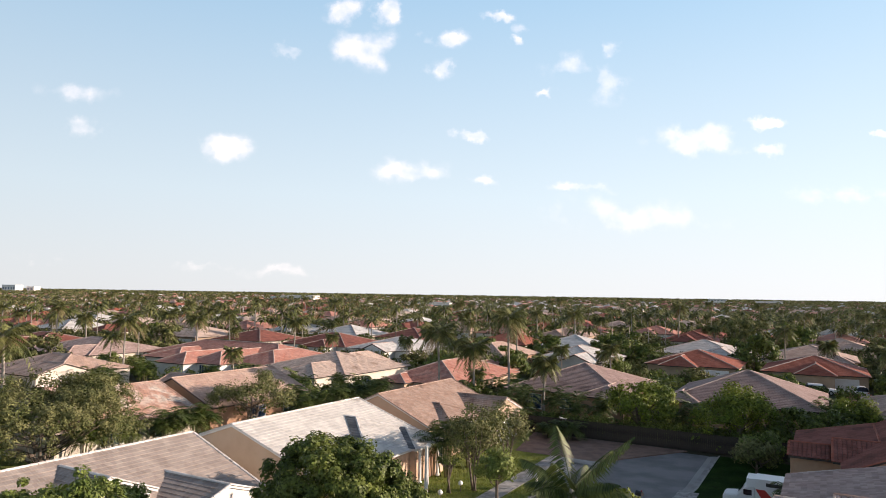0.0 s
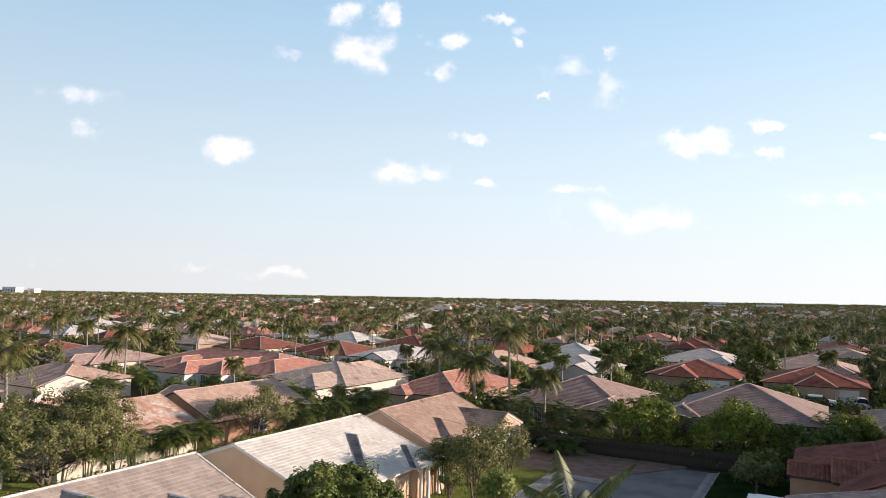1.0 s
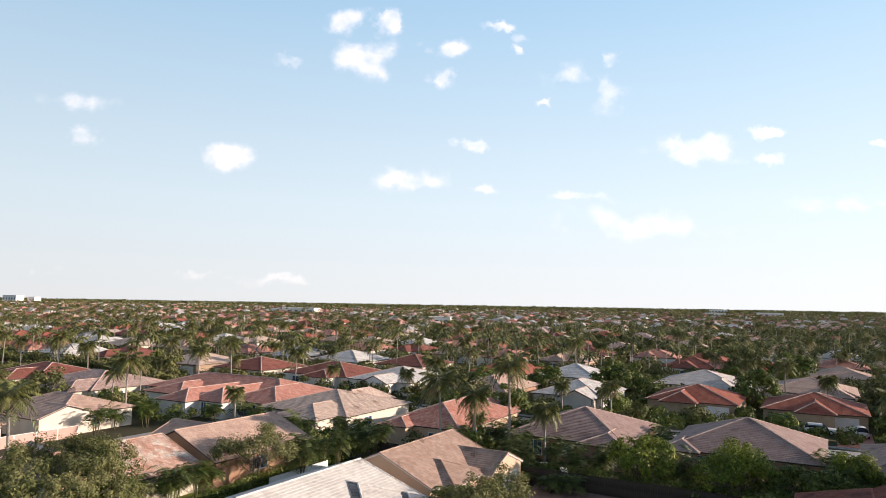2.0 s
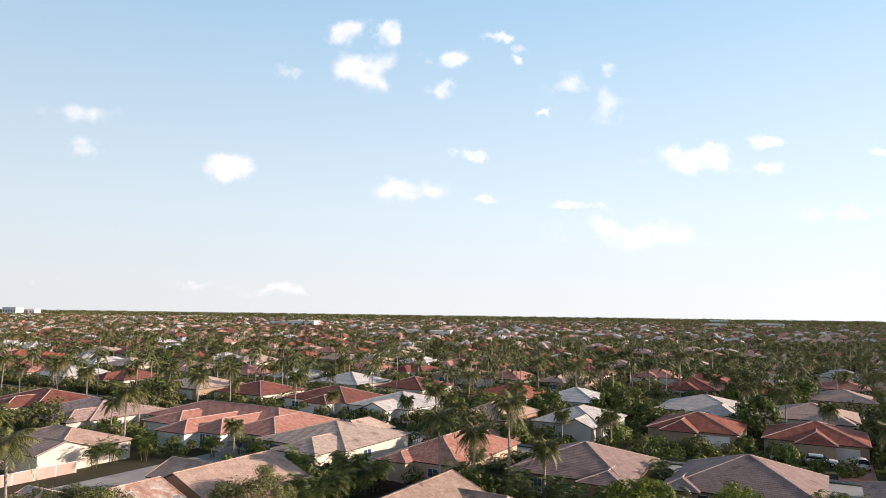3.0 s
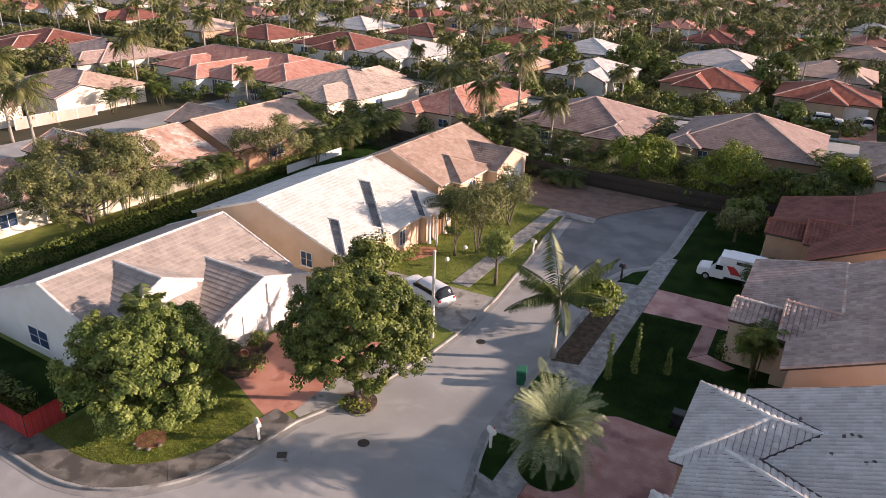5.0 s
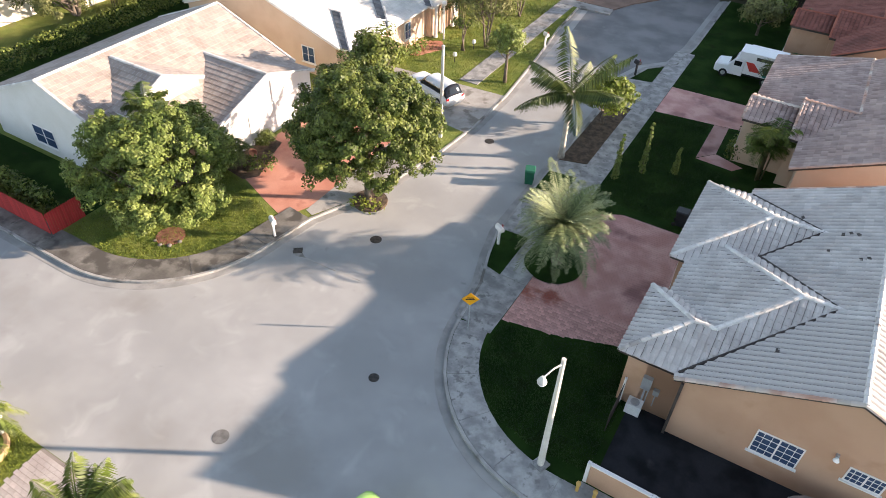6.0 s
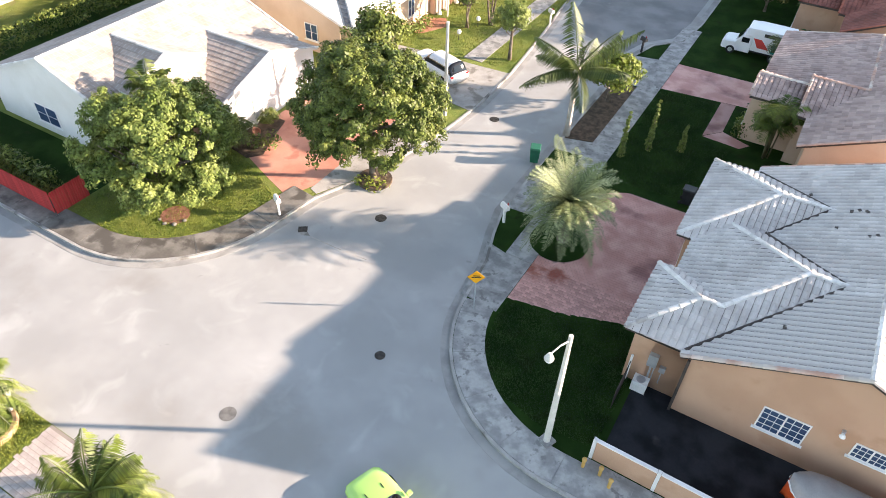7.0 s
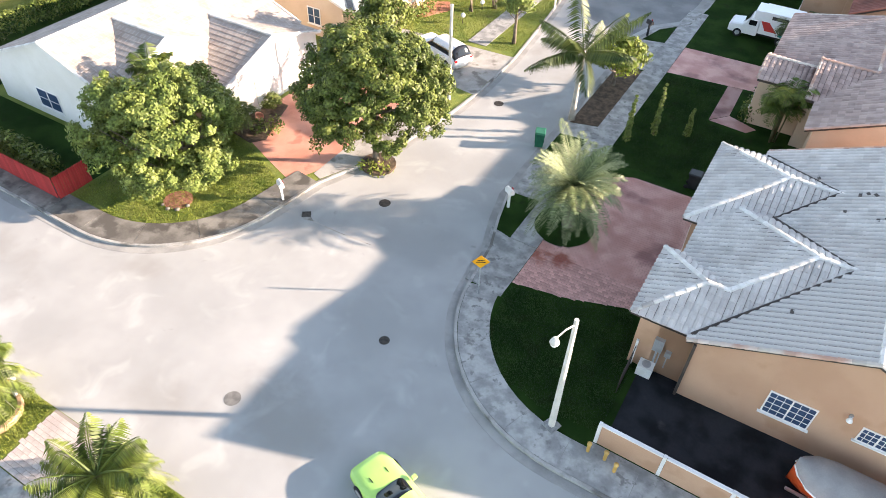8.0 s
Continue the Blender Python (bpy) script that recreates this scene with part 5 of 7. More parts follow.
for i, (wm, rm, lab) in enumerate(((CREAM_W, R_SALMON, "cream house with a salmon tile roof"), (CREAM_W, R_DKRED, "cream house with a dark red tile roof"), (WHITE_W, R_PALE, "white house with a pale grey roof"), (PEACH_W, R_PEACH, "peach house with a peach tile roof"), (WHITE_W, R_RED, "white house with a red tile roof"), (CREAM_W, R_TAN, "cream house with a tan tile roof"), (GREY_W, R_MAUVE, "grey house with a brown tile roof"))):
    ho = house(lab, [(-8, 8, -8, 8, 2.9, 5.4 + 0.1 * (i % 3), "x" if i % 2 else "y", "hh"), (-5.5 + i % 3, 2 + i % 3, -11, 0, 2.9, 4.6, "y", "ho")], wm, rm, "course", m=LOC @ pose(-700 + 20 * i, 760, 0), l=0.5)
    dress(ho, [("g", 5, -7.62, 270, 4.8), ("w", -1.7 + i % 3, -10.88, 270, 0.8, 2.2, 1.4)])
    KINDS.append(ho)
rows = [(134, 0), (171, 180), (211, 0), (246, 180), (287, 0), (322, 180), (363, 0), (398, 180), (439, 0), (474, 180), (515, 0), (550, 180), (591, 0), (626, 180), (700, 0)]
made = 0
for y, turn in rows:
    for k in range(-45, 30):
        x = -17.5 + 19.2 * k + rng.uniform(-1.5, 1.5)
        if not in_view(x, y, 12) or made > 225:
            continue
        if y < 150 and x > -172 or 150 < y < 190 and (-140 < x < -93 or -40 < x < 12):
            continue
        if rng.uniform() < (0.1 if y < 260 else 0.3):
            continue
        copy_thing(KINDS[rng.choice(7, p=(0.2, 0.16, 0.17, 0.13, 0.16, 0.1, 0.08))], LOC @ pose(x, y + rng.uniform(-1.5, 1.5), 0, 0, 0, turn + rng.choice((0, 0, 180))))
        made += 1

# ---- trees near the junction ----


def at(x, y, z=0.1, rz=0.0, s=1.0):
    return LOC @ pose(x, y, z, 0, 0, rz) @ Matrix.Scale(s, 4)


def broad(label, x, y, leaf_mat, seed, **kw):
    gt, gl = broadleaf(seed, **kw)
    return plant("tree", label, "tree", (gt, gl), (BARK, leaf_mat), at(x, y))


broad("bushy bright green tree on the corner lawn", -29.25, 19.2, LEAF_A, 3, height=7.3, spread=4.2, crown_base=0.4, clumps=860, per_clump=120, leaf=0.155, clump_r=0.36, stems=3, lobes=64, low=0.8, lobe=(0.2, 0.33))
broad("dense round dark green tree in a mulch ring", -21.35, 27.0, LEAF_B, 7, height=8.7, spread=4.45, crown_base=1.3, clumps=900, per_clump=120, leaf=0.155, clump_r=0.36, lobes=70, low=0.7, girth=0.022, lobe=(0.2, 0.32))
broad("wide olive-green tree behind the houses", -58.4, 35.0, LEAF_C, 11, height=8.4, spread=8.0, crown_base=0.3, clumps=620, per_clump=100, leaf=0.17, clump_r=0.6, stems=4, lobes=40, lobe=(0.2, 0.32))
broad("thin grey-green tree behind the houses", -56.0, 56.5, LEAF_C, 13, height=6.4, spread=4.6, crown_base=1.0, clumps=130, per_clump=70, leaf=0.2, clump_r=0.75, stems=3, lobes=9)
broad("small round tree beside the porch", -27.2, 36.0, LEAF_B, 17, height=6.4, spread=2.3, crown_base=1.4, clumps=60, per_clump=80, leaf=0.26, clump_r=0.75)
broad("slender grey-green tree on the front lawn", -25.55, 49.8, LEAF_C, 19, height=6.9, spread=2.9, crown_base=1.6, clumps=130, per_clump=55, leaf=0.17, clump_r=0.55, stems=3, girth=0.022)
broad("small leafy tree on the front lawn", -21.35, 45.1, LEAF_A, 23, height=5.0, spread=1.75, crown_base=1.7, clumps=60, per_clump=70, leaf=0.17, clump_r=0.45, girth=0.026)
broad("thin olive-leaved tree on the front lawn", -26.2, 57.5, LEAF_C, 20, height=6.0, spread=2.6, crown_base=1.2, clumps=100, per_clump=55, leaf=0.17, clump_r=0.55, stems=3, girth=0.022)
broad("bare-stemmed young tree on the lawn", -27.0, 48.2, LEAF_A, 29, height=3.0, spread=1.3, crown_base=1.8, clumps=10, per_clump=22, leaf=0.2, clump_r=0.4, stems=4)
broad("round bush beside the palm", -12.75, 43.4, LEAF_Y, 31, height=3.8, spread=2.3, crown_base=0.7, clumps=70, per_clump=70, leaf=0.24, clump_r=0.6)
broad("bright green tree behind the fence", -18.8, 76.2, LEAF_Y, 37, height=6.6, spread=3.9, crown_base=1.4, clumps=130, per_clump=80, leaf=0.26, clump_r=0.7, stems=2, lobes=10)
broad("bright green tree behind the fence", -9.6, 77.6, LEAF_Y, 41, height=6.2, spread=4.6, crown_base=1.0, clumps=150, per_clump=80, leaf=0.26, clump_r=0.75, stems=2, lobes=11)
broad("bright green tree beside the brown house", 1.6, 86.5, LEAF_Y, 47, height=5.0, spread=2.8, crown_base=0.8, clumps=80, per_clump=70, leaf=0.26, clump_r=0.7, stems=2, lobes=8)
# unseen trees added to cast shade over the end of the street
shade = broad("added tree out of view that shades the street end", 12.0, 77.5, LEAF_B, 59, height=11.0, spread=5.4, crown_base=0.8, clumps=150, per_clump=60, leaf=0.3, clump_r=0.8, lobes=16)
for x, y, s_ in ((16.0, 85.0, 1.25), (20.5, 78.0, 1.3), (23.0, 91.0, 1.25), (29.0, 84.0, 1.3), (9.0, 84.5, 0.8)):
    copy_thing(shade, at(x, y, 0.0, 60 * x, s_))
broad("grey-leaved bush by the side lawn", -6.6, 66.0, LEAF_C, 53, height=3.6, spread=2.4, crown_base=0.4, clumps=50, per_clump=60, leaf=0.26, clump_r=0.7)
broad("small round bush beside the street tree", -20.8, 27.6, LEAF_A, 58, height=1.4, spread=0.75, crown_base=0.1, clumps=30, per_clump=50, leaf=0.13, clump_r=0.3)
broad("low round bush in the mulch bed", -30.3, 28.1, LEAF_B, 57, height=1.3, spread=0.9, crown_base=0.1, clumps=40, per_clump=50, leaf=0.12, clump_r=0.3)

# palms near the junction
plant("palm_tree", "tall royal palm with a pale smooth trunk", "palm", palm(61, 4.8, 13, 4.2, 0.45, 0.72, 44, 1.1, 0.19, 0.0, 0.05, up=1.15, down=-0.12), (PALMBARK, FROND), at(-13.46, 37.75))
plant("palm_tree", "feathery silver-green date palm in a grass island", "palm", palm(62, 2.7, 84, 3.0, 0.72, 0.36, 48, -0.1, 0.28, 0.0, 0.022, up=1.35, down=0.05), (BARK, FROND_PALE), at(-9.5, 28.0))
plant("palm_tree", "low bushy palm at the kerb", "palm", palm(63, 2.3, 52, 2.6, 0.95, 0.6, 44, 1.3, 0.2, 0.0, 0.028, up=1.3, down=0.2), (BARK, FROND_BRIGHT), at(-17.2, 4.7))
plant("palm_tree", "low bushy palm at the kerb", "palm", palm(64, 2.2, 46, 2.4, 0.95, 0.6, 44, 1.3, 0.2, 0.0, 0.028, up=1.3, down=0.2), (BARK, FROND_BRIGHT), at(-25.0, 5.0))


def clump(label, x, y, seed, stems, height, length, spread, mats):
    return plant("areca_palm", label, "palm", areca(seed, stems, height, length, spread), mats, at(x, y))


clump("yellow-green areca palm clump beside the house", -1.75, 42.2, 71, 7, 4.2, 1.5, 0.6, (STEM, FROND_BRIGHT))
clump("yellow-green areca palm clump beside the house", -2.2, 63.6, 72, 6, 3.2, 2.0, 1.0, (STEM, FROND_Y))
clump("small palm against the white wall", -30.0, 25.0, 73, 3, 2.6, 1.5, 0.5, (STEM, FROND))
plant("palm_tree", "short bright palm beside the corner house", "palm", palm(74, 5.0, 18, 1.7, 0.8, 0.5, 26, 0.5, 0.12, 0.0, 0.045, up=1.2), (PALMBARK, FROND_BRIGHT), at(-33.2, 22.2))
clump("dark palm clump beside the porch", -29.4, 52.4, 75, 9, 4.6, 2.3, 1.3, (STEM, FROND))
clump("dark palm clump beside the porch", -29.0, 56.0, 76, 8, 3.6, 2.2, 1.2, (STEM, FROND))
clump("palm by the white van", -3.2, 55.0, 77, 4, 3.0, 1.8, 0.8, (STEM, FROND))
rng = np.random.default_rng(9)
for i, (x, y) in enumerate([(-55.5 + rng.uniform(-2, 2), 62 + 2.4 * k) for k in range(8)] + [(-56.5, 45.5), (-56, 49), (-57, 40.5)]):
    clump("leafy palm along the back fence", x, y, 80 + i, 5, 3.9, 2.0, 1.0, (STEM, FROND))
for i, (x, y) in enumerate([(-33, 77), (-30, 80), (-27, 77.5), (-24, 79), (-22, 82), (-36, 82), (-14.8, 79), (-1, 90.5), (0.5, 83), (2.2, 85.5)]):
    clump("dark palm clump behind the fence", x, y, 100 + i, 6, 4.2, 2.0, 1.3, (STEM, FROND if i < 7 else FROND_Y))
for i, (x, y) in enumerate([(-27.6, 71.8), (-25.6, 72.4), (-31.6, 75)]):
    clump("low palm at the end of the street", x, y, 120 + i, 6, 1.6, 1.7, 0.8, (STEM, FROND))

# hedges and low planting


def hedge(label, x0, x1, y0, y1, h, seed, mat=None, per=70):
    rng_ = np.random.default_rng(seed)
    gl = Geo()
    n = max(2, int(max(x1 - x0, y1 - y0) / 0.55))
    for i in range(n):
        for lay in (0.35, 0.8):
            c = (x0 + (x1 - x0) * (i + 0.5) / n + rng_.uniform(-0.1, 0.1), y0 + (y1 - y0) * (i + 0.5) / n + rng_.uniform(-0.1, 0.1), h * lay + rng_.uniform(-0.12, 0.12))
            leaf_cloud(gl, rng_, c, 0.62, per, 0.2)
    ob = new("hedge", gl.mesh("hedge", mat or LEAF_B))
    ob.matrix_world = LOC @ pose(0, 0, 0.1)
    return tagged(ob, label, "hedge", "", "stuff")


hedge("clipped dark hedge behind the corner house", -53, -53, 17, 52, 1.9, 1)
hedge("clipped hedge behind the red fence", -50, -35.5, 16.2, 16.2, 1.4, 2)
hedge("low foundation bushes at the white wall", -29.6, -28.2, 25.4, 26.6, 0.8, 3)
hedge("tufts of dry grass round the street tree", -22.0, -20.3, 26.3, 26.6, 0.15, 8, LEAF_Y, 40)
hedge("low bushes beside the porch", -30.2, -29.6, 43.0, 46.5, 0.9, 4, LEAF_A)
hedge("dark bushes along the end fence", -30, -4, 75.6, 75.6, 2.2, 5)
hedge("dark bushes by the side garden", -3.8, -3.6, 43.6, 46.8, 0.9, 6)
hedge("dark bushes behind the back fence", -55, -55, 53, 76, 1.6, 7)
for i, (x, y) in enumerate(((-9.61, 37.3), (-8.37, 38.9), (-6.54, 40.0))):
    gl = Geo()
    r_ = np.random.default_rng(200 + i)
    for k in range(13):
        leaf_cloud(gl, r_, (r_.uniform(-0.05, 0.05), r_.uniform(-0.05, 0.05), (0.2 + 0.25 * k) * (1.0, 1.12, 0.6)[i]), 0.27 * (1.05 - k * 0.06), 90, 0.12)
    ob = thing("cypress", "thin columnar cypress on the lawn", "shrub", at(x, y), "cypresses on the lawn")
    part("trunk", Geo().tube([(0, 0, -0.1), (0, 0, (3.0, 3.3, 1.8)[i])], [0.04, 0.02], 6), BARK, ob)
    part("crown", gl, LEAF_A, ob)

# ---- fences and walls ----


def board_fence(name, label, p, q, h, mat, w=0.14, post=True):
    """A straight fence of single boards."""
    a, b = Vector(p), Vector(q)
    d = (b - a)
    ang = math.degrees(math.atan2(d.y, d.x))
    ob = thing(name, label, "fence", at(p[0], p[1], 0.08, ang))
    me = Geo().add([(x, y, z) for y in (-0.012, 0.012) for x, z in ((0.008, 0), (w - 0.008, 0), (w - 0.008, h - 0.06), (w / 2, h), (0.008, h - 0.06))], [(0, 1, 2, 3, 4), (9, 8, 7, 6, 5)] + [(i, 5 + i, 5 + (i + 1) % 5, (i + 1) % 5) for i in range(5)]).mesh("board", mat)
    n = int(d.length / w)
    for i in range(n):
        part("board", me, mat, ob, m=pose(i * w, 0, 0))
    for z in (0.25, h - 0.35):
        part("rail", Geo().box(0, n * w, 0.012, 0.06, z, z + 0.09), mat, ob)
    return ob


board_fence("picket_fence", "red painted wooden picket fence at the corner", (-50, 14.9), (-33.9, 14.9), 1.5, REDFENCE)
board_fence("picket_fence", "red painted wooden picket fence at the corner", (-33.9, 14.9), (-33.9, 17.0), 1.5, REDFENCE)
board_fence("board_fence", "dark weathered wooden fence across the street end", (-31, 74.2), (6, 74.2), 1.8, WOODFENCE, 0.18)
board_fence("board_fence", "white vinyl fence along the back gardens", (-54.2, 57), (-54.2, 67), 1.0, WHITEFENCE, 0.2)
board_fence("board_fence", "dark board fence between the gardens", (-31, 74.2), (-53.5, 77), 1.7, WOODFENCE, 0.2)


def panel_wall(label, p, q, h, mat, bay=2.6):
    a, b = Vector(p), Vector(q)
    d = b - a
    ob = thing("garden_wall", label, "wall", at(p[0], p[1], 0.05, math.degrees(math.atan2(d.y, d.x))))
    n = max(1, round(d.length / bay))
    s = d.length / n
    for i in range(n):
        part("panel", Geo().box(i * s + 0.08, (i + 1) * s - 0.08, -0.06, 0.06, 0, h - 0.06), mat, ob)
        part("coping", Geo().box(i * s + 0.08, (i + 1) * s - 0.08, -0.075, 0.075, h - 0.05, h + 0.02), TRIM, ob, "white coping")
    for i in range(n + 1):
        part("post", Geo().box(i * s - 0.07, i * s + 0.07, -0.08, 0.08, 0, h + 0.04), TRIM, ob, "white post")
    return ob


panel_wall("orange rendered yard wall with white posts", (-3.3, 16.5), (9.6, 16.2), 1.3, ORANGE_W)
panel_wall("pink rendered garden wall with white posts", (-96.5, 50), (-96.5, 62), 1.6, PINK_W, 3)
gate = thing("gate", "dark side gate with a white post against the house", "gate", at(-3.45, 20.6, 0.1))
part("gate_frame", lattice([-1.5 + 0.15 * i for i in range(13)], [0, 0.08, 1.2, 1.28], lambda i, j: j != 1 or i % 2 == 0, -0.03, 0.0), FASCIA, gate, m=pose(0, 0, 0, 0, 0, 90))
part("post", Geo().box(-0.05, 0.05, 0.32, 0.42, 0, 1.6), TRIM, gate, "white post")

# ---- street furniture ----


def street_lamp(x, y, ang, h=6.6):
    ob = thing("street_lamp", "pale concrete street lamp with one short arm", "street lamp", at(x, y, 0.1, ang), "street lamps")
    part("pole", Geo().tube([(0, 0, -0.1), (0, 0, h)], [0.15, 0.085], 8), POLE, ob)
    part("base", Geo().box(-0.28, 0.28, -0.28, 0.28, -0.1, 0.1), CONCRETE, ob)
    part("arm", Geo().tube([(0, 0, h - 0.25), (0.5, 0, h - 0.16), (0.95, 0, h - 0.25)], [0.035, 0.032, 0.03], 8), POLE, ob)
    hd = part("lamp_head", Geo().lathe([(0.05, 0.0), (0.1, -0.08), (0.16, -0.22), (0.18, -0.27)], 14, pose(1.0, 0, h - 0.18)), POLE, ob)
    part("globe", Geo().lathe([(0.15, -0.25), (0.16, -0.33), (0.11, -0.42), (0.04, -0.45)], 14, pose(1.0, 0, h - 0.18)), LAMPGLASS, hd)
    return ob


street_lamp(-5.1, 16.2, 250)
pl_ = thing("utility_pole", "plain pale concrete pole at the verge", "pole", at(-21.4, 35.5, 0.1))
part("pole", Geo().tube([(0, 0, -0.1), (0, 0, 6.5)], [0.14, 0.09], 8), POLE, pl_)
part("cap", Geo().lathe([(0.11, 6.48), (0.11, 6.54), (0.04, 6.58)], 10), POLE, pl_)
gl_ = thing("garden_lamp_post", "white garden lamp post with a globe beside the porch", "lamp post", at(-29.3, 49.2))
part("post", Geo().tube([(0, 0, -0.05), (0, 0, 2.9)], [0.07, 0.05], 8), TRIM, gl_)
part("globe", Geo().lathe([(0.06, 2.88), (0.19, 3.0), (0.22, 3.12), (0.15, 3.27), (0.03, 3.33)], 14), LAMPGLASS, gl_)
sg = thing("warning_sign", "yellow diamond warning sign on a thin post", "sign", at(-11.15, 21.0, 0.1, 30))
part("post", Geo().box(-0.03, 0.03, -0.03, 0.03, 0, 2.5), METAL, sg)
part("plate", Geo().add([(x, y, z) for y in (-0.045, -0.03) for x, z in ((-0.42, 2.2), (0, 1.8), (0.42, 2.2), (0, 2.6))], [(0, 1, 2, 3), (7, 6, 5, 4), (0, 4, 5, 1), (1, 5, 6, 2), (2, 6, 7, 3), (3, 7, 4, 0)]), YELLOW, sg)
part("legend", Geo().box(-0.22, 0.22, -0.052, -0.046, 2.16, 2.21).box(-0.16, 0.16, -0.052, -0.046, 2.26, 2.31), BLACK, sg, "two dark unreadable bars")


def mailbox(x, y, ang, label, mat):
    ob = thing("mailbox", label, "mailbox", at(x, y, 0.1, ang), "mailboxes")
    part("post", Geo().box(-0.06, 0.06, -0.06, 0.06, 0, 1.0), mat, ob)
    g_ = Geo()
    prof = [(-0.13, 1.0), (0.13, 1.0), (0.13, 1.18), (0.09, 1.27), (0, 1.31), (-0.09, 1.27), (-0.13, 1.18)]
    g_.add([(x_, y_, z_) for y_ in (-0.28, 0.28) for x_, z_ in prof], [tuple(range(7)), tuple(13 - i for i in range(7))] + [(i, 7 + i, 7 + (i + 1) % 7, (i + 1) % 7) for i in range(7)])
    part("box", g_, mat, ob)
    part("flag", Geo().box(0.135, 0.15, -0.1, 0.0, 1.15, 1.35), TAIL, ob, "red flag")
    return ob


mailbox(-12.9, 27.6, 60, "white mailbox on a post beside the drive", TRIM)
mailbox(-23.7, 21.4, 60, "white mailbox on a post at the corner", TRIM)
mailbox(-13.2, 52.0, 60, "dark mailbox at the pavement", DARKBIN)


def manhole(x, y, r, mat=IRON):
    ob = thing("manhole_cover", "round cast iron manhole cover in the road", "manhole cover", LOC @ pose(x, y, 0))
    part("ring", Geo().lathe([(r, -0.02), (r, 0.006), (r * 0.9, 0.008), (r * 0.9, 0.004)], 24), mat, ob)
    g_ = Geo().lathe([(r * 0.88, -0.02), (r * 0.88, 0.007)], 24)
    for i in range(-3, 4):
        w_ = math.sqrt(max(0, (r * 0.8) ** 2 - (i * r * 0.22) ** 2))
        g_.box(-w_, w_, i * r * 0.22 - 0.02, i * r * 0.22 + 0.02, 0.007, 0.012)
    part("cover", g_, mat, ob)


manhole(-18.9, 24.3, 0.33)
manhole(-13.4, 16.3, 0.25)
manhole(-17.0, 10.4, 0.36, WORNIRON)
manhole(-18.4, 37.0, 0.33)


def wheelie_bin(x, y, ang, label, mat):
    ob = thing("wheelie_bin", label, "bin", at(x, y, 0.1, ang), "bins")
    part("body", Geo().add([(-0.24, -0.26, 0.05), (0.24, -0.26, 0.05), (0.24, 0.26, 0.05), (-0.24, 0.26, 0.05), (-0.3, -0.34, 1.0), (0.3, -0.34, 1.0), (0.3, 0.34, 1.0), (-0.3, 0.34, 1.0)], [(3, 2, 1, 0), (4, 5, 6, 7), (0, 1, 5, 4), (1, 2, 6, 5), (2, 3, 7, 6), (3, 0, 4, 7)]), mat, ob)
    part("lid", Geo().add([(-0.32, -0.38, 1.0), (0.32, -0.38, 1.0), (0.32, 0.4, 1.0), (-0.32, 0.4, 1.0), (-0.28, -0.3, 1.09), (0.28, -0.3, 1.09), (0.28, 0.36, 1.07), (-0.28, 0.36, 1.07)], [(3, 2, 1, 0), (4, 5, 6, 7), (0, 1, 5, 4), (1, 2, 6, 5), (2, 3, 7, 6), (3, 0, 4, 7)]), mat, ob)
    for s in (-0.26, 0.26):
        part("wheel", Geo().lathe([(0.12, -0.03), (0.12, 0.03)], 12, pose(s, 0.34, 0.12, 0, 90, 0)), BLACK, ob)


wheelie_bin(-14.0, 33.9, 20, "green wheelie bin at the kerb", GREENBIN)
wheelie_bin(-4.7, 34.9, 90, "dark wheelie bin beside the garage", DARKBIN)
for i, (x, y) in enumerate(((-3.9, 26.6), (-3.7, 27.7))):
    ob = thing("plant_pot", "small dark plant pot by the garage", "pot", at(x, y, 0.12))
    part("pot", Geo().lathe([(0.16, 0), (0.25, 0.4), (0.27, 0.42), (0.22, 0.42), (0.2, 0.3)], 14), IRON, ob)
STANDPIPE = material("yellow_pipe_paint", (0.5, 0.3, 0.08), (0.56, 0.36, 0.12), 4, 0.6, 0.2)
# standpipe stubs by the wall
for i, (x, y) in enumerate(((-2.7, 15.9), (-2.2, 15.6), (-3.4, 15.9))):
    ob = thing("standpipe", "short yellow pipe stub beside the wall", "pipe", at(x, y, 0.1))
    part("pipe", Geo().lathe([(0.07, 0), (0.07, 0.5), (0.1, 0.52), (0.1, 0.58), (0.04, 0.62)], 12), STANDPIPE, ob)

# meters, conduit, downpipe and wall lamp on the orange house
mt = thing("electric_meter", "grey electric meter boxes on the orange wall", "meter", LOC @ pose(-2.6, 21.08, 0.3))
part("meter_box", Geo().box(-0.2, 0.2, -0.24, 0, 1.3, 2.0), METAL, mt)
part("disconnect_box", Geo().box(0.35, 0.6, -0.2, 0, 1.15, 1.45), METAL, mt)
part("conduit", Geo().box(-0.04, 0.04, -0.08, 0, 0.2, 1.3).box(0.12, 0.17, -0.07, 0, 0.2, 1.3).box(0.45, 0.5, -0.07, 0, 0.3, 1.15), METAL, mt)
ac = thing("air_conditioner", "pale air conditioner unit beside the wall", "air conditioner", LOC @ pose(-2.75, 20.8, 0.12))
part("case", Geo().box(-0.35, 0.3, -0.3, 0.2, 0, 0.6), TRIM, ac)
part("grille", Geo().lathe([(0.2, 0), (0.2, 0.02)], 16, pose(-0.03, -0.05, 0.6)), METAL, ac)
dp = thing("downpipe", "dark downpipe at the wall corner", "downpipe", LOC @ pose(-1.3, 20.4, 0))
part("pipe", Geo().box(-0.06, 0.06, -0.08, 0.04, 0.1, 3.4), FASCIA, dp)
lp = thing("wall_lamp", "small white wall lamp on the orange house", "lamp", LOC @ pose(4.5, 20.47, 3.1))
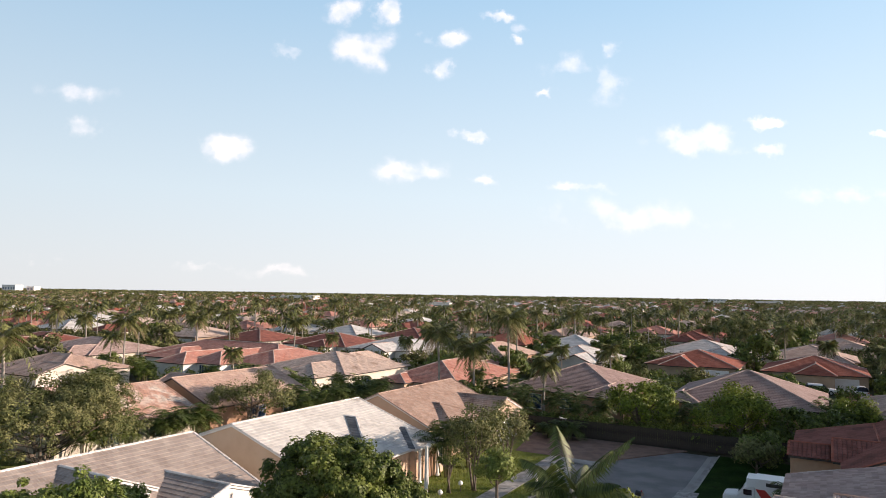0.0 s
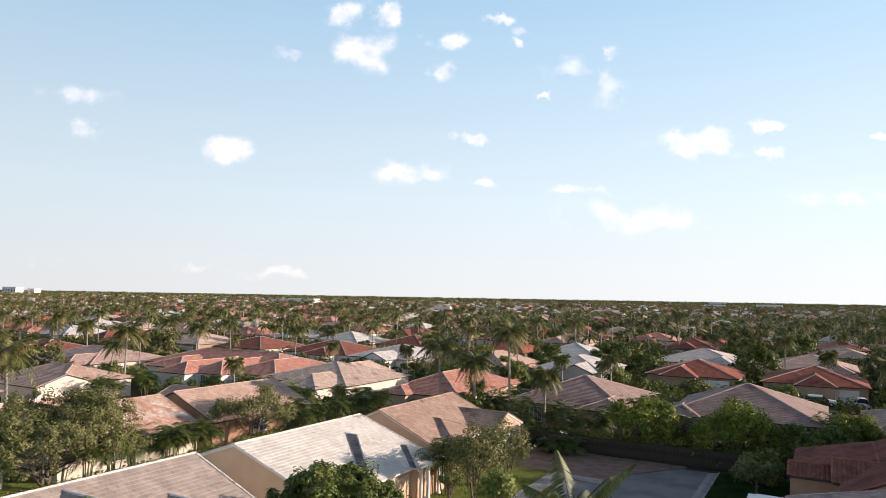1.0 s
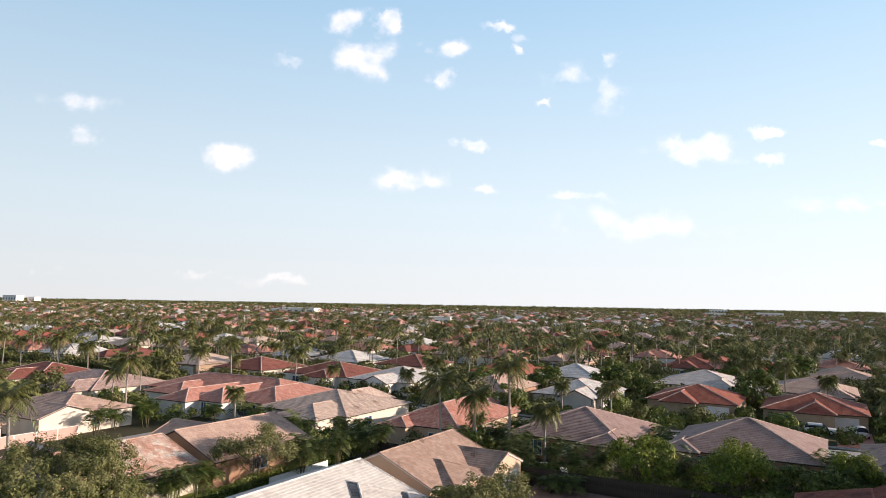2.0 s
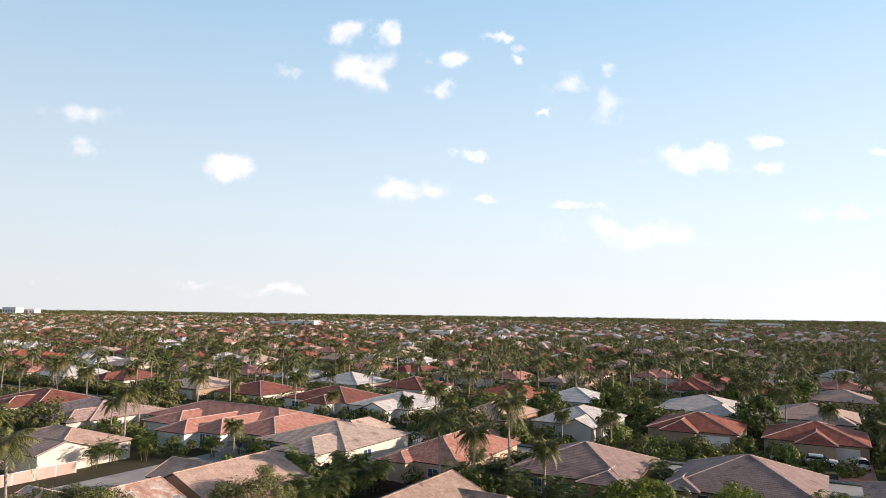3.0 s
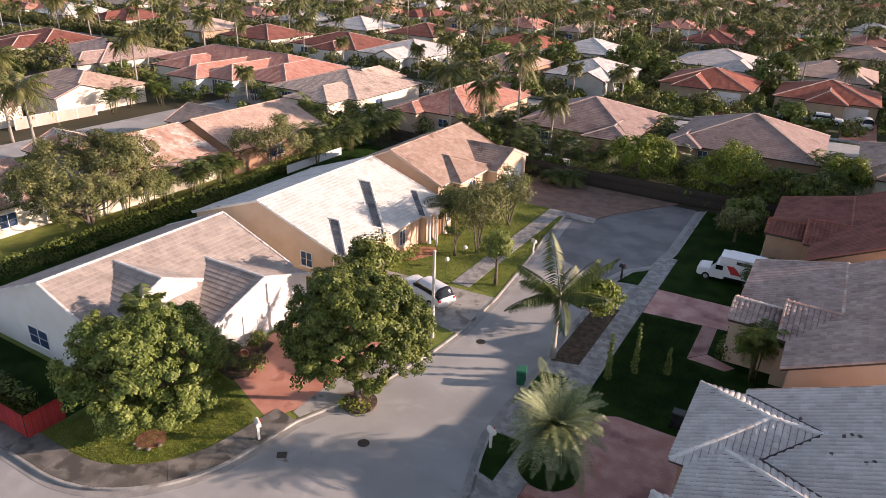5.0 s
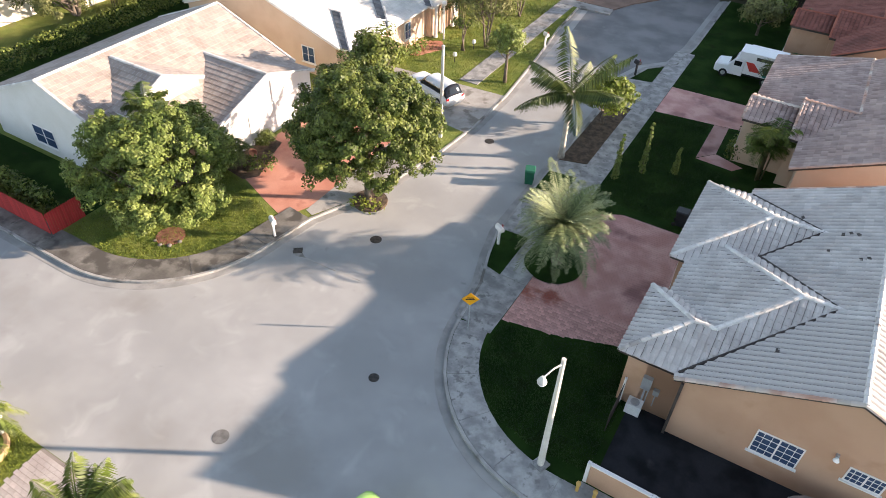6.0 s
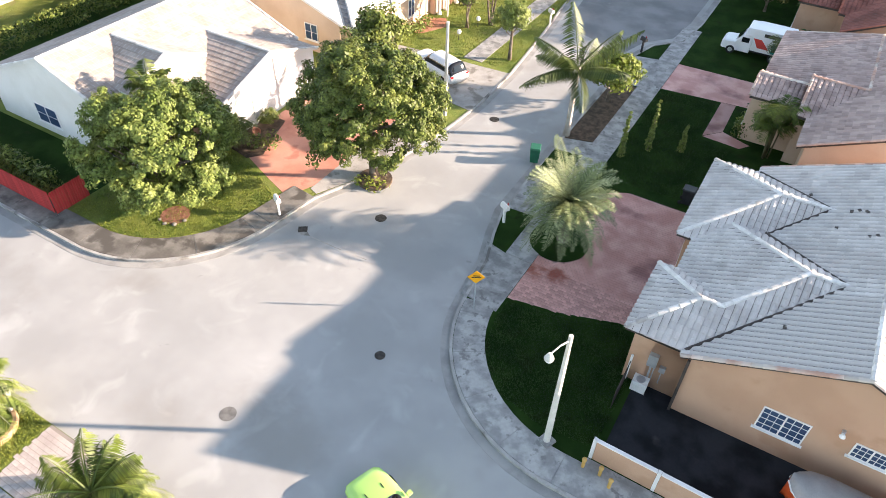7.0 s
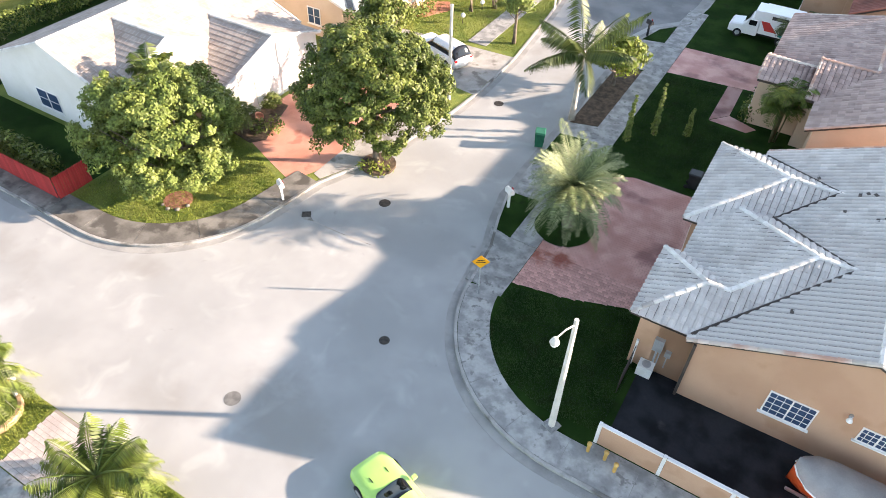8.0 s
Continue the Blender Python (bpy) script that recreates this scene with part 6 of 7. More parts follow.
part("bracket", Geo().box(-0.06, 0.06, -0.12, 0, -0.05, 0.08), METAL, lp)
part("shade", Geo().lathe([(0.05, 0.0), (0.12, -0.16), (0.06, -0.2)], 12, pose(0, -0.2, 0.05)), LAMPGLASS, lp)

# covered boat in the yard
bt = thing("boat", "orange-hulled boat under a grey cover", "boat", at(6.2, 18.6, 0.12, -4))
sec = [(-2.7, 0.03, 1.3), (-2.5, 0.4, 1.27), (-2.1, 0.75, 1.22), (-1.4, 0.98, 1.15), (0.0, 1.1, 1.08), (1.5, 1.12, 1.05), (3.0, 1.05, 1.05)]
g_ = Geo()
for x, w_, z in sec:
    g_.v += [(x, -w_, z), (x, -w_ * 0.9, z * 0.62), (x, -w_ * 0.6, 0.35), (x, 0, 0.14), (x, w_ * 0.6, 0.35), (x, w_ * 0.9, z * 0.62), (x, w_, z)]
g_.f = [(7 * i + j, 7 * i + 7 + j, 7 * i + 8 + j, 7 * i + 1 + j) for i in range(6) for j in range(6)] + [tuple(range(42, 49))]
part("hull", g_, ORANGE, bt, smooth=True)
g_ = Geo()
for x, w_, z in sec:
    g_.v += [(x, -w_ - 0.05, z - 0.12), (x, -w_ * 0.97 - 0.04, z + 0.04), (x, -w_ * 0.6, z + 0.24), (x, 0, z + 0.36), (x, w_ * 0.6, z + 0.24), (x, w_ * 0.97 + 0.04, z + 0.04), (x, w_ + 0.05, z - 0.12)]
g_.f = [(7 * i + j, 7 * i + 1 + j, 7 * i + 8 + j, 7 * i + 7 + j) for i in range(6) for j in range(6)] + [tuple(reversed(range(42, 49)))]
part("cover", g_, TARP, bt, "grey fabric boat cover", smooth=True)
for sy in (-1, 1):
    part("rub_rail", Geo().tube([(x, sy * (w_ + 0.05), z - 0.1) for x, w_, z in sec], [0.04] * 7, 6), TRIM, bt, "white rub rail")
part("trailer", Geo().box(-2.6, 2.9, -0.5, -0.4, 0.1, 0.2).box(-2.6, 2.9, 0.4, 0.5, 0.1, 0.2).box(0.5, 0.7, -1.0, 1.0, 0.1, 0.2), METAL, bt)

# ---- vehicles ----


def vehicle(name, label, category, x, y, ang, paint, length, width, profile, cabin, wheel_r=0.34, group="", extra=None):
    """A car: body lofted over its length, glasshouse, wheels, lights and mirrors. profile: (along, half width, bottom, top)."""
    ob = thing(name, label, category, LOC @ pose(x, y, 0.0 if name == "sports_car" else 0.1, 0, 0, ang) @ Matrix.Scale(0.93 if name == "sports_car" else 1.0, 4), group)

    def loft(secs, n=26, m=22, power=3.2, upper=False, grow=0.0, span=None):
        """Smooth skin through cross-sections: along, half width, bottom, top."""
        secs = sorted(secs)
        xs = [q[0] for q in secs]
        g1 = Geo()
        for i in range(n + 1):
            u = 0.5 - 0.5 * math.cos(math.pi * i / n)
            lo, hi = span or (xs[0], xs[-1])
            x_ = lo + (hi - lo) * u
            k = max(j for j in range(len(xs) - 1) if xs[j] <= x_ + 1e-6)
            f = (x_ - xs[k]) / (xs[k + 1] - xs[k])
            f = f * 0.6 + 0.4 * f * f * (3 - 2 * f)
            w_, z0, z1 = (secs[k][j] + (secs[k + 1][j] - secs[k][j]) * f for j in (1, 2, 3))
            zc, hh = (z0 + z1) / 2, (z1 - z0) / 2
            for j in range(m + 1 if upper else m):
                a = math.pi * (0.12 + 0.76 * j / m) if upper else 2 * math.pi * j / m
                ca, sa = math.cos(a), math.sin(a)
                g1.v.append((x_, (w_ + grow) * math.copysign(abs(ca) ** (2 / power), ca), zc + (hh + grow) * math.copysign(abs(sa) ** (2 / power), sa)))
        q = m + 1 if upper else m
        g1.f = [(q * i + j, q * i + (j + 1) % q, q * i + q + (j + 1) % q, q * i + q + j) for i in range(n) for j in range(m)]
        if not upper:
            g1.f += [tuple(range(q - 1, -1, -1)), tuple(q * n + j for j in range(q))]
        return g1
    part("body", loft(profile), paint, ob, smooth=True)
    deep = [(a, w_, z0 - 0.35, z1) for a, w_, z0, z1 in cabin]
    part("glasshouse", loft(deep, power=2.7), DARKGLASS, ob, "dark tinted glass", smooth=True)
    i0, i1 = cabin[1], cabin[-2]
    part("roof_panel", loft(deep, n=12, power=2.7, upper=True, grow=0.014, span=(i1[0] + 0.06, i0[0] - 0.06)), paint, ob, smooth=True)
    for fx in (length * 0.31, -length * 0.31):
        for sy in (-1, 1):
            wv = part("wheel", Geo().lathe([(wheel_r * 0.6, -0.11), (wheel_r, -0.1), (wheel_r, 0.1), (wheel_r * 0.6, 0.11)], 20, pose(fx, sy * (width / 2 - 0.08), wheel_r, 90, 0, 0)), BLACK, ob)
            part("rim", Geo().lathe([(wheel_r * 0.58, -0.12), (wheel_r * 0.58, 0.12)], 14, pose(fx, sy * (width / 2 - 0.08), wheel_r, 90, 0, 0)), METAL, wv)
    for sy in (-1, 1):
        f, b = profile[0], profile[-1]
        part("headlight", Geo().box(f[0] - 0.14, f[0] + 0.02, sy * (f[1] - 0.2) - 0.14, sy * (f[1] - 0.2) + 0.14, f[3] - 0.22, f[3] - 0.1), LAMPGLASS, ob)
        part("tail_light", Geo().box(b[0] - 0.02, b[0] + 0.08, sy * (b[1] - 0.18) - 0.12, sy * (b[1] - 0.18) + 0.12, b[3] - 0.25, b[3] - 0.1), TAIL, ob)
        part("mirror", Geo().box(cabin[0][0] - 0.45, cabin[0][0] - 0.3, sy * (width / 2 + 0.06) - 0.1, sy * (width / 2 + 0.06) + 0.1, cabin[0][2] + 0.02, cabin[0][2] + 0.16), paint, ob)
    return ob


def coupe(label, x, y, ang, paint, name="sports_car"):
    ob = vehicle(name, label, "car", x, y, ang, paint, 4.9, 1.92,
                 [(2.45, 0.72, 0.3, 0.66), (2.25, 0.88, 0.22, 0.76), (1.6, 0.95, 0.2, 0.86), (0.75, 0.96, 0.2, 0.94), (-0.9, 0.95, 0.2, 0.96), (-1.7, 0.97, 0.2, 1.0), (-2.3, 0.9, 0.25, 0.98), (-2.45, 0.82, 0.34, 0.9)],
                 [(0.85, 0.74, 0.86, 0.95), (0.05, 0.66, 0.86, 1.32), (-0.9, 0.64, 0.86, 1.34), (-1.95, 0.66, 0.86, 1.0)], 0.35)
    return ob


car1 = coupe("lime green sports coupe on the road", -8.3, 10.0, 160, LIME)
for sy in (-0.38, 0.38):
    part("bonnet_vent", Geo().box(-0.13, 0.13, -0.014, 0.014, -0.03, 0.012), BLACK, car1, "narrow black bonnet vent", m=pose(1.45, sy, 0.872, 0, 5, 0))
part("rear_wing", Geo().box(-2.42, -2.22, -0.82, 0.82, 1.0, 1.03), LIME, car1, "lime green tail spoiler")


def suv(label, x, y, ang, paint, group=""):
    return vehicle("suv", label, "car", x, y, ang, paint, 4.7, 1.85,
                   [(2.35, 0.78, 0.35, 0.85), (2.2, 0.9, 0.28, 0.98), (1.1, 0.92, 0.26, 1.06), (-1.9, 0.92, 0.26, 1.08), (-2.3, 0.88, 0.3, 1.05)],
                   [(1.05, 0.8, 1.0, 1.1), (0.35, 0.74, 1.0, 1.66), (-1.9, 0.74, 1.0, 1.7), (-2.25, 0.78, 1.0, 1.1)], 0.36, group)


suv("white sport utility car parked in a driveway", -24.7, 40.2, 160, WHITEP)
suv("white car parked on a red drive", -20.4, 129.0, 95, WHITEP, "cars by the far houses")
suv("white car parked on the grass verge", -7.6, 128.6, 10, WHITEP, "cars by the far houses")
suv("white car parked on the grass verge", -2.3, 128.8, 5, WHITEP, "cars by the far houses")
suv("white car parked on a red drive", 3.4, 129.6, 95, WHITEP, "cars by the far houses")
coupe("pale car parked on the street", -97.5, 118.5, 0, WHITEP, "saloon_car")
coupe("pale car parked on the street", -91.0, 119.0, 5, WHITEP, "saloon_car")
coupe("silver car parked on the street", -103.5, 119.2, 0, METAL, "saloon_car")
coupe("white car by the garden wall", -30.5, 79.0, 20, WHITEP, "saloon_car")

tk = thing("moving_truck", "small white moving truck with coloured side panels", "truck", at(-5.6, 56.8, 0.1, 180, 0.86))
g_ = Geo()
for x, w_, z0, z1 in ((2.9, 0.85, 0.45, 1.0), (2.75, 0.95, 0.4, 1.15), (1.75, 1.0, 0.4, 1.25), (1.2, 0.92, 0.4, 1.95), (0.5, 0.95, 0.4, 2.0), (0.4, 0.95, 0.4, 2.0)):
    g_.v += [(x, -w_, z0), (x, -w_, z1 - 0.1), (x, -w_ + 0.12, z1), (x, w_ - 0.12, z1), (x, w_, z1 - 0.1), (x, w_, z0)]
g_.f = [(6 * i + j, 6 * i + 6 + j, 6 * i + 6 + (j + 1) % 6, 6 * i + (j + 1) % 6) for i in range(5) for j in range(6)] + [tuple(range(6)), tuple(35 - i for i in range(6))]
part("cab", g_, WHITEP, tk)
part("windscreen", Geo().add([(1.76, -0.85, 1.33), (1.76, 0.85, 1.33), (1.29, 0.78, 1.93), (1.29, -0.78, 1.93)], [(0, 1, 2, 3)]).box(0.6, 1.25, -0.97, -0.955, 1.3, 1.75).box(0.6, 1.25, 0.955, 0.97, 1.3, 1.75), DARKGLASS, tk)
cb = part("cargo_box", Geo().box(-2.9, 0.35, -1.05, 1.05, 0.75, 2.75).box(0.35, 1.0, -1.0, 1.0, 2.0, 2.7), WHITEP, tk)
for sy in (-1, 1):
    y0, y1 = sorted((sy * 1.052, sy * 1.062))
    part("red_panel", Geo().add([(x, y, z) for y in (y0, y1) for x, z in ((-0.2, 1.1), (0.3, 1.9), (-0.4, 1.9), (-1.2, 1.1))], [(0, 1, 2, 3), (7, 6, 5, 4), (0, 4, 5, 1), (1, 5, 6, 2), (2, 6, 7, 3), (3, 7, 4, 0)]), REDDECAL, cb)
    part("teal_panel", Geo().box(-2.4, -1.4, y0, y1, 0.85, 1.75), TEALDECAL, cb)
    part("lettering_bar", Geo().box(-2.3, -0.5, y0, y1, 2.2, 2.5), IRON, cb)
for fx in (2.0, -1.7):
    for sy in (-1, 1):
        wv = part("wheel", Geo().lathe([(0.22, -0.13), (0.38, -0.12), (0.38, 0.12), (0.22, 0.13)], 18, pose(fx, sy * 0.88, 0.38, 90, 0, 0)), BLACK, tk)
        part("rim", Geo().lathe([(0.21, -0.14), (0.21, 0.14)], 12, pose(fx, sy * 0.88, 0.38, 90, 0, 0)), METAL, wv)
part("chassis", Geo().box(-2.8, 2.6, -0.5, 0.5, 0.35, 0.75), BLACK, tk)

# ---- trees and palms across the estate ----
rng = np.random.default_rng(21)
PALMS = []
for i, (h, nf, ln, lab) in enumerate(((10.5, 16, 3.6, "tall coconut palm"), (8.5, 18, 3.2, "tall coconut palm"), (12.5, 16, 3.4, "very tall slender palm"), (7.0, 22, 2.6, "bushy palm"))):
    PALMS.append(plant("palm_tree", lab + " among the houses", "palm", palm(300 + i, h, nf + 6, ln, 0.85, 0.75, 13, 0.75, 0.17, 0.04, 0.13, up=1.0, dry=4), (PALMGREY, FROND_FAR, FROND_DRY), at(-45 + 4 * i, 78.5 + 2 * i)))
TREES = []
for i, (h, sp, mt, lab) in enumerate(((6.5, 4.2, LEAF_B, "dark leafy tree among the houses"), (7.5, 4.8, LEAF_C, "olive-green tree among the houses"), (5.0, 3.2, LEAF_A, "bright green tree among the houses"))):
    gt, gl = broadleaf(330 + i, height=h, spread=sp, crown_base=0.5, clumps=80, per_clump=44, leaf=0.46, clump_r=0.8, stems=2, lobes=16, lobe=(0.25, 0.42), low=0.7)
    TREES.append(plant("tree", lab, "tree", (gt, gl), (BARK, mt), at(-48 - 7 * i, 108 + i)))


def spot(kind, x, y, s=1.0):
    copy_thing(kind, LOC @ pose(x, y, 0, 0, 0, rng.uniform(0, 360)) @ Matrix.Scale(s * rng.uniform(0.85, 1.15), 4))


# palms that stand out above the roofs
for x, y, h in ((-71.3, 38.7, 10.8), (-101.7, 73.4, 10.5), (-165.7, 100.6, 11.0), (-150.5, 121.6, 9.3), (-109.8, 123.6, 8.5), (-96.8, 121.5, 5.7), (-71.0, 122.6, 8.6), (-67.4, 121.4, 7.0), (-64.5, 119.9, 5.8), (-53.1, 122.7, 10.3), (-18.2, 182.4, 7.3), (-43.9, 122.0, 5.7), (-160.1, 104.8, 8.6), (-84.2, 80.5, 5.8), (-43.1, 85.7, 4.8), (-91.3, 46.6, 10.8), (-131.2, 125.6, 5.8), (-1.3, 152.2, 6.9), (-120, 104, 9.5), (-127, 120, 10), (-136, 118, 8.5), (-142, 123, 9), (-8.5, 153, 9.5), (-34.5, 121, 6.5), (-37, 124, 5), (7, 120, 8), (-77, 121, 6)):
    k = min(range(4), key=lambda i: abs((10.5, 8.5, 12.5, 7.0)[i] - h))
    copy_thing(PALMS[k], LOC @ pose(x, y, 0, 0, 0, 40 * x) @ Matrix.Scale(h / (10.5, 8.5, 12.5, 7.0)[k], 4))
for i, (x, y) in enumerate(((-57.2, 38), (-57.8, 43), (-56.8, 46.5), (-57.4, 50.5), (-62, 80), (-66, 77), (-70, 78), (-77, 79), (-80, 81), (-59.5, 82), (-44, 82), (-42, 88), (-88, 80), (-86, 84), (-99, 76), (-104, 78), (-97, 68), (-95.5, 64), (-94.5, 72), (-112, 76), (-48, 107), (-60, 106.5), (-20.5, 95), (-21, 100), (-41.5, 96))):
    clump("leafy garden palm clump", x, y, 400 + i, 5, 3.6, 1.9, 1.2, (STEM, FROND_Y if i % 3 == 0 else FROND))
house_spots = [(sum(b[:2]) / 2, sum(b[2:4]) / 2, (b[1] - b[0]) / 2, (b[3] - b[2]) / 2) for _, bl, *_ in MID for b in bl]
house_spots += [(*((LOC.inverted() @ o.matrix_world.translation)[:2]), 8, 9) for o in bpy.data.objects if o.parent is None and o.name.startswith("house")]
house_spots += [(-65, 60, 8, 9), (-65, 44, 8, 9), (-66, 26, 8, 9), (-39, 27, 9, 9), (-39, 45, 9, 9), (-38, 64, 9, 10), (3, 28, 8, 9), (3, 46, 8, 9), (3, 65, 8, 9)]


def free(x, y, m):
    if 106 < y < 118 or 187 < y < 197 or 263 < y < 273 or -92 < x < -83 and y < 108:
        return False
    return all(abs(x - hx) > hw + m or abs(y - hy) > hd + m for hx, hy, hw, hd in house_spots)


gs_ = Geo()
n = 0
while n < 1500:
    x, y = rng.uniform(-240, 70), rng.uniform(75, 190)
    if not in_view(x, y, 10) or not free(x, y, 0.3):
        continue
    n += 1
    q = LOC @ Vector((x, y, 0))
    leaf_cloud(gs_, rng, (q.x, q.y, rng.uniform(0.6, 1.5)), rng.uniform(0.8, 1.8), 110, 0.46, 0.8)
tagged(new("shrubs", gs_.mesh("shrubs", LEAF_B)), "garden shrubs between the houses", "shrubs", "", "stuff")
made = [0]
while made[0] < 520:
    y = 78 + 330 * rng.uniform() ** 1.2
    x = rng.uniform(-560, 420)
    if not in_view(x, y, 15) or not free(x, y, 1.5):
        continue
    if y < 175 and rng.uniform() < 0.3:
        continue
    made[0] += 1
    if rng.uniform() < 0.42:
        spot(PALMS[rng.integers(4)], x, y, 0.75 if y < 175 else 0.9)
    else:
        spot(TREES[rng.integers(3)], x, y, 0.58 if y < 175 else 0.8)

# lush dark trees beside the far houses and round the end of the street
for k_, x, y, s_ in ((0, 9.5, 126.5, 1.1), (0, 12.5, 152, 1.3), (1, 8.5, 157, 1.2), (0, 20, 160, 1.4), (0, -39.5, 152, 1.1), (2, -35, 126.5, 0.75), (0, -34, 150, 1.0), (0, -13.6, 129.5, 0.5), (0, -9.2, 131.2, 0.4), (0, -13.9, 152, 1.3), (0, -9, 195, 1.5), (1, -20, 205, 1.5), (0, -44, 150, 1.0), (0, -58, 150, 1.1), (2, -72, 148, 1.0), (0, -122, 62, 1.2), (1, -124, 74, 1.2), (0, -120, 50, 1.1), (2, -6.5, 70.5, 0.7), (0, -1.5, 78, 0.8), (0, -4.5, 79, 0.75), (0, -144, 112, 1.1), (1, -134, 106, 1.0), (2, -118, 82, 0.8), (0, -62, 72, 0.55), (0, -40, 80, 0.6)):
    spot(TREES[k_], x, y, s_)

# palms and roofs that are too far to tell apart, joined
gp = (Geo(), Geo())
n = 0
while n < 1150:
    wy = 190 + 910 * rng.uniform() ** 1.5
    wx = rng.uniform(-0.76, 0.76) * wy
    p = LOC.inverted() @ Vector((wx, wy, 0))
    if not free(p.x, p.y, 0.5):
        continue
    n += 1
    far_palm(gp, rng, wx, wy, rng.uniform(5, 10.5), rng.uniform(2.2, 3.4))
tagged(new("palm_trunks", gp[0].mesh("palm_trunks", PALMGREY)), "pale trunks of distant palms", "woods", "", "stuff")
tagged(new("palm_crowns", gp[1].mesh("palm_crowns", FROND_FAR)), "crowns of distant palms", "woods", "", "stuff")
gr = [Geo() for _ in range(5)]
for i in range(1300):
    wy = 560 + 1500 * rng.uniform() ** 1.3
    wx = rng.uniform(-0.76, 0.76) * wy
    m = Matrix.Translation((wx, wy, 0)) @ LOC @ pose(0, 0, 0, 0, 0, 90 * int(rng.integers(4)))
    a, b, z = rng.uniform(6, 9), rng.uniform(6, 9), rng.uniform(5.0, 6.4)
    k = int(rng.integers(4))
    gr[k].add([tuple(m @ Vector(v)) for v in ((-a, -b, 2.9), (a, -b, 2.9), (a, b, 2.9), (-a, b, 2.9), (-a * 0.4, 0, z), (a * 0.4, 0, z))], [(0, 1, 5, 4), (1, 2, 5), (2, 3, 4, 5), (3, 0, 4)])
    gr[4].box(-a + 0.5, a - 0.5, -b + 0.5, b - 0.5, 0, 2.95, m)
for g1, mt in zip(gr, (R_SALMON, R_DKRED, R_PALE, R_PEACH, CREAM_W)):
    tagged(new("distant_houses", g1.mesh("distant_houses", mt)), "roofs and walls of distant houses", "houses", "", "stuff")
for wx, wy, w, d, h in ((-205, 980, 26, 14, 9), (-235, 1010, 18, 12, 7), (-12, 620, 20, 8, 7), (720, 1500, 24, 14, 9), (560, 1400, 18, 12, 8), (-1290, 2050, 22, 16, 21), (-1245, 2080, 12, 14, 17), (930, 2300, 26, 16, 11)):
    ob = thing("warehouse", "low white flat-roofed building on the horizon", "building", pose(wx, wy, 0, 0, 0, -8))
    part("wall", Geo().box(-w, w, -d, d, 0, h), WHITE_W, ob)
    part("parapet", Geo().box(-w - 0.4, w + 0.4, -d - 0.4, d + 0.4, h, h + 0.8), TRIM, ob)
    for k in range(5):
        part("window", Geo().box(-w + w * 2 * (k + 0.3) / 5, -w + w * 2 * (k + 0.7) / 5, -d - 0.1, -d, h * 0.4, h * 0.7), GLASS, ob)

# power line that leads away between the houses
tops = []
for i in range(11):
    t = i / 10
    wx, wy = -235 + 297 * t, 205 + 535 * t ** 1.1
    h = 11.3
    ob = thing("utility_pole", "tall pale concrete utility pole with a cross arm", "pole", pose(wx, wy, 0, 0, 0, 30), "utility poles")
    part("pole", Geo().tube([(0, 0, -0.1), (0, 0, h)], [0.24, 0.15], 6), POLE, ob)
    part("cross_arm", Geo().box(-1.1, 1.1, -0.07, 0.07, h - 0.7, h - 0.55), POLE, ob)
    tops.append(Vector((wx, wy, h - 0.5)))
for off, dz in ((-1.0, 0.0), (0.0, 0.6), (1.0, 0.0), (0.0, -2.2)):
    g1 = Geo()
    for a, b in zip(tops, tops[1:]):
        pts = [a.lerp(b, k / 6) + Vector((off * 0.85, off * -0.5, dz - 1.2 * 4 * (k / 6) * (1 - k / 6))) for k in range(7)]
        g1.tube(pts, [0.035] * 7, 3, False)
    ob = new("power_cable", g1.mesh("power_cable", IRON))
    tagged(ob, "sagging dark power cable between the poles", "cable", "power cables")

# woods out to the horizon, joined
g_ = Geo()
for ring, (r0, r1, count, leaf, rad, hgt, cards) in enumerate(((118, 220, 1050, 0.6, 2.3, 3.6, 120), (220, 420, 2700, 1.05, 2.9, 4.6, 60), (420, 1000, 4600, 1.9, 4.2, 5.4, 24), (1000, 2200, 5200, 3.4, 8.5, 7.0, 12), (2200, 4000, 3600, 6, 18, 8.5, 11))):
    n = 0
    while n < count:
        wy = math.sqrt(r0 * r0 + (r1 * r1 - r0 * r0) * rng.uniform())
        wx = rng.uniform(-0.8, 0.8) * wy
        p = LOC.inverted() @ Vector((wx, wy, 0))
        if r0 < 500 and not free(p.x, p.y, 1):
            continue
        n += 1
        leaf_cloud(g_, rng, (wx, wy, hgt * rng.uniform(0.35, 0.75)), rad * rng.uniform(0.6, 1.2), cards, leaf, 0.5 if r0 < 1000 else 0.3)
ob = new("woods", g_.mesh("woods", FAR_LEAF))
tagged(ob, "tree canopy stretching to the flat horizon", "woods", "", "stuff")

# short grass on the sunlit lawns
g_ = Geo()


def inside(poly, x, y):
    hit = False
    for (ax, ay), (bx, by) in zip(poly, poly[1:] + poly[:1]):
        if (ay > y) != (by > y) and x < (bx - ax) * (y - ay) / (by - ay) + ax:
            hit = not hit
    return hit


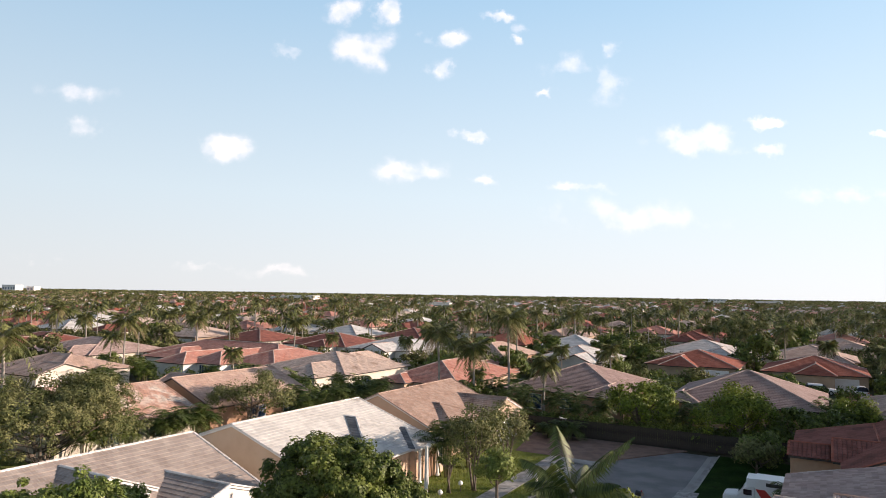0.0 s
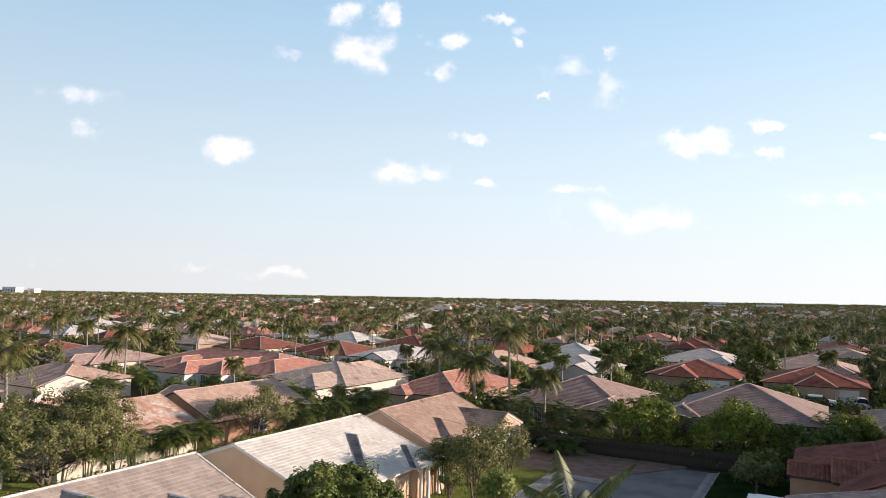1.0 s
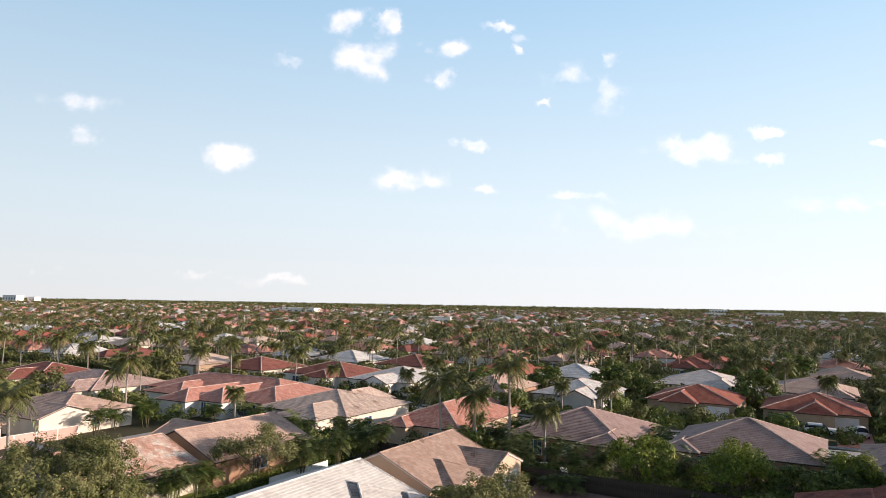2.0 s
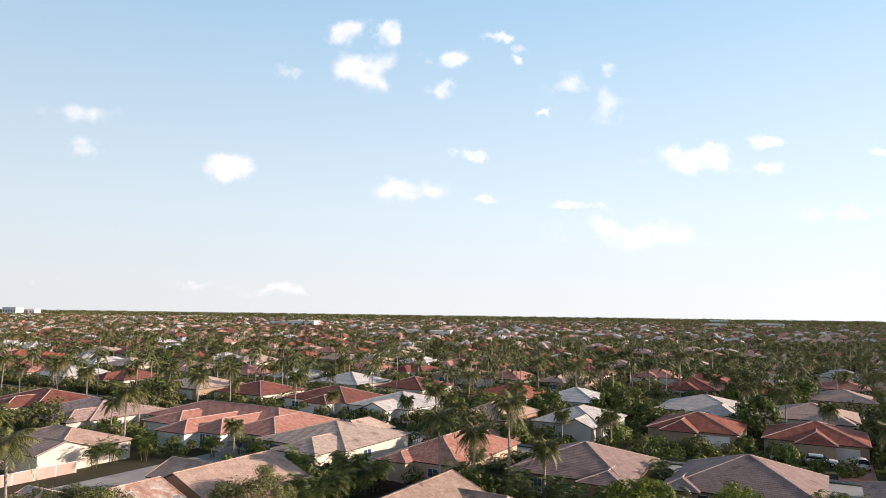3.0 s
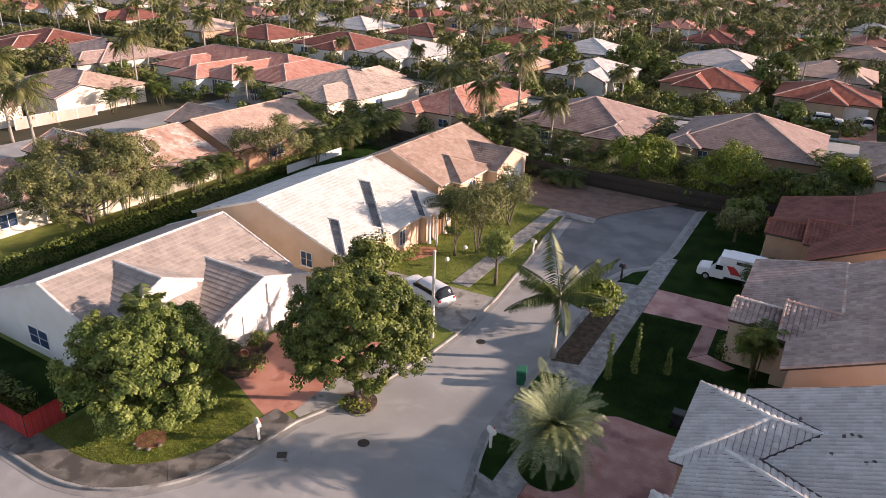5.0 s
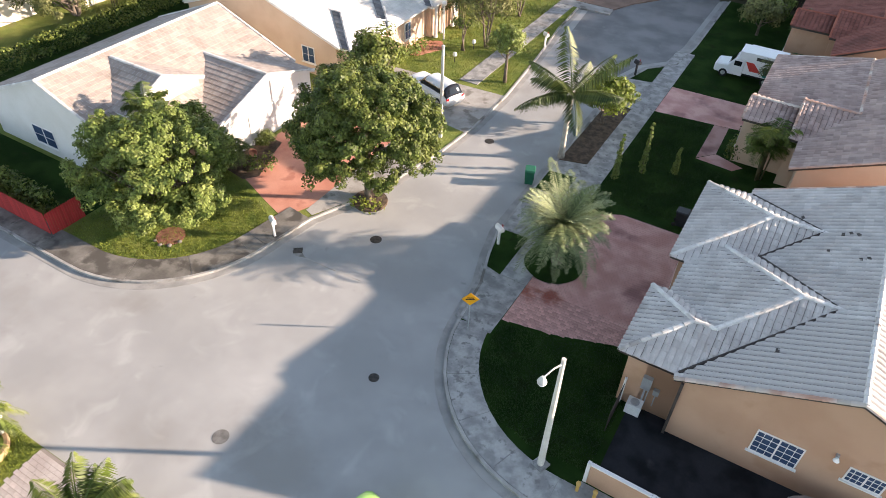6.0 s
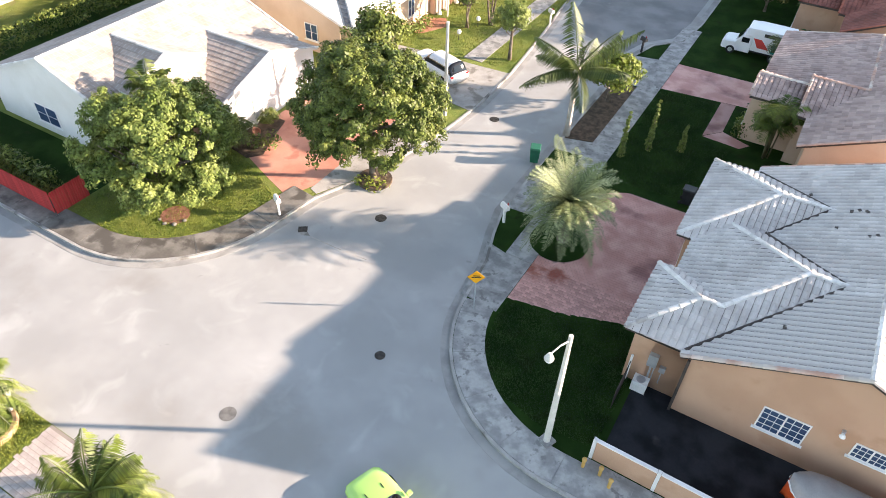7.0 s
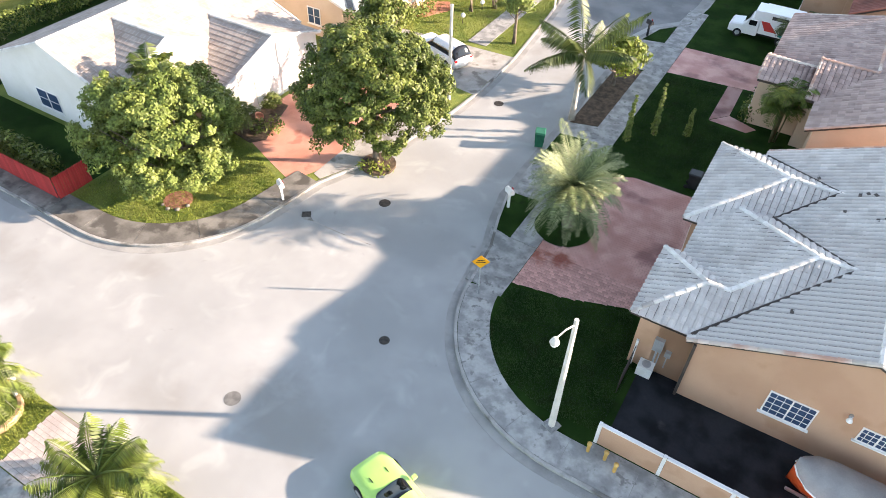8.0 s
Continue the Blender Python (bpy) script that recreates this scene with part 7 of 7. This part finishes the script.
LAWNS = ([(-33.6, 15.6)] + walk_l_in[4:16] + [(-24.9, 22.4), (-26.6, 23.4), (-28.6, 24.2), (-31.0, 24.8), (-33.6, 19)], [(-30.8, 42.4), (-24.4, 42.4), (-24.4, 64), (-30.8, 64)], [(-22.75, 43.6), (-20.5, 43.6), (-21.3, 51.4), (-22.3, 61.8), (-22.75, 61.8)], [(-30, 3.5), (-22.45, 3.5), (-22.7, 6.2), (-30, 6.2)], [(-18.4, 3.5), (-11, 3.5), (-11, 6.2), (-18.2, 6.2)])
for poly, count in zip(LAWNS, (16000, 12000, 5000, 7000, 7000)):
    xs, ys = [q[0] for q in poly], [q[1] for q in poly]
    n = 0
    while n < count:
        x, y = rng.uniform(min(xs), max(xs)), rng.uniform(min(ys), max(ys))
        n += 1
        if not inside(poly, x, y):
            continue
        a, s_, h = rng.uniform(0, 6.28), rng.uniform(0.012, 0.03), rng.uniform(0.05, 0.13)
        dx, dy = math.cos(a) * s_, math.sin(a) * s_
        g_.add([(x - dx, y - dy, 0.095), (x + dx, y + dy, 0.095), (x + rng.uniform(-0.06, 0.06), y + rng.uniform(-0.06, 0.06), 0.1 + h)], [(0, 1, 2)])
ob = new("grass", g_.mesh("grass", LEAF_Y))
ob.matrix_world = LOC
tagged(ob, "short uneven grass blades on the sunlit lawns", "grass", "", "stuff")
# grass on the shaded lawns, its shade put into the dark green
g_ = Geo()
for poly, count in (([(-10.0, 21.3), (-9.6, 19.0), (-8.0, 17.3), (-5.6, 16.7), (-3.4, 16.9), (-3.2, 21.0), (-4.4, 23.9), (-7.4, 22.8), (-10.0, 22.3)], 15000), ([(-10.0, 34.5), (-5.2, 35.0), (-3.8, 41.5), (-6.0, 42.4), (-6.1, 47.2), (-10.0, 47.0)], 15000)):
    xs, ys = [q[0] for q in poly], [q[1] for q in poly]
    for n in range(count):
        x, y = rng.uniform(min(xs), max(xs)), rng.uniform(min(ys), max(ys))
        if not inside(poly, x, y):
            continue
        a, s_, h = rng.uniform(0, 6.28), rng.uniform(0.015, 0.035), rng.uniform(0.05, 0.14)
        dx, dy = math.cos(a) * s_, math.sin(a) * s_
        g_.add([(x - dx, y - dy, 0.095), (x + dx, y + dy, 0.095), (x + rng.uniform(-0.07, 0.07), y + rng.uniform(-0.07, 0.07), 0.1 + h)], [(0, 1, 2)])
ob = new("grass", g_.mesh("grass", GRASS_DEEP_SHADE))
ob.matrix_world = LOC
tagged(ob, "deep green grass blades coloured dark for the shaded lawns", "grass", "", "stuff")
for i, (x, y, s_) in enumerate(((-28.9, 17.55, 0.1), (-28.4, 17.45, 0.12), (-27.9, 17.7, 0.14), (-27.7, 18.2, 0.12))):
    bm = bmesh.new()
    bmesh.ops.create_icosphere(bm, subdivisions=2, radius=s_)
    for v in bm.verts:
        v.co *= 1 + 0.25 * noise.noise(v.co * 4 + Vector((i * 3, 0, 0)))
        v.co.z *= 0.6
    me = bpy.data.meshes.new("stone")
    bm.to_mesh(me)
    bm.free()
    me.materials.append(CONCRETE_DIRTY)
    ob = new("stone", me)
    ob.matrix_world = at(x, y, 0.15, 50 * i)
    tagged(ob, "dull grey edging stone round the corner bed", "stone", "edging stones")
pot = thing("flower_pot", "terracotta pot lying in the mulch bed", "pot", at(-30.3, 26.8, 0.38, 30))
part("pot_body", Geo().lathe([(0.12, -0.28), (0.17, -0.26), (0.26, 0.1), (0.27, 0.2), (0.22, 0.2), (0.2, 0.1), (0.02, -0.2)], 20, pose(0, 0, 0, 80, 0, 30)), REDCONC, pot, smooth=True)
pl = thing("planter", "round planter with a tan rim in the near grass verge", "planter", at(-24.5, 4.75, 0.1))
part("rim", Geo().lathe([(1.12, -0.05), (1.14, 0.24), (1.1, 0.28), (0.96, 0.28), (0.94, 0.2), (0.94, -0.05)], 36), BRICKTAN, pl, "tan concrete rim", smooth=False)
part("soil", Geo().lathe([(0.01, 0.215), (0.95, 0.2), (0.95, -0.04)], 30), LAWN, pl, "grass growing inside the rim")
mailbox(-24.35, 5.75, 20, "white mailbox beside the round planter", TRIM)
mailbox(-21.4, 52.7, 60, "pale mailbox on the front lawn", TRIM)
for x, y in ((-26.3, 45.9), (-26.2, 48.9)):
    ob = thing("garden_light", "small white globe garden light on the lawn", "garden light", at(x, y))
    part("stem", Geo().tube([(0, 0, 0), (0, 0, 0.5)], [0.03, 0.03], 6), IRON, ob)
    part("globe", Geo().lathe([(0.05, 0.48), (0.17, 0.58), (0.19, 0.68), (0.13, 0.82), (0.03, 0.87)], 12), LAMPGLASS, ob)
